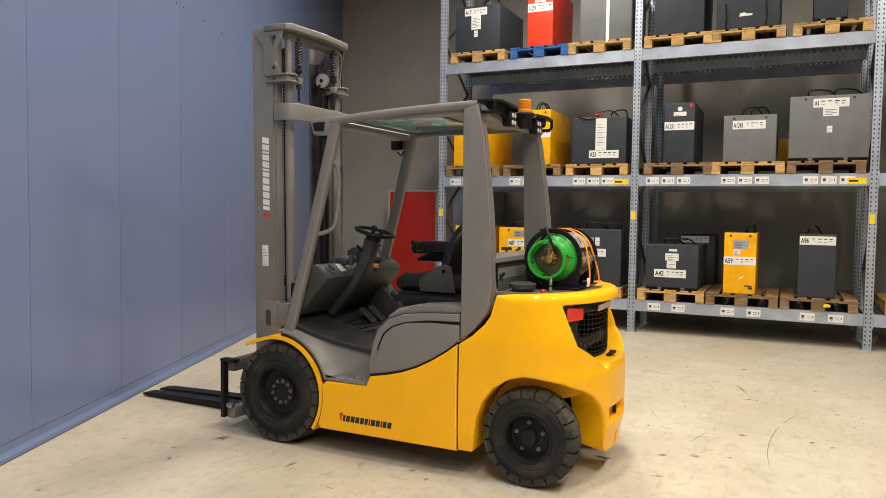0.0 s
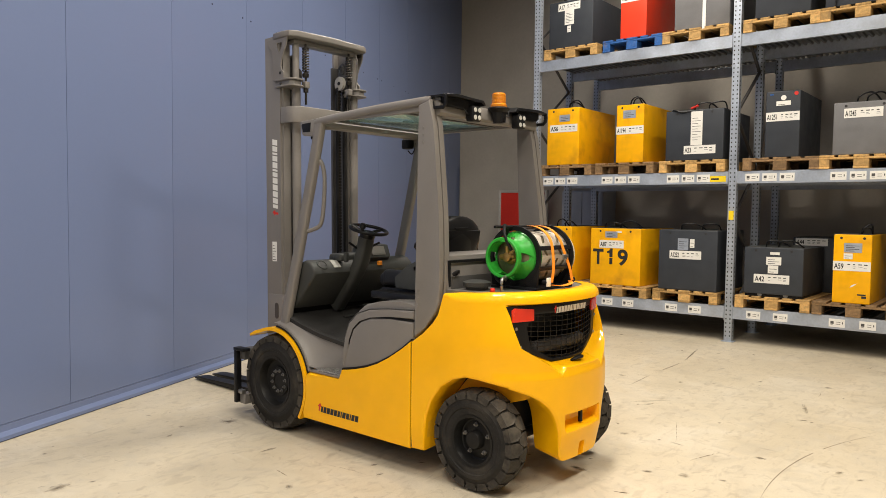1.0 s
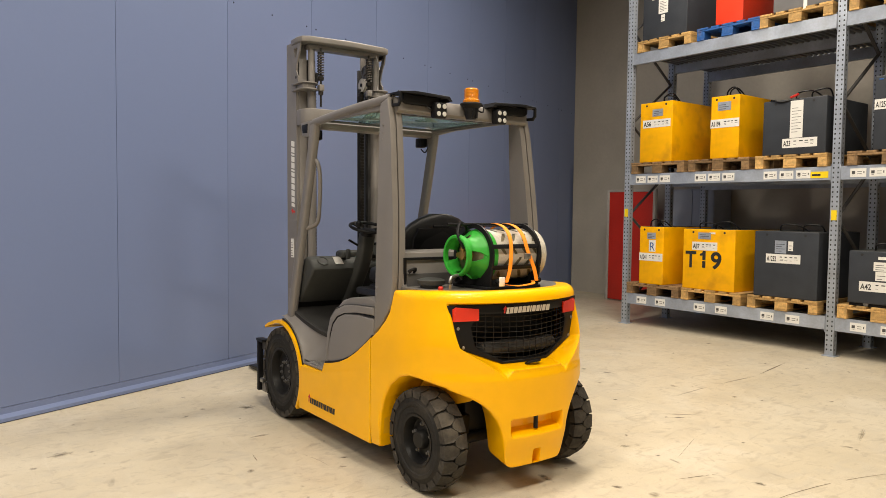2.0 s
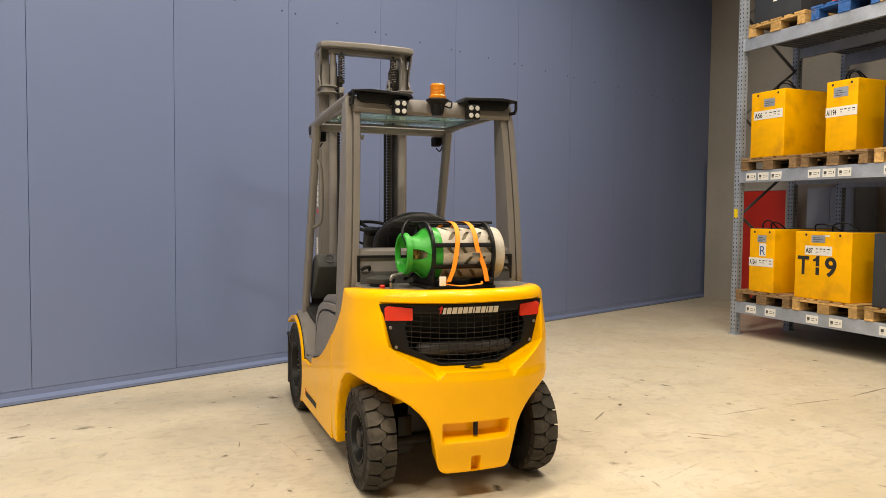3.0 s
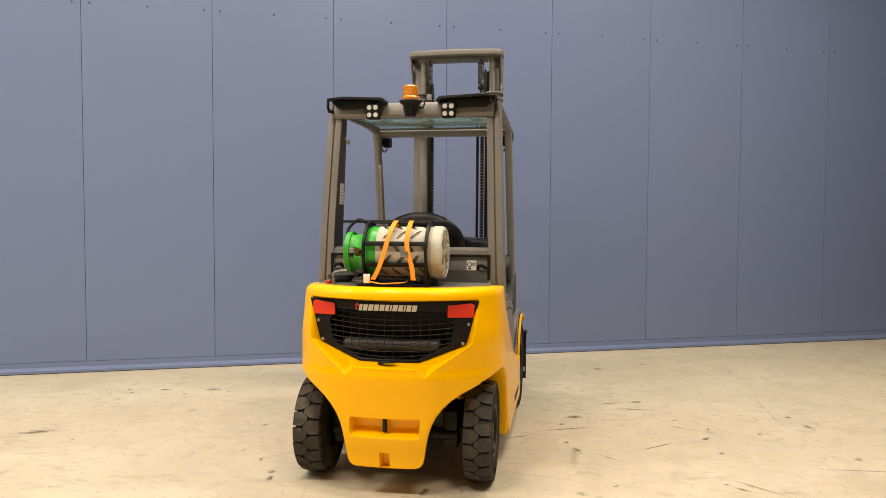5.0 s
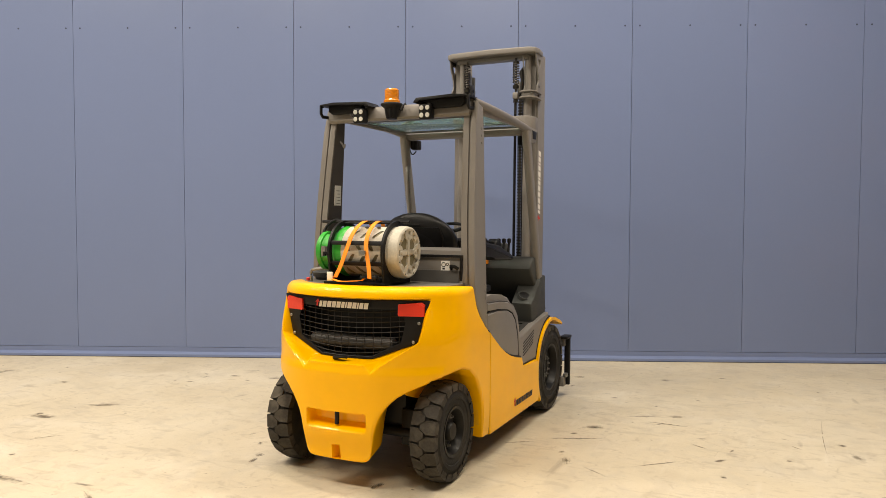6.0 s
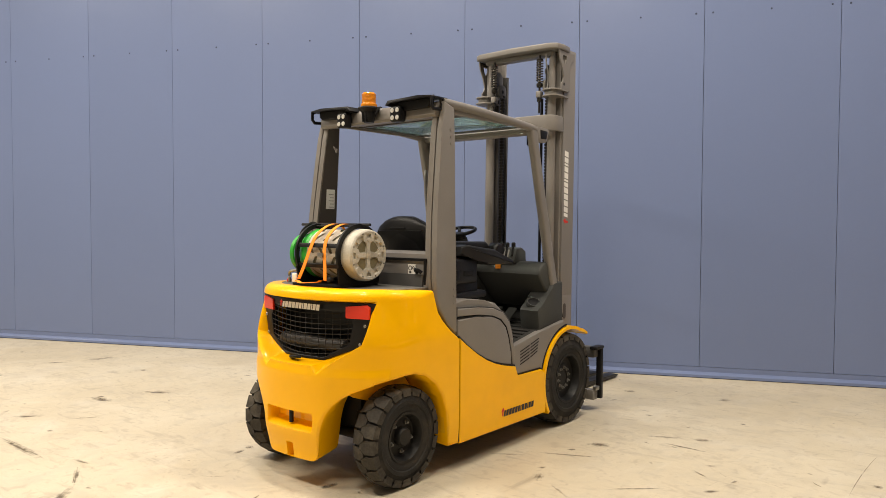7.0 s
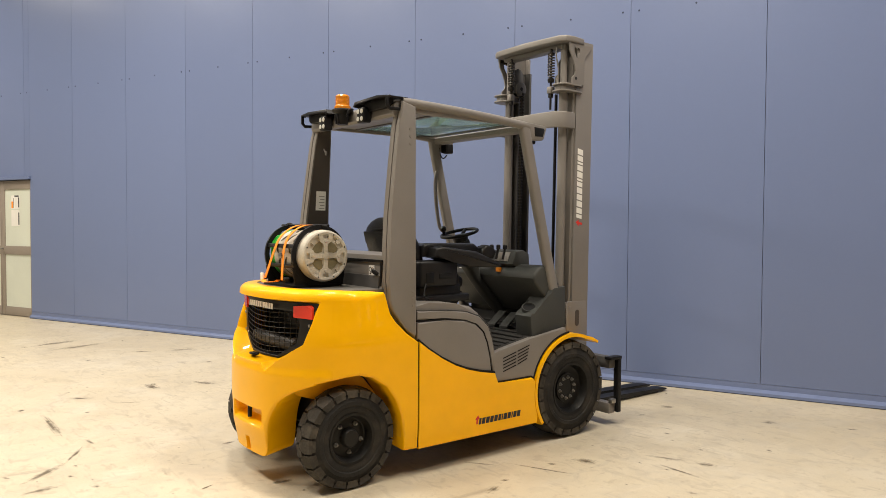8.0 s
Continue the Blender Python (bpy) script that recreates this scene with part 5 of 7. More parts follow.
        box(bm, (-1.87, s * 0.203 + 0.009, z), (-1.852, s * 0.203 + 0.016, z + 0.015))
        box(bm, (-1.868, s * 0.203 - 0.009, z - 0.004), (-1.854, s * 0.203 + 0.009, z + 0.0185))
    part("lift_chain", bm, CHAIN, mast, "black oily lift chain", smooth=False)
    # chain anchor: a threaded rod with a bright spring, a nut and a block
    bm = B()
    hx, hy = -1.745, s * 0.203
    tube(bm, [(hx, hy, 2.215), (hx, hy, 2.64)], 0.008, 8, up=(1, 0, 0))
    lathe(bm, [(0.020, 2.405), (0.024, 2.415), (0.024, 2.43), (0.014, 2.44)], along("z", (hx, hy, 0)), 10)
    lathe(bm, [(0.018, 2.300), (0.018, 2.325), (0.010, 2.330)], along("z", (hx, hy, 0)), 6)
    lathe(bm, [(0.024, 2.598), (0.024, 2.612), (0.010, 2.616)], along("z", (hx, hy, 0)), 12)
    anchor = part("chain_anchor", bm, CHAIN, mast, "black chain anchor rod")
    bm = B()
    tube(bm, [(hx + 0.022 * math.cos(i * 0.6), hy + 0.022 * math.sin(i * 0.6), 2.442 + i * 0.00178) for i in range(88)], 0.0052, 6)
    part("spring", bm, SPRING, anchor, "steel coil spring")
    bm = B()
    box(bm, (hx - 0.022, hy - 0.020, 2.328), (hx + 0.022, hy + 0.020, 2.376), 0.006)
    part("anchor_block", bm, GREY, anchor)
    bm = B()
    lathe(bm, [(0.046, -0.012), (0.052, -0.010), (0.046, -0.004), (0.046, 0.004), (0.052, 0.010), (0.046, 0.012)], along("y", (-1.845, s * 0.205, 2.430)), 28)
    roller = part("chain_roller", bm, FRAME_GREY if s > 0 else GREY_DK, mast, "white plastic hose pulley" if s > 0 else "dark chain roller")
    bm = B()
    disc(bm, (-1.845, s * 0.205 - 0.016, 2.430), 0.014, 0.032, "y", 12, 0.002)
    part("hub", bm, BLACK, roller)
    bm = B()
    q = [(-1.890, 2.40), (-1.795, 2.40), (-1.795, 2.545), (-1.810, 2.572), (-1.835, 2.585), (-1.862, 2.578), (-1.890, 2.55)]
    prism(bm, q, s * 0.222, s * 0.232, bevel=0.002)
    lathe(bm, [(0.030, -0.016), (0.033, -0.006), (0.024, -0.006), (0.021, -0.016)], along("y", (-1.840, s * 0.222, 2.535)), 24, closed_profile=True)
    part("roller_plate", bm, GREY_DK, mast, "dark plate above the pulley")
    # side writing on the upright
    bm = B()
    if s < 0:
        m0, m1 = facing((-1.885, -0.3503, 1.478), (0, 0, 1), (-1, 0, 0)), facing((-1.880, -0.3503, 1.420), (0, 0, 1), (-1, 0, 0))
    else:
        m0, m1 = facing((-1.932, 0.3503, 1.450), (0, 0, 1), (1, 0, 0)), facing((-1.937, 0.3503, 1.392), (0, 0, 1), (1, 0, 0))
    word_bars(bm, m0, 0.056, 0.485, 0.18)
    part("lettering", bm, WHITE, up, "white bars of lettering")
    bm = B()
    arrow_mark(bm, m1, 0.058)
    part("emblem", bm, INK_RED, up)
bm = B()
box(bm, (-1.950, -0.3525, 1.105), (-1.900, -0.3505, 1.245))
lab = part("sticker", bm, WHITE, mast, "white data sticker")
bm = B()
for i in range(6):
    box(bm, (-1.945, -0.3532, 1.115 + 0.020 * i), (-1.910 - 0.008 * (i % 3), -0.3524, 1.119 + 0.020 * i))
part("print", bm, INK, lab)
bm = B()
prism(bm, [(-1.935, -0.335), (-1.90, -0.366), (-1.79, -0.376), (-1.725, -0.362), (-1.694, -0.315), (-1.678, 0.0), (-1.694, 0.315), (-1.725, 0.362), (-1.79, 0.376), (-1.90, 0.366), (-1.935, 0.335), (-1.87, 0.295), (-1.835, 0.24), (-1.83, 0.0), (-1.835, -0.24), (-1.87, -0.295)], 2.666, 2.708, axis="z", bevel=0.009, seg=3)
part("mast_crown", bm, GREY, mast, "grey rounded crown bar of the mast")
bm = B()
box(bm, (-1.83, -0.295, 2.632), (-1.752, 0.295, 2.664), 0.006)
part("crown_web", bm, GREY, mast)
bm = B()
sweep(bm, curve_points([(-1.84, -0.343, 2.132), (-1.76, -0.346, 2.132), (-1.705, -0.318, 2.132), (-1.680, -0.23, 2.132), (-1.680, 0.23, 2.132), (-1.705, 0.318, 2.132), (-1.76, 0.346, 2.132), (-1.84, 0.343, 2.132)], 4), rrect(0.018, 0.112, 0.005))
part("tie_bar", bm, GREY, mast, "grey curved tie bar")
bm = B()
box(bm, (-1.98, -0.27, 0.16), (-1.90, 0.27, 0.32), 0.008)
box(bm, (-1.99, -0.27, 0.95), (-1.96, 0.27, 1.02), 0.006)
part("cross_member", bm, GREY_DK, mast)
for y in (0.168, 0.236):
    bm = B()
    tube(bm, [(-1.84, y, 0.55), (-1.84, y, 2.34)], 0.011, 8, up=(1, 0, 0))
    part("hydraulic_hose", bm, BLACK, mast, "black hydraulic hose")
bm = B()
tube(bm, curve_points([(-1.735, 0.262, 2.640), (-1.722, 0.270, 2.58), (-1.735, 0.280, 2.50), (-1.742, 0.276, 2.42), (-1.730, 0.270, 2.37)]), 0.006, 6)
part("pipe", bm, NUT, mast, "thin steel pipe beside the rod")

# ---- fork carriage and forks ----
carriage = new("fork_carriage")
carriage.parent = truck
tagged(carriage, "black fork carriage in front of the mast")
bm = B()
box(bm, (-2.150, -0.50, 0.405), (-2.085, 0.54, 0.485), 0.006)
part("upper_bar", bm, GREY_DK, carriage, "dark grey upper carriage bar")
bm = B()
box(bm, (-2.150, -0.50, 0.085), (-2.085, 0.54, 0.160), 0.006)
part("lower_bar", bm, GREY, carriage, "grey lower carriage bar")
for s, y in ((-1, -0.505), (1, 0.545)):
    bm = B()
    box(bm, (-2.185, y - 0.022, 0.09), (-2.150, y + 0.022, 0.485), 0.006)
    box(bm, (-2.18, y - 0.03, 0.470), (-2.06, y + 0.03, 0.492), 0.004)
    part("side_bar", bm, BLACK, carriage, "black end bar")
    bm = B()
    box(bm, (-2.14, y - 0.016, 0.16), (-2.09, y + 0.016, 0.19), 0.005)
    part("stop_block", bm, STEEL, carriage)
bm = B()
box(bm, (-2.085, -0.26, 0.12), (-1.98, -0.20, 0.46), 0.006)
box(bm, (-2.085, 0.20, 0.12), (-1.98, 0.26, 0.46), 0.006)
part("carriage_plate", bm, BLACK, carriage)
for y in (-0.09, 0.078):
    bm = B()
    prism(bm, [(-2.155, 0.50), (-2.192, 0.50), (-2.192, 0.062), (-2.6, 0.058), (-3.30, 0.034), (-3.362, 0.026), (-3.362, 0.014), (-3.30, 0.010), (-2.20, 0.010), (-2.165, 0.022), (-2.155, 0.05)], y - 0.05, y + 0.05, bevel=0.004)
    part("fork", bm, BLACK, carriage, "black steel fork arm")

# ---- gas bottle and cradle ----
bottle = thing("gas_bottle", (TRUCK_X + 0.006, TRUCK_Y, 1.068), "green and white gas bottle strapped on the counterweight", "gas bottle")
BC = 0.166
AX = along("y", (0, 0, BC))
bm = B()
lathe(bm, [(0.02, -0.20), (0.09, -0.195), (0.120, -0.175), (0.132, -0.145), (0.1355, -0.11), (0.1355, 0.19), (0.12, 0.215)], AX, 40)
part("vessel", bm, CUTOUT, bottle, "tarnished steel gas vessel")
bm = B()
lathe(bm, [(0.141, -0.148), (0.143, -0.142), (0.142, -0.130), (0.140, -0.105), (0.138, -0.10)], AX, 44, cap=False)
lathe(bm, [(0.141, -0.146), (0.132, -0.168), (0.112, -0.182), (0.100, -0.184)], AX, 44, cap=False)
part("green_shoulder", bm, GREEN, bottle, "green plastic shoulder")
# green collar: a ring held by four curved webs
bm = B()
lathe(bm, [(0.106, -0.292), (0.112, -0.288), (0.112, -0.262), (0.102, -0.260), (0.096, -0.266), (0.096, -0.290)], AX, 40, closed_profile=True)
part("valve_guard", bm, GREEN, bottle, "green plastic valve guard ring")
for i in range(4):
    bm = B()
    a0 = radians(45 + 90 * i)
    n = 10
    steps = [(-0.268, 0.104, 27), (-0.245, 0.097, 27), (-0.220, 0.098, 29), (-0.200, 0.108, 33), (-0.182, 0.122, 40), (-0.168, 0.134, 45)]
    skins = []
    for th in (0.0, -0.010):
        rows_v = [[bm.verts.new(AX @ Vector(((r + th) * math.cos(a0 + radians(-w + 2 * w * j / n)), (r + th) * math.sin(a0 + radians(-w + 2 * w * j / n)), h))) for j in range(n + 1)] for h, r, w in steps]
        for p, q in zip(rows_v, rows_v[1:]):
            for j in range(n):
                bm.faces.new((p[j], p[j + 1], q[j + 1], q[j]))
        skins.append(rows_v)
    for p, q, u, v in zip(skins[0], skins[0][1:], skins[1], skins[1][1:]):
        bm.faces.new((p[0], q[0], v[0], u[0]))
        bm.faces.new((p[n], q[n], v[n], u[n]))
    part("guard_web", bm, GREEN, bottle)
bm = B()
lathe(bm, [(0.045, -0.19), (0.040, -0.21), (0.025, -0.22), (0.025, -0.25), (0.012, -0.255)], AX, 18)
tube(bm, [(-0.045, -0.235, BC), (0.05, -0.235, BC + 0.01)], 0.016, 10)
tube(bm, [(0, -0.235, BC), (0.0, -0.24, BC + 0.06)], 0.013, 10, up=(1, 0, 0))
part("valve", bm, BRASS, bottle, "brass valve")
# white sleeve with rows of slanted leaf-shaped openings
bm = B()
for i in range(216):
    a0, a1 = 2 * math.pi * i / 216, 2 * math.pi * (i + 1) / 216
    for j in range(96):
        h0, h1 = -0.105 + 0.295 * j / 96, -0.105 + 0.295 * (j + 1) / 96
        am, hm = (a0 + a1) / 2, (h0 + h1) / 2
        u = (am / (2 * math.pi) * 12) % 1.0
        row = int(am / (2 * math.pi) * 12)
        v = ((hm + 0.08 + (0.03 if row % 2 else 0.0)) / 0.075) % 1.0
        lean = (u - 0.5) * 0.70 * (1 if row % 2 else -1)
        hole = abs(v - 0.5 - lean) < 0.165 * (1 - (2 * u - 1) ** 2) ** 0.5 and 0.12 < u < 0.88 and -0.085 < hm < 0.17
        if hole:
            continue
        f = []
        for a, h in ((a0, h0), (a1, h0), (a1, h1), (a0, h1)):
            f.append(bm.verts.new(AX @ Vector((0.1405 * math.cos(a), 0.1405 * math.sin(a), h))))
        bm.faces.new(f)
bmesh.ops.remove_doubles(bm, verts=bm.verts, dist=0.0005)
part("sleeve", bm, SLEEVE, bottle, "worn white sleeve with leaf-shaped openings")
# foot cap with a four-spoked end
bm = B()
lathe(bm, [(0.140, 0.190), (0.144, 0.194), (0.144, 0.228), (0.140, 0.246), (0.132, 0.252), (0.120, 0.250), (0.116, 0.238), (0.02, 0.238)], AX, 48, cap=True)
cap = part("foot_cap", bm, SLEEVE, bottle, "worn cream plastic foot cap")
for i in range(4):
    a = radians(90 * i)
    d = Vector((math.cos(a), math.sin(a), 0))
    e = Vector((-d.y, d.x, 0))
    bm = B()
    q = [(0.015, 0.012), (0.05, 0.011), (0.068, 0.016), (0.078, 0.034), (0.115, 0.050), (0.115, 0.024), (0.098, 0.018)]
    pts = [d * r + e * w for r, w in q] + [d * r - e * w for r, w in reversed(q)]
    lo = [bm.verts.new(AX @ Vector((p.x, p.y, 0.236))) for p in pts]
    hi = [bm.verts.new(AX @ Vector((p.x, p.y, 0.247))) for p in pts]
    bm.faces.new(hi)
    for j in range(len(pts)):
        bm.faces.new((lo[j], lo[(j + 1) % len(pts)], hi[(j + 1) % len(pts)], hi[j]))
    part("spoke", bm, SLEEVE, cap, smooth=False)
    bm = B()
    disc(bm, AX @ Vector((d.x * 0.083, d.y * 0.083, 0.246)), 0.010, 0.004, "y", 12, 0.002)
    part("stud", bm, SLEEVE, cap)
for i in range(12):
    a = radians(30 * i + 15)
    d, e = Vector((math.cos(a), math.sin(a), 0)), Vector((-math.sin(a), math.cos(a), 0))
    bm = B()
    q = [d * 0.098 + e * 0.010, d * 0.121 + e * 0.014, d * 0.121 - e * 0.014, d * 0.098 - e * 0.010]
    lo = [bm.verts.new(AX @ Vector((p.x, p.y, 0.236))) for p in q]
    hi = [bm.verts.new(AX @ Vector((p.x * 0.99, p.y * 0.99, 0.2485))) for p in q]
    bm.faces.new(hi)
    for j in range(4):
        bm.faces.new((lo[j], lo[(j + 1) % 4], hi[(j + 1) % 4], hi[j]))
    part("tooth", bm, SLEEVE, cap, smooth=False)
bm = B()
lathe(bm, [(0.020, 0.236), (0.020, 0.249), (0.010, 0.251)], AX, 16)
part("cap_hub", bm, SLEEVE, cap)
for i in range(8):
    a = radians(22.5 + 45 * i)
    bm = B()
    disc(bm, AX @ Vector((0.126 * math.cos(a), 0.126 * math.sin(a), 0.2505)), 0.0045, 0.0015, "y", 8)
    part("cap_hole", bm, INK, cap)
# flat dark faces paint the recesses between the spokes darker
bm = B()
for i in range(4):
    a = radians(45 + 90 * i)
    d, e = Vector((math.cos(a), math.sin(a), 0)), Vector((-math.sin(a), math.cos(a), 0))
    pts = [d * 0.03, d * 0.05 + e * 0.028, d * 0.082 + e * 0.042, d * 0.088, d * 0.082 - e * 0.042, d * 0.05 - e * 0.028]
    bm.faces.new([bm.verts.new(AX @ Vector((p.x, p.y, 0.2395))) for p in pts])
part("dark_field", bm, CUTOUT, cap, smooth=False)

cradle = thing("bottle_cradle", (TRUCK_X + 0.006, TRUCK_Y, 1.068), "black steel bottle cradle bolted to the deck", "cradle")
for y in (-0.165, 0.172):
    bm = B()
    lathe(bm, [(0.146, -0.007), (0.172, -0.007), (0.172, 0.007), (0.146, 0.007)], along("y", (0, y, BC)), 44, closed_profile=True)
    part("hoop", bm, BLACK, cradle, "black hoop")
    bm = B()
    prism(bm, [(-0.15, 0.0), (0.15, 0.0), (0.165, 0.10), (0.13, 0.105), (0.07, 0.045), (-0.07, 0.045), (-0.13, 0.105), (-0.165, 0.10)], y - 0.006, y + 0.006, bevel=0.002)
    part("saddle", bm, BLACK, cradle)
for a in (19, 86, 128, -22, 165):
    r = 0.160
    x, z = r * math.cos(radians(a)), BC + r * math.sin(radians(a))
    bm = B()
    sweep(bm, [(x, -0.165, z), (x, 0.172, z)], rrect(0.008, 0.024, 0.002), up=(-math.sin(radians(a)), 0, math.cos(radians(a))))
    part("rail", bm, BLACK, cradle)
bm = B()
tube(bm, [(-0.02, -0.33, 0.333), (-0.02, 0.24, 0.333)], 0.008, 8)
part("locking_bar", bm, BLACK, cradle, "long black locking bar")
bm = B()
box(bm, (-0.14, -0.20, -0.0105), (0.165, 0.182, 0.004), 0.003)
part("base_plate", bm, BLACK, cradle)
for y in (-0.14, 0.14):
    bm = B()
    disc(bm, (0.172, y, 0.035), 0.014, 0.03, "x", 12, 0.004)
    part("bolt", bm, BLACK, cradle)
bm = B()
tube(bm, curve_points([(0.05, -0.27, BC + 0.04), (0.02, -0.29, BC + 0.12), (-0.02, -0.24, BC + 0.175), (-0.04, -0.185, BC + 0.14), (-0.10, -0.17, BC + 0.05), (-0.12, -0.18, 0.06), (-0.03, -0.26, 0.03)]), 0.009, 8)
part("gas_hose", bm, BLACK, cradle, "black gas hose")


straps = thing("lashing_strap", (TRUCK_X + 0.006, TRUCK_Y, 1.068), "orange lashing strap round the gas bottle", "strap")
for ys in ((-0.055, -0.033, -0.018, -0.018, -0.028, -0.042, -0.068, -0.100), (0.020, 0.046, 0.066, 0.072, 0.071, 0.075, 0.104, 0.116)):
    pts = [(0.170 * math.cos(radians(a)), y, BC + 0.170 * math.sin(radians(a))) for a, y in zip((140, 110, 85, 60, 35, 10), ys)]
    pts += [(0.190, ys[6], 0.10), (0.20, ys[7], 0.03)]
    bm = B()
    # a flat band whose width runs along y
    P = curve_points(pts, 5)
    rows_v = []
    for p in P:
        rows_v.append([bm.verts.new(p + Vector((dx, dy, dx))) for dx, dy in ((0, -0.0125), (0, 0.0125), (0.0025, 0.0125), (0.0025, -0.0125))])
    for r, q in zip(rows_v, rows_v[1:]):
        for j in range(4):
            bm.faces.new((r[j], r[(j + 1) % 4], q[(j + 1) % 4], q[j]))
    part("band", bm, STRAP, straps)
bm = B()
loose_line = curve_points([(0.20, -0.12, 0.02), (0.23, -0.05, 0.012), (0.235, 0.02, 0.016), (0.22, 0.075, 0.02), (0.205, 0.085, 0.03)], 6)
rows_v = [[bm.verts.new(p + Vector((dx, 0, dz))) for dx, dz in ((-0.014, 0), (0.014, 0.0), (0.014, 0.003), (-0.014, 0.003))] for p in loose_line]
for r, q in zip(rows_v, rows_v[1:]):
    for j in range(4):
        bm.faces.new((r[j], r[(j + 1) % 4], q[(j + 1) % 4], q[j]))
part("loose_end", bm, STRAP, straps)
bm = B()
box(bm, (0.180, 0.040, 0.150), (0.190, 0.082, 0.180), 0.003)
part("buckle", bm, STEEL, straps, "small steel buckle")
bm = B()
box(bm, (0.198, -0.150, 0.012), (0.208, -0.115, 0.060), 0.002)
part("strap_tag", bm, WHITE, straps, "white strap tag")


# ---- racking ----
RACK_Y = 9.59                                  # front of the posts
POSTS = [-4.56, -1.87, 0.742, 3.42]             # post centres
LEVELS = [0.415, 1.985, 3.548]                 # upper edges of the beams
POST_TOP = 5.3
RACK_TURN = 1.2                                # the racking stands slightly askew
RACK_M = Matrix.Translation((-3.2, RACK_Y, 0)) @ pose(0, 0, 0, 0, 0, RACK_TURN) @ Matrix.Translation((3.2, -RACK_Y, 0))


def rack_thing(name, at, label, category, group=""):
    p = RACK_M @ Vector(at)
    return thing(name, (p.x, p.y, p.z), label, category, group, RACK_TURN)



def post_mesh(bm, x, y, depth):
    w = 0.043
    prism(bm, [(x - w, y), (x + w, y), (x + w, y + depth), (x + w - 0.008, y + depth), (x + w - 0.008, y + 0.008), (x - w + 0.008, y + 0.008), (x - w + 0.008, y + depth), (x - w, y + depth)], 0.0, POST_TOP, axis="z", bevel=0.003)


def upright_frame(x):
    ob = rack_thing("rack_upright_frame", (x, RACK_Y, 0), "galvanised perforated rack upright frame with diagonal braces", "rack frame", "rack frames")
    posts = []
    for y in (0.0, 0.88, 1.72):
        bm = B()
        post_mesh(bm, 0, y, 0.075)
        p = part("post", bm, GALV, ob, "perforated galvanised post")
        bm = B()
        front = y - 0.0012
        k = 0
        z = 0.06
        while z < POST_TOP - 0.05:
            for dx in (-0.023, 0.023):
                q = [(dx - 0.007, z), (dx + 0.007, z), (dx + 0.007, z + 0.018), (dx - 0.007, z + 0.018)]
                bm.faces.new([bm.verts.new((u, front, v)) for u, v in q])
                for sx in (-0.0442, 0.0442):
                    if dx > 0:
                        bm.faces.new([bm.verts.new((sx, y + 0.037 + u * 0.8, v)) for u, v in ((-0.008, z), (0.008, z), (0.008, z + 0.018), (-0.008, z + 0.018))])
            z += 0.05
        tagged(part("perforation", bm, INK, p, "rows of dark slots", smooth=False), kind="stuff")
        bm = B()
        box(bm, (-0.07, y - 0.025, 0.0), (0.07, y + 0.10, 0.008), 0.002)
        part("foot_plate", bm, GALV, ob)
    for y0, y1 in ((0.06, 0.88),):
        zs = [0.25, 0.85, 1.45, 2.05, 2.65, 3.25, 3.85, 4.45, 5.05]
        for i in range(len(zs) - 1):
            a, z = (y1, y0) if i % 2 else (y0, y1)
            bm = B()
            sweep(bm, [(0.0, a, zs[i]), (0.0, z, zs[i + 1])], rrect(0.02, 0.035, 0.004), up=(1, 0, 0))
            part("brace", bm, GREY_DK, ob)
    if x < 3:
        bm = B()
        box(bm, (-0.030, -0.0035, 1.425), (0.026, -0.0005, 1.530))
        part("yellow_tag", bm, YTAG, ob, "small yellow tag")
    return ob


for x in POSTS:
    upright_frame(x)


def rack_beam(x0, x1, z, y, front, label):
    ob = rack_thing("rack_beam", (x0, y, z), label, "rack beam", "rack beams")
    L = x1 - x0
    bm = B()
    prism(bm, [(0.0, 0.0), (0.0, -0.14), (0.05, -0.14), (0.05, -0.03), (0.03, -0.03), (0.03, 0.0)], 0.0, L, axis="x", bevel=0.004)
    part("beam", bm, GALV, ob)
    for x in (0.0, L):
        bm = B()
        s = 1 if x == 0.0 else -1
        box(bm, (x - 0.004, -0.008, -0.165), (x + s * 0.006, 0.045, 0.02), 0.002)
        part("end_plate", bm, GALV, ob)
    return ob


def small_label(parent, x, z, w=0.155, h=0.088, y=-0.001):
    bm = B()
    box(bm, (x, y - 0.0012, z), (x + w, y, z + h))
    p = part("shelf_label", bm, WHITE, parent, "white shelf label")
    bm = B()
    box(bm, (x + 0.016, y - 0.002, z + 0.032), (x + 0.048, y - 0.0011, z + 0.062))
    box(bm, (x + 0.020, y - 0.0026, z + 0.020), (x + 0.044, y - 0.0019, z + 0.024))
    box(bm, (x + 0.128, y - 0.002, z + 0.035), (x + 0.137, y - 0.0011, z + 0.058))
    for k in range(2):
        box(bm, (x + 0.07, y - 0.002, z + 0.03 + k * 0.022), (x + 0.112, y - 0.0011, z + 0.035 + k * 0.022))
    tagged(part("print", bm, GREY_DK, p, smooth=False), kind="stuff")


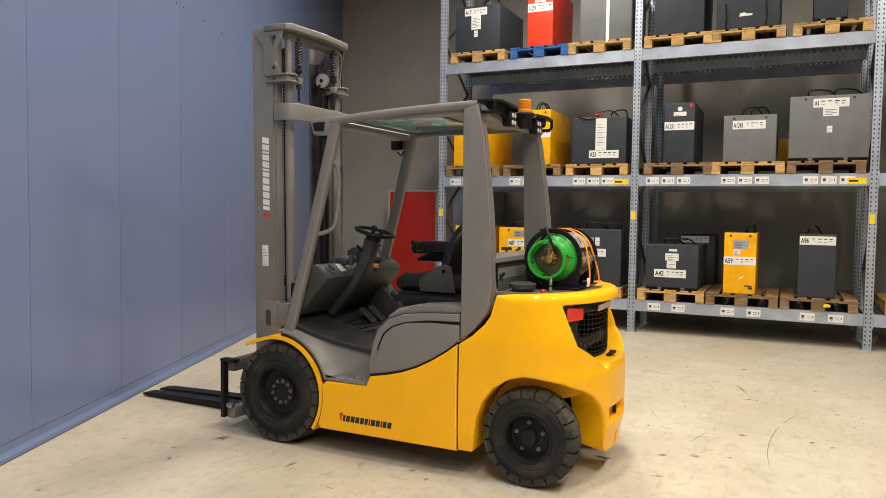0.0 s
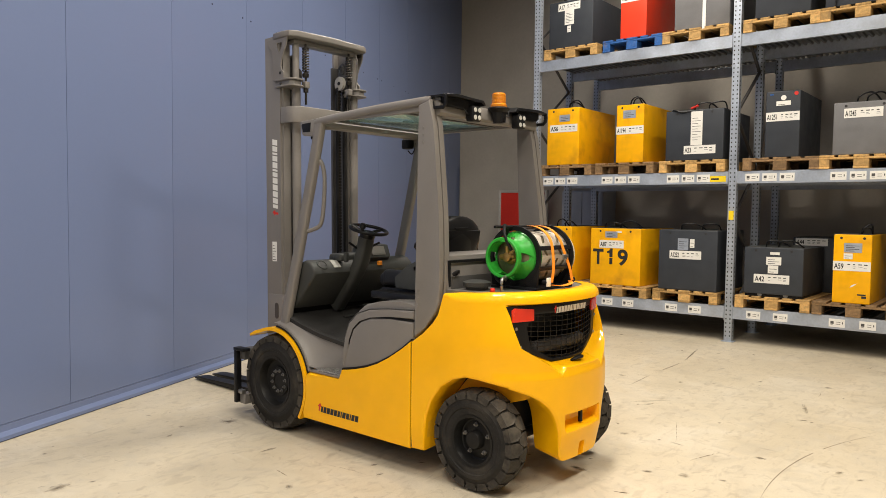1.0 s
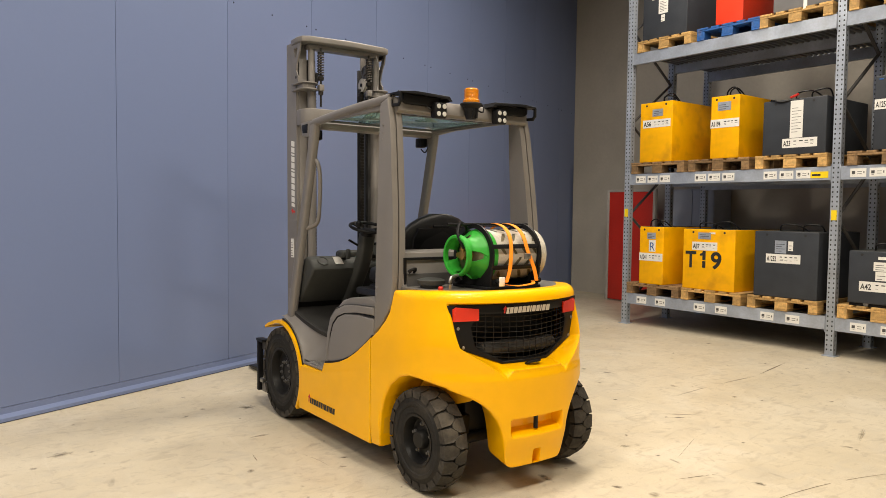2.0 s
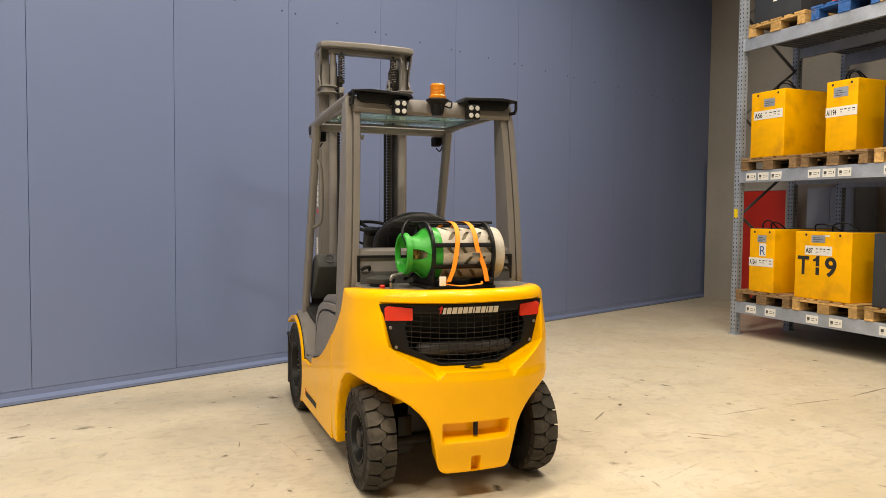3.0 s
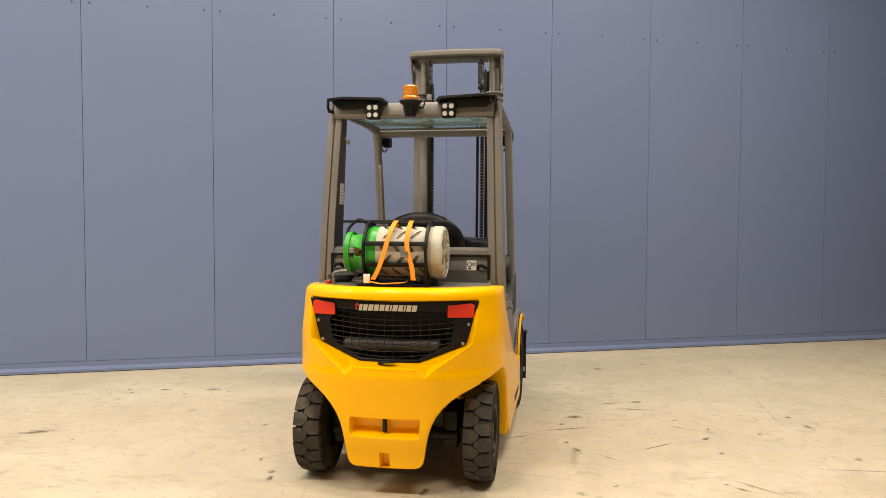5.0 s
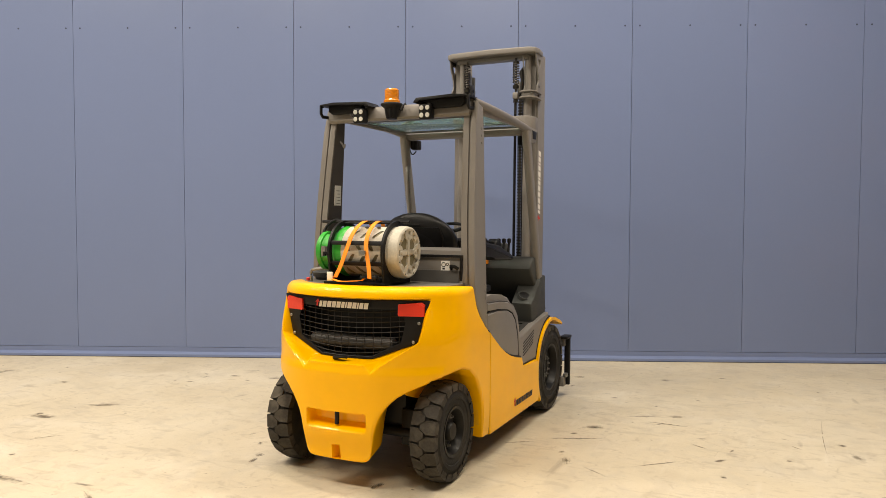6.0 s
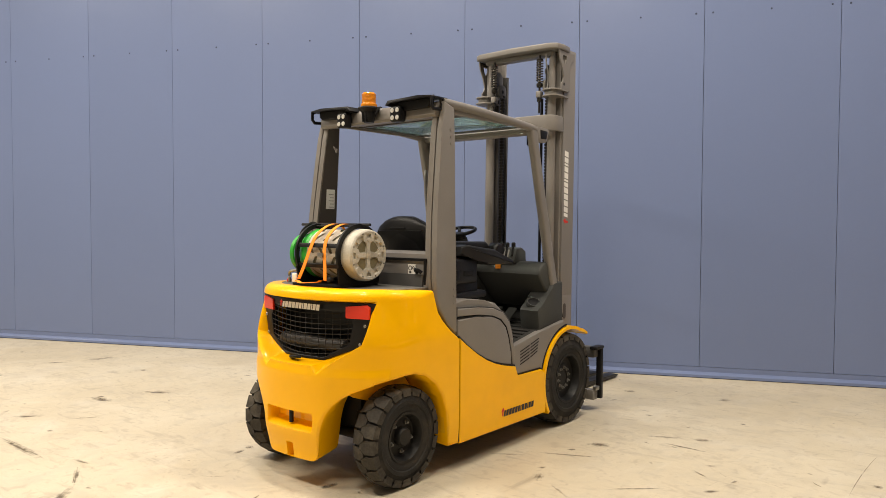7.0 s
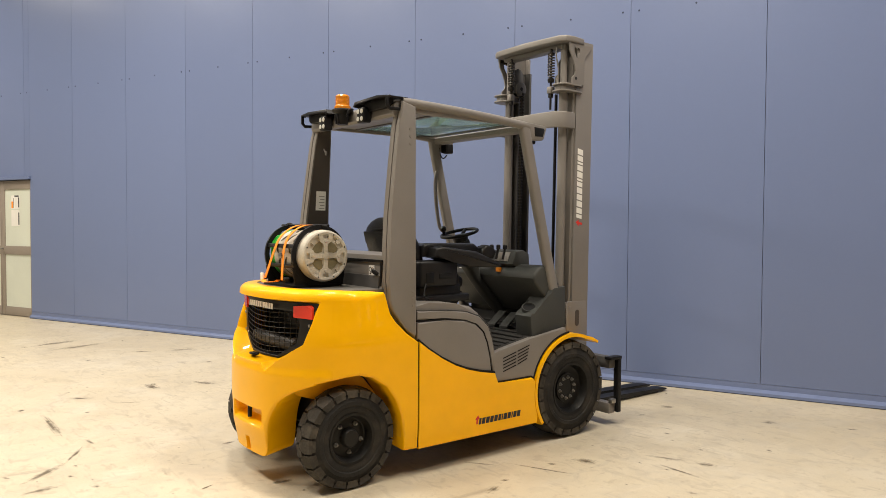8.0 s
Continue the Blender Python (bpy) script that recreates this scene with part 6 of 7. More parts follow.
for b in range(3):
    x0, x1 = POSTS[b] + 0.044, POSTS[b + 1] - 0.044
    for li, z in enumerate(LEVELS):
        f = rack_beam(x0, x1, z, RACK_Y - 0.002, True, "galvanised front shelf beam with white labels" if li < 2 else "galvanised front shelf beam")
        if li < 2 and b < 2:
            for k in range(3):
                for j in range(3 if li == 1 else 2):
                    small_label(f, (0.10 + 0.88 * k + 0.185 * j) if li == 1 else (0.16 + 0.86 * k + 0.29 * j), -0.118)
            if li == 1:
                bm = B()
                box(bm, (x1 - x0 - 0.215, -0.003, -0.118), (x1 - x0 - 0.03, -0.001, -0.050))
                t = part("yellow_tag", bm, YTAG, f, "yellow load tag")
                bm = B()
                box(bm, (x1 - x0 - 0.20, -0.004, -0.095), (x1 - x0 - 0.11, -0.0029, -0.075))
                part("print", bm, INK, t)
        rack_beam(x0, x1, z, RACK_Y + 0.90, False, "galvanised rear shelf beam")
        rack_beam(x0, x1, z - 0.02, RACK_Y + 1.70, False, "galvanised rear shelf beam")
        # folded deck sheet: trapezoid ribs along the depth
        bm = B()
        n = 36
        pts = []
        for i in range(n):
            w = (x1 - x0) / n
            u = x0 + i * w
            pts += [(u, z - 0.005), (u + w * 0.46, z - 0.005), (u + w * 0.56, z - 0.030), (u + w * 0.90, z - 0.030)]
        pts.append((x1, z - 0.005))
        for ya, yb in ((RACK_Y + 0.032, RACK_Y + 0.898), (RACK_Y + 0.955, RACK_Y + 1.69)):
            lo = [bm.verts.new((u, ya, v)) for u, v in pts]
            hi = [bm.verts.new((u, yb, v)) for u, v in pts]
            lo2 = [bm.verts.new((u, ya, v + 0.003)) for u, v in pts]
            hi2 = [bm.verts.new((u, yb, v + 0.003)) for u, v in pts]
            for i in range(len(pts) - 1):
                bm.faces.new((lo[i], lo[i + 1], hi[i + 1], hi[i]))
                bm.faces.new((lo2[i], lo2[i + 1], hi2[i + 1], hi2[i]))
                bm.faces.new((lo[i], lo[i + 1], lo2[i + 1], lo2[i]))
        bm.transform(RACK_M)
        tagged(part("shelf_deck", bm, DECK, smooth=False), "ribbed steel shelf deck between the beams", "shelf deck", "shelf decks")


# ---- pallets ----
def pallet(material, label):
    """Local frame: front edge at y = 0, middle at x = 0, foot at z = 0; 0.8 wide, 1.2 deep."""
    ob = thing("pallet", (0, -30, 0), label, "pallet", "pallets on the shelves")
    rnd = random.Random(3)
    for x, w in ((-0.3275, 0.145), (-0.165, 0.10), (0.0, 0.145), (0.165, 0.10), (0.3275, 0.145)):
        bm = B()
        j = rnd.uniform(-0.004, 0.004)
        box(bm, (x - w / 2, 0.0 + j, 0.122), (x + w / 2, 1.2 + j, 0.144), 0.003, 1)
        part("deck_board", bm, material, ob, smooth=False)
    for y in (0.0, 0.5275, 1.055):
        bm = B()
        box(bm, (-0.4, y + 0.002, 0.100), (0.4, y + 0.145, 0.122), 0.003, 1)
        part("cross_board", bm, material, ob, smooth=False)
        for x, w in ((-0.35, 0.10), (0.0, 0.145), (0.35, 0.10)):
            bm = B()
            box(bm, (x - w / 2, y + 0.003, 0.022), (x + w / 2, y + 0.145, 0.100), 0.004, 1)
            part("block", bm, material, ob, smooth=False)
    for x, w in ((-0.35, 0.10), (0.0, 0.145), (0.35, 0.10)):
        bm = B()
        box(bm, (x - w / 2, 0.0, 0.0), (x + w / 2, 1.2, 0.022), 0.003, 1)
        part("runner", bm, material, ob, smooth=False)
    return ob


PAL_NEW = pallet(WOOD, "pale wooden euro pallet on a shelf beam")
PAL_OLD = pallet(WOOD_OLD, "weathered brown wooden euro pallet on a shelf beam")
PAL_BLUE = pallet(WOOD_BLUE, "blue painted wooden pallet on a shelf beam")


def put_pallet(src, x, level, y=9.575, turn=0.0):
    p = RACK_M @ Vector((x, y, LEVELS[level] + 0.001))
    return copy_thing(src, pose(p.x, p.y, p.z, 0, 0, turn + RACK_TURN))


for x, src in ((-4.04, PAL_NEW), (-3.16, PAL_BLUE), (-2.36, PAL_NEW), (-1.40, PAL_NEW), (-0.60, PAL_NEW), (0.27, PAL_NEW)):
    put_pallet(src, x, 2)
for x, src in ((-4.09, PAL_OLD), (-3.23, PAL_OLD), (-2.36, PAL_NEW), (-1.36, PAL_OLD), (-0.56, PAL_NEW), (0.26, PAL_OLD)):
    put_pallet(src, x, 1)
for x, src in ((-4.12, PAL_OLD), (-3.28, PAL_NEW), (-2.40, PAL_NEW), (-1.40, PAL_NEW), (-0.58, PAL_OLD), (0.24, PAL_OLD), (1.30, PAL_NEW)):
    put_pallet(src, x, 0)
for p in (PAL_NEW, PAL_OLD, PAL_BLUE):
    for o in (*p.children_recursive, p):
        bpy.data.objects.remove(o)
TOPZ = [z + 0.145 for z in LEVELS]


# ---- batteries ----
def label_plate(parent, x, z, w, h, code, y=-0.001, k=0.34):
    bm = B()
    box(bm, (x, y - 0.0015, z), (x + w, y, z + h), 0.0)
    p = part("label_plate", bm, WHITE, parent, "white inventory label")
    words("code", code, h * 0.58, INK, p, facing((x + w * 0.03, y - 0.0022, z + h * 0.20), (1, 0, 0), (0, 0, 1)), w * k * 0.80, 0.028)
    bm = B()
    rnd = random.Random(len(code) * 31 + int(w * 1000))
    for i in range(4):
        for j, (f, hh) in enumerate(((0.64, 0.10), (0.44, 0.035), (0.30, 0.035))):
            if j and rnd.random() < 0.35:
                continue
            xx = x + w * (k + 0.07 + (0.90 - k) / 4 * i)
            zz = z + h * f
            box(bm, (xx, y - 0.0022, zz), (xx + w * (0.9 - k) / 4 * rnd.uniform(0.40, 0.75), y - 0.0014, zz + h * hh))
    tagged(part("print", bm, INK, p, smooth=False), kind="stuff")


def plain_sticker(parent, x, z, w, h, y=-0.001, lines=3, material=None):
    bm = B()
    box(bm, (x, y - 0.0012, z), (x + w, y, z + h))
    p = part("sticker", bm, material or WHITE, parent, "small white sticker")
    if lines:
        bm = B()
        for i in range(lines):
            zz = z + h * (0.15 + 0.72 * i / lines)
            box(bm, (x + w * 0.12, y - 0.0018, zz), (x + w * (0.85 if i % 2 else 0.6), y - 0.0011, zz + 0.005))
        tagged(part("print", bm, INK, p, smooth=False), kind="stuff")


def battery(x0, x1, z, h, depth, material, label, y=9.60, holes=True, cables=True, lid=True, base=False):
    """A battery trough; local frame: left front lower corner at the origin."""
    ob = rack_thing("battery", (x0, y, z), label, "battery", "batteries on the pallets")
    w = x1 - x0
    bm = B()
    lift = 0.03 if base else 0.0
    box(bm, (0, 0, lift), (w, depth, h), 0.010, 3)
    part("trough", bm, material, ob)
    bm = B()
    box(bm, (0.02, 0.02, h - 0.012), (w - 0.02, depth - 0.02, h + 0.004), 0.004)
    part("cell_cover", bm, CHAR, ob, "black cell cover")
    if base:
        for x in (w * 0.28, w * 0.72):
            bm = B()
            disc(bm, (x, 0.004, 0.028), 0.026, 0.05, "y", 16, 0.004)
            part("roller", bm, NUT, ob, "dull steel roller")
        bm = B()
        box(bm, (0.01, 0.02, 0.0), (w - 0.01, depth, 0.034), 0.003)
        part("base_frame", bm, BLACK, ob)
    if holes:
        for x in (w * 0.2, w * 0.8):
            bm = B()
            disc(bm, (x, -0.001, h - 0.038), 0.014, 0.004, "y", 14)
            part("lifting_hole", bm, INK, ob)
    if cables:
        bm = B()
        rnd = random.Random(int((x0 + z) * 100))
        for k in range(2):
            a = w * rnd.uniform(0.2, 0.7)
            tube(bm, curve_points([(a, 0.12, h), (a + 0.03, 0.10, h + 0.07), (a + w * 0.25, 0.13, h + rnd.uniform(0.06, 0.11)), (min(w - 0.03, a + w * 0.4), 0.2, h)]), 0.009, 6)
        part("cable", bm, BLACK, ob, "black battery cable")
    return ob


Z1, Z2, Z3 = TOPZ
# top shelf
o = battery(-4.38, -3.72, Z3, 0.62, 0.95, B_DARK, "slate blue battery trough with white labels on a pallet")
label_plate(o, 0.14, 0.49, 0.33, 0.10, "A17")
plain_sticker(o, 0.24, 0.30, 0.14, 0.19, lines=7)
plain_sticker(o, 0.28, 0.20, 0.055, 0.085, lines=2)
o = battery(-3.33, -2.98, Z3, 0.78, 0.95, B_RED, "tall red battery trough on a blue pallet")
label_plate(o, 0.005, 0.45, 0.34, 0.11, "A1259", k=0.36)
plain_sticker(o, 0.10, 0.57, 0.15, 0.14, lines=5)
o = battery(-2.62, -1.96, Z3, 0.76, 0.95, B_GREY, "grey battery trough held by a white strap", holes=False)
bm = B()
box(bm, (0.34, -0.006, -0.02), (0.38, -0.001, 0.78))
part("white_strap", bm, WHITE, o, "white tension strap")
o = battery(-1.68, -1.10, Z3, 0.74, 0.95, B_DARK, "dark grey battery trough on a pallet", holes=False)
o = battery(-0.96, -0.27, Z3, 0.72, 0.95, B_DARK, "slate battery trough with a torn white sticker on a pallet")
bm = B()
prism(bm, [(0.25, 0.14), (0.39, 0.145), (0.40, 0.165), (0.33, 0.17), (0.31, 0.185), (0.26, 0.18)], -0.002, -0.001)
part("torn_sticker", bm, WHITE, o, "torn white sticker")
for x in (0.10, 0.54):
    bm = B()
    tube(bm, curve_points([(x, -0.008, 0.30), (x + 0.01, -0.012, 0.12), (x - 0.005, -0.010, -0.05)]), 0.008, 6)
    part("cable", bm, BLACK, o)
o = battery(0.08, 0.42, Z3, 0.70, 0.95, B_DARK, "narrow dark battery trough on a black base", base=True)
# middle shelf
o = battery(-4.38, -3.89, Z2, 0.76, 1.05, B_YELLOW, "yellow battery trough with rust marks on a pallet")
label_plate(o, 0.045, 0.44, 0.42, 0.10, "A56")
plain_sticker(o, 0.19, 0.58, 0.16, 0.09, lines=3, material=GALV)
o = battery(-3.35, -2.98, Z2, 0.73, 1.05, B_YELLOW, "narrow yellow battery trough on a pallet")
label_plate(o, 0.0, 0.36, 0.37, 0.10, "A1194", k=0.40)
plain_sticker(o, 0.09, 0.56, 0.17, 0.10, lines=3, material=GALV)
o = battery(-2.69, -1.99, Z2, 0.60, 0.95, B_DARK, "slate battery trough with a tall white sticker on a pallet")
label_plate(o, 0.23, 0.075, 0.38, 0.10, "A23", k=0.26)
plain_sticker(o, 0.31, 0.18, 0.14, 0.40, lines=9)
bm = B()
tube(bm, curve_points([(0.40, 0.02, 0.60), (0.28, 0.0, 0.585), (0.20, -0.01, 0.58), (0.10, 0.0, 0.61), (0.06, 0.04, 0.60)]), 0.010, 6)
part("cable", bm, BLACK, o)
bm = B()
tube(bm, [(0.30, 0.02, 0.62), (0.39, 0.0, 0.645)], 0.014, 8)
part("red_plug", bm, INK_RED, o, "red cable plug")
o = battery(-1.53, -1.17, Z2, 0.73, 0.95, B_DARK, "narrow slate battery trough with a round gauge", cables=False, holes=False)
label_plate(o, 0.005, 0.40, 0.35, 0.10, "A1251", k=0.38)
plain_sticker(o, 0.11, 0.57, 0.15, 0.05, lines=1)
bm = B()
disc(bm, (0.185, -0.004, 0.655), 0.028, 0.004, "y", 20)
g = part("gauge", bm, WHITE, o, "round white gauge")
bm = B()
box(bm, (0.04, -0.002, 0.690), (0.08, 0.0, 0.703))
part("blue_mark", bm, WOOD_BLUE, o)
bm = B()
disc(bm, (0.315, -0.003, 0.695), 0.022, 0.003, "y", 14)
part("red_mark", bm, INK_RED, o)
o = battery(-0.84, -0.26, Z2, 0.55, 0.95, B_GREY, "grey battery trough with rounded upper corners on a pallet")
label_plate(o, 0.10, 0.385, 0.36, 0.10, "A1245", k=0.36)
o = battery(-0.24, -0.12, Z2, 0.32, 0.3, B_YELLOW, "yellow battery trough behind a grey one", y=10.25, cables=False, holes=False)
o = battery(-0.13, 0.68, Z2 + 0.001, 0.735, 0.95, B_GREY, "large grey battery trough on steel rollers", base=True)
label_plate(o, 0.24, 0.60, 0.36, 0.10, "A1", k=0.15)
plain_sticker(o, 0.34, 0.50, 0.16, 0.10, lines=4)
plain_sticker(o, 0.385, 0.315, 0.055, 0.075, lines=2)
# lower shelf
o = battery(-4.34, -3.97, Z1, 0.74, 1.05, B_YELLOW, "narrow yellow battery trough with a letter mark")
label_plate(o, 0.0, 0.30, 0.36, 0.10, "A1241", k=0.36)
plain_sticker(o, 0.12, 0.585, 0.13, 0.08, lines=3, material=GALV)
plain_sticker(o, 0.15, 0.42, 0.10, 0.15, lines=0)
words("letter_mark", "R", 0.11, WOOD_BLUE, o, facing((0.165, -0.003, 0.435), (1, 0, 0), (0, 0, 1)), 0.075)
o = battery(-3.68, -2.98, Z1, 0.73, 1.05, B_YELLOW, "broad yellow battery trough with large black stencil letters")
for ch, x, w in (("T", 0.04, 0.15), ("9", 0.39, 0.14)):
    words("stencil", ch, 0.20, INK, o, facing((x, -0.003, 0.265), (1, 0, 0), (0, 0, 1)), w, 0.035)
bm = B()
prism(bm, [(0.275, 0.265), (0.318, 0.265), (0.318, 0.345), (0.275, 0.345)], -0.003, -0.001)
prism(bm, [(0.275, 0.358), (0.318, 0.358), (0.318, 0.470), (0.285, 0.470), (0.272, 0.445), (0.240, 0.432), (0.240, 0.408), (0.275, 0.412)], -0.003, -0.001)
part("stencil", bm, INK, o, smooth=False)
label_plate(o, 0.13, 0.475, 0.34, 0.10, "A87")
plain_sticker(o, 0.21, 0.61, 0.17, 0.08, lines=3, material=GALV)
plain_sticker(o, 0.36, 0.675, 0.08, 0.02, lines=0)
o = battery(-2.74, -2.02, Z1 + 0.001, 0.73, 0.95, B_DARK, "slate battery trough with white stickers on a pallet")
label_plate(o, 0.14, 0.38, 0.39, 0.10, "A1232", k=0.34)
plain_sticker(o, 0.24, 0.49, 0.13, 0.14, lines=4, material=GALV)
plain_sticker(o, 0.39, 0.52, 0.055, 0.105, lines=2)
o = battery(-1.71, -1.08, Z1, 0.56, 0.95, B_DARK, "low slate battery trough on steel rollers", base=True)
label_plate(o, 0.11, 0.155, 0.38, 0.10, "A42")
plain_sticker(o, 0.24, 0.365, 0.16, 0.09, lines=3)
plain_sticker(o, 0.26, 0.27, 0.11, 0.09, lines=2)
plain_sticker(o, 0.28, 0.48, 0.10, 0.03, lines=0)
o = battery(-0.79, -0.43, Z1, 0.73, 0.95, B_YELLOW, "tall yellow battery trough with chipped paint on a pallet")
label_plate(o, 0.0, 0.345, 0.355, 0.10, "A59", k=0.32)
plain_sticker(o, 0.10, 0.54, 0.17, 0.10, lines=4, material=GALV)
plain_sticker(o, 0.10, 0.47, 0.085, 0.06, lines=2)
bm = B()
prism(bm, [(0.17, 0.170), (0.20, 0.185), (0.235, 0.215), (0.205, 0.205), (0.18, 0.190)], -0.002, -0.001)
part("bare_chip", bm, WHITE, o)
bm = B()
box(bm, (0.24, -0.002, 0.09), (0.32, -0.001, 0.105))
box(bm, (0.28, -0.002, 0.06), (0.325, -0.001, 0.085))
part("scrape", bm, INK, o)
o = battery(0.015, 0.405, Z1, 0.73, 0.95, B_DARK, "tall dark battery trough with a white label on a pallet", holes=False)
label_plate(o, 0.01, 0.61, 0.37, 0.10, "A96", k=0.28)
o = battery(-1.45, -0.98, Z1, 0.66, 0.6, B_DARK, "dark battery trough standing behind a low one", y=10.62, cables=False, holes=False)
label_plate(o, 0.03, 0.56, 0.36, 0.09, "A44", k=0.3)
bm = B()
prism(bm, [(0.0, 0.0), (0.07, 0.005), (0.075, 0.03), (0.03, 0.045), (0.0, 0.03)], -0.03, -0.0285)
n = tagged(part("paper_scrap", bm, YTAG), "small yellow paper scrap stuck on a pallet", "scrap")
n.location = (0.29, 9.645, LEVELS[0] + 0.05)

# things behind the racking
red = thing("red_panel", (-6.06, 11.44, 0.0), "dark red board in a pale frame standing by the wall", "panel")
bm = B()
box(bm, (-0.45, 0.0, 0.02), (0.45, 0.03, 1.82), 0.004)
part("board", bm, RED_DOOR, red)
bm = B()
for lo, hi in (((-0.50, -0.01, 0.0), (-0.452, 0.05, 1.86)), ((-0.45, -0.01, 1.822), (0.45, 0.05, 1.86)), ((0.452, -0.01, 0.0), (0.50, 0.05, 1.86))):
    box(bm, lo, hi, 0.004)
part("surround", bm, FRAME_GREY, red, "pale frame")
cab = thing("steel_cabinet", (-4.95, 11.55, 0.0), "blue-grey steel cabinet behind the racking", "cabinet")
bm = B()
box(bm, (-0.38, 0.0, 0.0), (0.38, 0.42, 1.85), 0.008)
part("body", bm, CABINET, cab)
for x in (-0.375, 0.004):
    bm = B()
    box(bm, (x, -0.016, 0.06), (x + 0.371, -0.002, 1.83), 0.004)
    part("door", bm, CABINET, cab)

# ---- floor marks, flat and thin ----
def stain_material():
    """A worn-in brown stain: streaky, and fading out towards its rim."""
    m = bpy.data.materials.new("brown_stain")
    m.use_nodes = True
    nt = m.node_tree
    b = nt.nodes["Principled BSDF"]
    b.inputs["Base Color"].default_value = (0.155, 0.118, 0.076, 1)
    b.inputs["Roughness"].default_value = 0.55
    uv = nt.nodes.new("ShaderNodeTexCoord")
    ball = nt.nodes.new("ShaderNodeTexGradient")
    ball.gradient_type = "SPHERICAL"
    wob = nt.nodes.new("ShaderNodeTexNoise")
    wob.inputs["Scale"].default_value = 26.0
    wob.inputs["Detail"].default_value = 7.0
    nt.links.new(uv.outputs["Object"], wob.inputs["Vector"])
    streak = nt.nodes.new("ShaderNodeTexNoise")
    streak.inputs["Scale"].default_value = 3.0
    streak.inputs["Detail"].default_value = 6.0
    stretch = nt.nodes.new("ShaderNodeMapping")
    stretch.inputs["Scale"].default_value = (0.5, 2.2, 1)
    geo = nt.nodes.new("ShaderNodeNewGeometry")
    shift = nt.nodes.new("ShaderNodeVectorMath")
    shift.operation = "SCALE"
    shift.inputs[0].default_value = (40, 70, 0)
    nt.links.new(geo.outputs["Random Per Island"], shift.inputs["Scale"])
    nt.links.new(uv.outputs["UV"], stretch.inputs["Vector"])
    nt.links.new(shift.outputs[0], stretch.inputs["Location"])
    nt.links.new(stretch.outputs[0], streak.inputs["Vector"])
    nt.links.new(uv.outputs["UV"], ball.inputs["Vector"])

    def calc(op, a, c):
        n = nt.nodes.new("ShaderNodeMath")
        n.operation = op
        for i, v in enumerate((a, c)):
            if isinstance(v, float):
                n.inputs[i].default_value = v
            else:
                nt.links.new(v, n.inputs[i])
        return n.outputs[0]

    grain = calc("ADD", calc("MULTIPLY", wob.outputs["Fac"], 1.1), calc("MULTIPLY", streak.outputs["Fac"], 1.5))
    body = calc("ADD", calc("SUBTRACT", grain, 1.62), calc("MULTIPLY", ball.outputs["Fac"], 1.0))
    cut = nt.nodes.new("ShaderNodeMapRange")
    cut.inputs["From Min"].default_value, cut.inputs["From Max"].default_value = 0.0, 0.65
    nt.links.new(body, cut.inputs["Value"])
    rim = calc("MINIMUM", calc("MULTIPLY", ball.outputs["Fac"], 4.0), 1.0)
    depth = calc("ADD", calc("MULTIPLY", geo.outputs["Random Per Island"], 0.42), 0.38)
    nt.links.new(calc("MULTIPLY", calc("MULTIPLY", cut.outputs[0], rim), depth), b.inputs["Alpha"])
    return m


rnd = random.Random(11)
stains = B()
stain_uv = stains.loops.layers.uv.new("UVMap")


def stain(x, y, length, width, turn):
    c, s = math.cos(radians(turn)), math.sin(radians(turn))
    l, w, z = length * 0.62, max(width, 0.02) * 0.75, 0.0012 + 0.00001 * len(stains.faces)
    ends = [(-1, -1), (1, -1), (1, 1), (-1, 1)]
    f = stains.faces.new([stains.verts.new((x + u * l * c - v * w * s, y + u * l * s + v * w * c, z)) for u, v in ends])
    for loop, e in zip(f.loops, ends):
        loop[stain_uv].uv = e


# stains before the fork end: place, length, width, direction
for row in [(-4.09, 4.96, 0.13, 0.081, 134), (-4.28, 5.68, 0.13, 0.07, 135), (-4.57, 6.12, 0.1, 0.034, 129), (-2.99, 5.71, 0.26, 0.037, 116), (-3.08, 5.93, 0.14, 0.071, 110), (-2.85, 5.91, 0.29, 0.037, 87), (-2.56, 5.45, 0.18, 0.08, 114), (-1.8, 5.47, 0.14, 0.055, 21), (-1.95, 5.4, 0.06, 0.036, 163), (-2.6, 6.14, 0.07, 0.043, 96), (-3.72, 4.99, 0.09, 0.036, 167), (-2.63, 4.88, 0.16, 0.035, 97), (-2.36, 5.37, 0.07, 0.034, 124), (-2.03, 5.11, 0.28, 0.022, 125), (-2.25, 5.4, 0.45, 0.026, 114)]:
    stain(*row)
# stains further off beside the forks: place, length, width, direction
for row in [(-2.6, 7.03, 0.18, 0.057, 29), (-2.83, 6.96, 0.07, 0.064, 88), (-2.19, 6.29, 0.11, 0.041, 136), (-1.9, 6.33, 0.04, 0.039, 123), (-1.69, 5.66, 0.22, 0.019, 56), (-1.98, 5.97, 0.35, 0.014, 132), (-2.36, 6.66, 0.04, 0.043, 53), (-2.42, 6.15, 0.15, 0.019, 55)]:
    stain(*row)
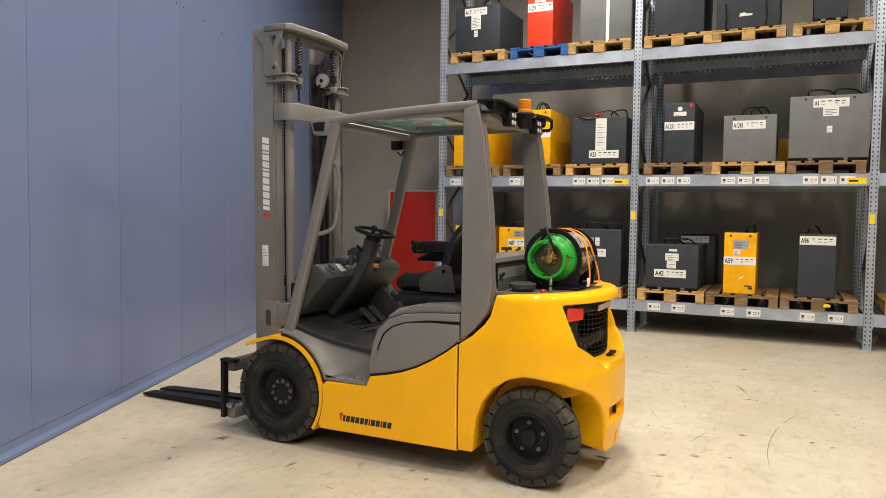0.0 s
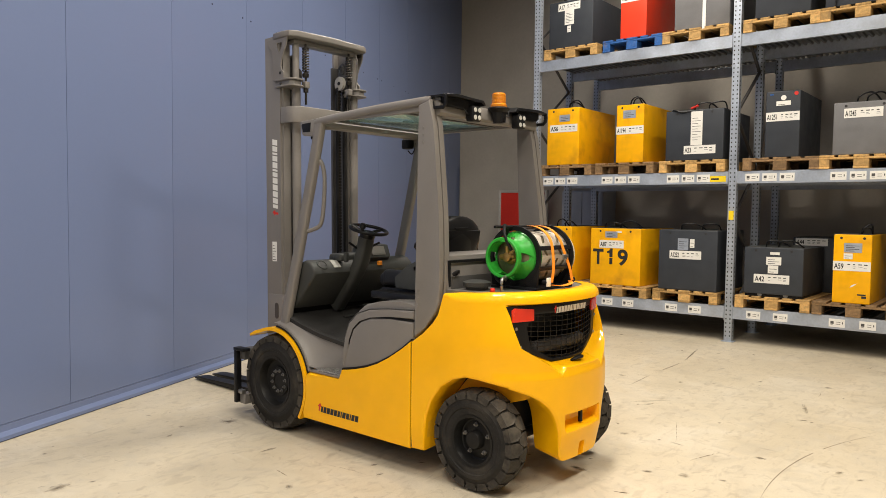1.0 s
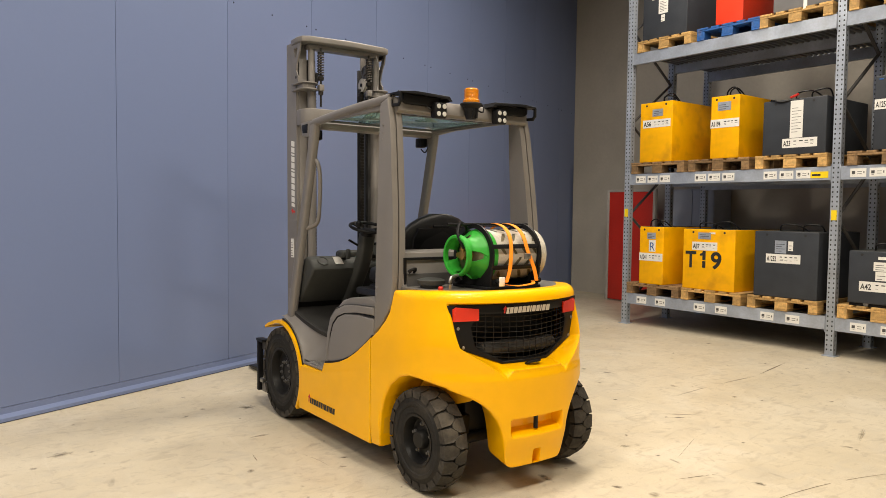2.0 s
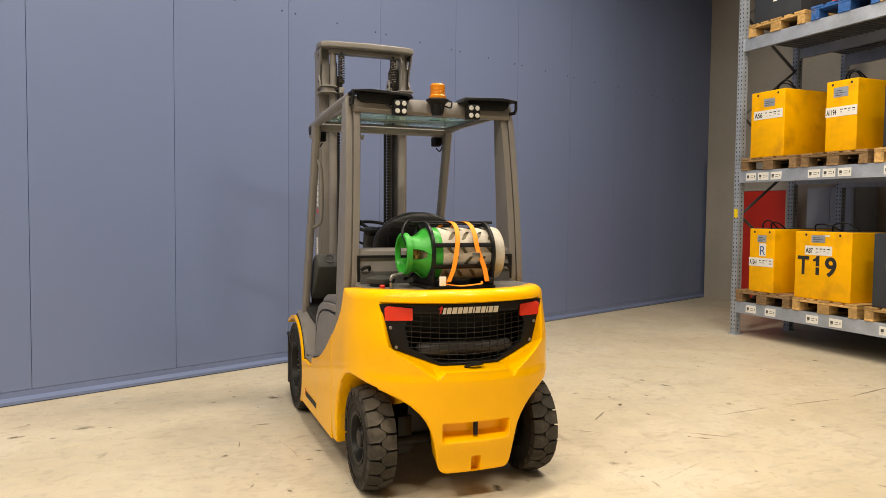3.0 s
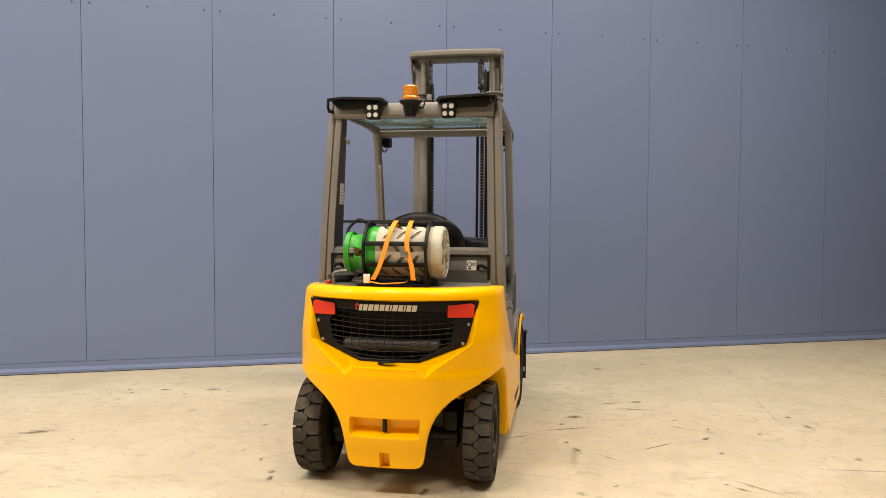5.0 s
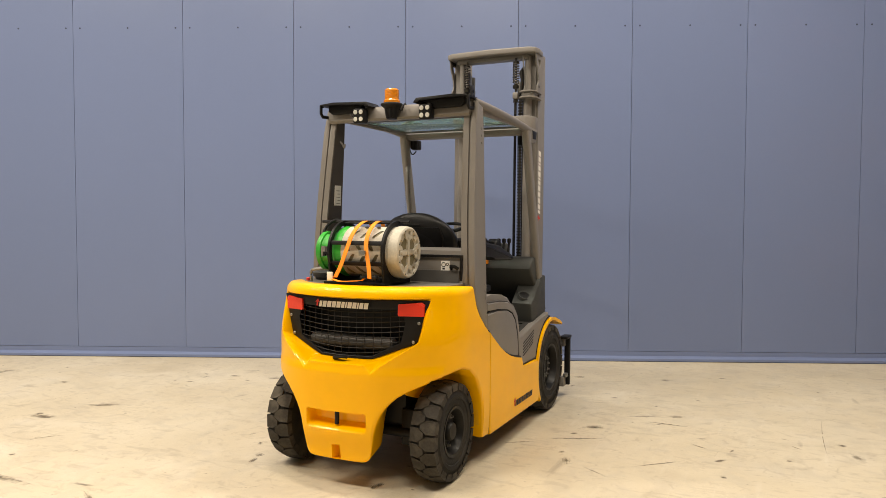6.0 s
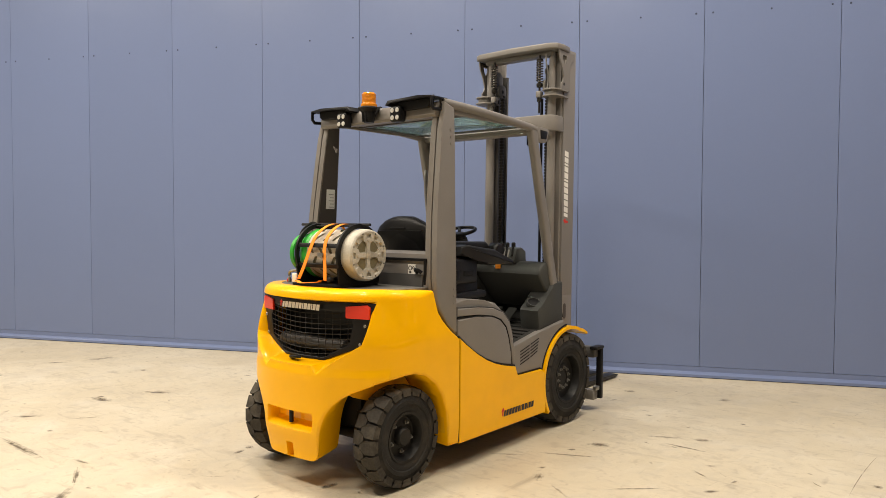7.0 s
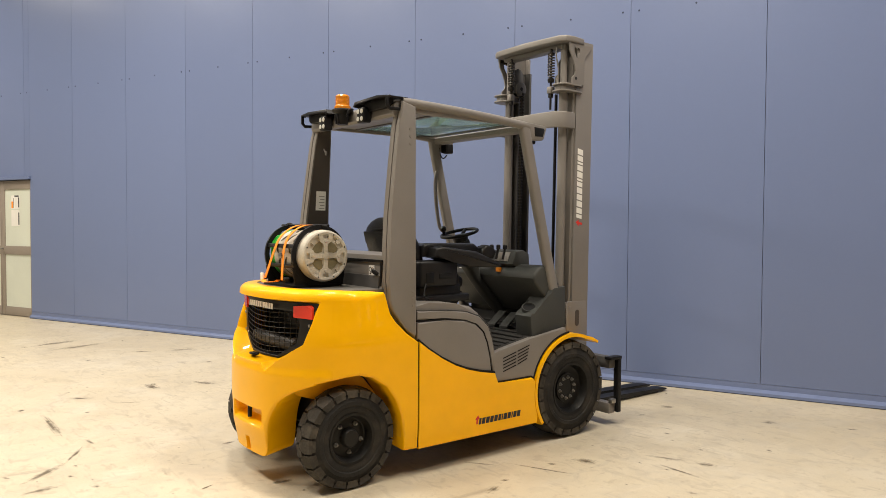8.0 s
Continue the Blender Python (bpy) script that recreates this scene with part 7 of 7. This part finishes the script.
# stains behind the tail: place, length, width, direction
for row in [(-1.94, 7.11, 0.1, 0.053, 156), (-1.08, 5.48, 0.08, 0.057, 175), (-0.46, 4.98, 0.09, 0.082, 8), (-0.65, 4.9, 0.08, 0.037, 23), (-0.27, 5.05, 0.06, 0.03, 30), (-0.73, 5.51, 0.12, 0.028, 168), (-0.24, 5.59, 0.08, 0.049, 22), (-0.99, 4.68, 0.11, 0.05, 7), (-0.28, 6.66, 0.1, 0.033, 34), (-1.33, 6.42, 0.43, 0.027, 50), (-1.3, 6.32, 0.18, 0.025, 58), (-0.35, 7.01, 0.38, 0.037, 109), (-1.73, 7.09, 0.69, 0.019, 95), (-1.76, 7.77, 0.67, 0.025, 91), (-1.86, 8.54, 0.89, 0.021, 102), (-0.39, 7.9, 0.1, 0.075, 0)]:
    stain(*row)
# stains by the wall: place, length, width, direction
for row in [(-2.77, 2.16, 0.14, 0.057, 101), (-2.85, 2.54, 0.17, 0.074, 109), (-2.62, 1.95, 0.04, 0.089, 78), (-2.67, 2.38, 0.06, 0.046, 125), (-1.97, 3.37, 0.09, 0.041, 143), (-1.42, 3.46, 0.08, 0.021, 157), (-1.11, 3.78, 0.07, 0.056, 62), (-3.8, 3.53, 0.04, 0.033, 52), (-3.38, 3.55, 0.05, 0.053, 78), (-3.25, 3.84, 0.17, 0.096, 48), (-2.42, 1.97, 0.1, 0.037, 110), (-2.55, 3.65, 0.16, 0.033, 90), (-1.6, 3.51, 0.03, 0.035, 79)]:
    stain(*row)
# stains on the open floor: place, length, width, direction
for row in [(-0.53, 1.94, 0.22, 0.066, 134), (-0.19, 2.68, 0.73, 0.057, 89), (0.04, 3.75, 0.4, 0.053, 43), (-0.18, 3.47, 0.32, 0.03, 62), (-0.31, 3.25, 0.18, 0.029, 96), (0.1, 4.03, 0.22, 0.067, 11), (0.22, 3.7, 0.08, 0.017, 119), (-0.09, 2.1, 0.06, 0.061, 158), (-0.93, -1.19, 0.6, 0.133, 18), (-1.09, -0.78, 0.68, 0.124, 17), (-1.57, -0.02, 0.26, 0.068, 144), (-1.95, 0.12, 0.34, 0.11, 165), (-1.93, 1.01, 0.09, 0.091, 162), (-0.95, 4.67, 0.1, 0.05, 3), (-0.14, 4.14, 0.07, 0.04, 109), (-1.53, 1.96, 0.31, 0.078, 118), (-1.12, 1.84, 0.3, 0.09, 99), (-1.01, 3.81, 0.12, 0.035, 13)]:
    stain(*row)
for i in range(260):                                      # small spots all over
    x, y = rnd.uniform(-5.0, 2.2), rnd.uniform(-3.0, 9.2)
    if x > -2.6 - 0.4282 * y:
        l = rnd.uniform(0.02, 0.10) * rnd.uniform(0.5, 1.0)
        stain(x, y, l, l * rnd.uniform(0.2, 0.6), rnd.gauss(100, 35))
tagged(part("floor_stains", stains, stain_material(), smooth=False), "faded brown stains worn into the floor", "stains", kind="stuff")

bm = B()


def scratch(x, y, length, turn, bend, width):
    p, a, n = Vector((x, y, 0.0011)), turn, 14
    prev = None
    for i in range(n + 1):
        d = Vector((math.cos(radians(a)), math.sin(radians(a)), 0))
        e = Vector((-d.y, d.x, 0)) * width * (0.15 + math.sin(math.pi * i / n)) * rnd.uniform(0.5, 1.0)
        cur = (bm.verts.new(p + e), bm.verts.new(p - e))
        if prev and rnd.random() < 0.85:
            bm.faces.new((prev[0], prev[1], cur[1], cur[0]))
        prev = cur
        p = p + d * length / n
        a += bend / n


for i in range(55):
    x, y = rnd.uniform(-4.6, 2.4), rnd.uniform(-2.5, 9.3)
    if x > -2.45 - 0.4282 * y:
        scratch(x, y, rnd.uniform(0.05, 0.35), rnd.gauss(75, 40), rnd.gauss(0, 30), rnd.uniform(0.0008, 0.0018))
# single scratches and two long bent tyre traces: place, length, direction, bend, half width
for row in ((-0.03, 4.93, 1.75, 98, -34, 0.003), (-3.42, 6.87, 0.84, 357, 6, 0.0022), (-0.54, 5.26, 0.29, 74, 0, 0.004), (-2.69, 6.67, 0.08, 34, 30, 0.004),
            (-0.70, 2.26, 0.22, 160, -30, 0.004), (-0.57, 4.52, 0.07, 198, 0, 0.005), (-0.65, 4.49, 0.08, 27, 0, 0.005), (-2.10, 3.46, 0.13, 171, 0, 0.004), (-0.94, 6.0, 0.45, 293, 0, 0.002)):
    scratch(*row)
tagged(part("floor_scuffs", bm, SCUFF, smooth=False), "dark scratches and tyre traces on the floor", "scuffs", kind="stuff")

# ---- door in the blue wall ----
door = new("door_1")
door.matrix_world = WALL_M
tagged(door, "double door with taupe frames and frosted panes", "door", kind="structure")
bm = B()
box(bm, (DOOR_S0 - 0.02, DOOR_H, -0.06), (DOOR_S1 + 0.02, DOOR_H + 0.045, 0.04), 0.004)
part("lintel", bm, BLUE, door)
mid = (DOOR_S0 + DOOR_S1) / 2
for a, z in ((DOOR_S0 + 0.01, mid - 0.004), (mid + 0.004, DOOR_S1 - 0.01)):
    bm = B()
    for lo, hi in (((a, 0.01, -0.06), (a + 0.08, DOOR_H - 0.01, -0.015)), ((z - 0.03, 0.01, -0.06), (z, DOOR_H - 0.01, -0.015)), ((a + 0.08, 0.01, -0.06), (z - 0.03, 0.14, -0.015)),
                   ((a + 0.08, 0.93, -0.06), (z - 0.03, 1.06, -0.015)), ((a + 0.08, DOOR_H - 0.14, -0.06), (z - 0.03, DOOR_H - 0.01, -0.015))):
        box(bm, lo, hi, 0.003)
    leaf = part("door_leaf", bm, ALU, door, "taupe door leaf frame")
    for z0, z1 in ((0.14, 0.93), (1.06, DOOR_H - 0.14)):
        bm = B()
        box(bm, (a + 0.08, z0, -0.045), (z - 0.03, z1, -0.03))
        part("pane", bm, FROST, leaf, "pale frosted pane")
bm = B()
tube(bm, [(mid + 0.04, 1.02, -0.01), (mid + 0.04, 1.02, 0.04), (mid + 0.14, 1.02, 0.04)], 0.010, 8, up=(0, 1, 0.1))
part("door_handle", bm, STEEL, door, "steel lever handle")
for x, y, w, h in ((-4.80, 1.62, 0.20, 0.20), (-4.80, 1.36, 0.20, 0.24)):
    bm = B()
    box(bm, (x, y, -0.030), (x + w, y + h, -0.027))
    note = part("notice", bm, WHITE, door, "white paper notice")
    bm = B()
    box(bm, (x + w * 0.86, y + 0.02, -0.0272), (x + w, y + h * 0.85, -0.0262))
    if y > 1.5:
        box(bm, (x + w * 0.42, y + h * 0.88, -0.0272), (x + w * 0.95, y + h, -0.0262))
        box(bm, (x + w * 0.26, y + h * 0.05, -0.0272), (x + w * 0.31, y + h * 0.80, -0.0262))
    part("dark_edge", bm, GREY_DK, note)
    if y > 1.5:
        bm = B()
        box(bm, (x + 0.005, y + 0.01, -0.0272), (x + w * 0.24, y + h * 0.55, -0.0262))
        part("orange_slip", bm, STRAP, note, "small orange paper slip")

# ---- pieces of the blue wall, last ----
k0 = math.floor((S0 - FIRST) / PITCH)
k1 = math.ceil((S1 - FIRST) / PITCH)
GAP = 0.004


def panel_mesh(w, h):
    bm = B()
    box(bm, (0, 0, -0.04), (w, h, 0.0))
    me = bpy.data.meshes.new("wall_panel")
    bm.to_mesh(me)
    bm.free()
    me.materials.append(BLUE)
    return me


FULL = panel_mesh(PITCH - GAP, CEILING_Z - PANEL_FOOT - 0.002)
for k in range(k0, k1):
    a, z = FIRST + PITCH * k + GAP / 2, FIRST + PITCH * (k + 1) - GAP / 2
    spans = []
    if z < DOOR_S0 or a > DOOR_S1:
        spans = [(max(a, S0), min(z, S1), PANEL_FOOT)]
    else:
        if a < DOOR_S0:
            spans.append((a, DOOR_S0 - 0.002, PANEL_FOOT))
        if z > DOOR_S1:
            spans.append((DOOR_S1 + 0.002, z, PANEL_FOOT))
        spans.append((max(a, DOOR_S0), min(z, DOOR_S1), DOOR_H + 0.05))
    for u0, u1, base in spans:
        plain = abs((u1 - u0) - (PITCH - GAP)) < 1e-6 and base < 0.5
        o = new("wall_panel", FULL if plain else panel_mesh(u1 - u0, CEILING_Z - base - 0.002))
        o.parent = wall
        o.matrix_local = WALL_M @ Matrix.Translation((u0, base, 0))
bmr = B()
disc(bmr, (0, 0, 0), 0.0085, 0.005, "z", 10, 0.002)
rv = bpy.data.meshes.new("rivet")
bmr.to_mesh(rv)
bmr.free()
rv.materials.append(BLUE_DK)
for k in range(k0, k1):
    for ds in (-0.072, 0.072, PITCH / 2):
        s = FIRST + PITCH * k + ds
        if S0 < s < S1:
            o = new("rivet", rv)
            o.parent = wall
            o.matrix_local = WALL_M @ Matrix.Translation((s, 3.32, 0.0))
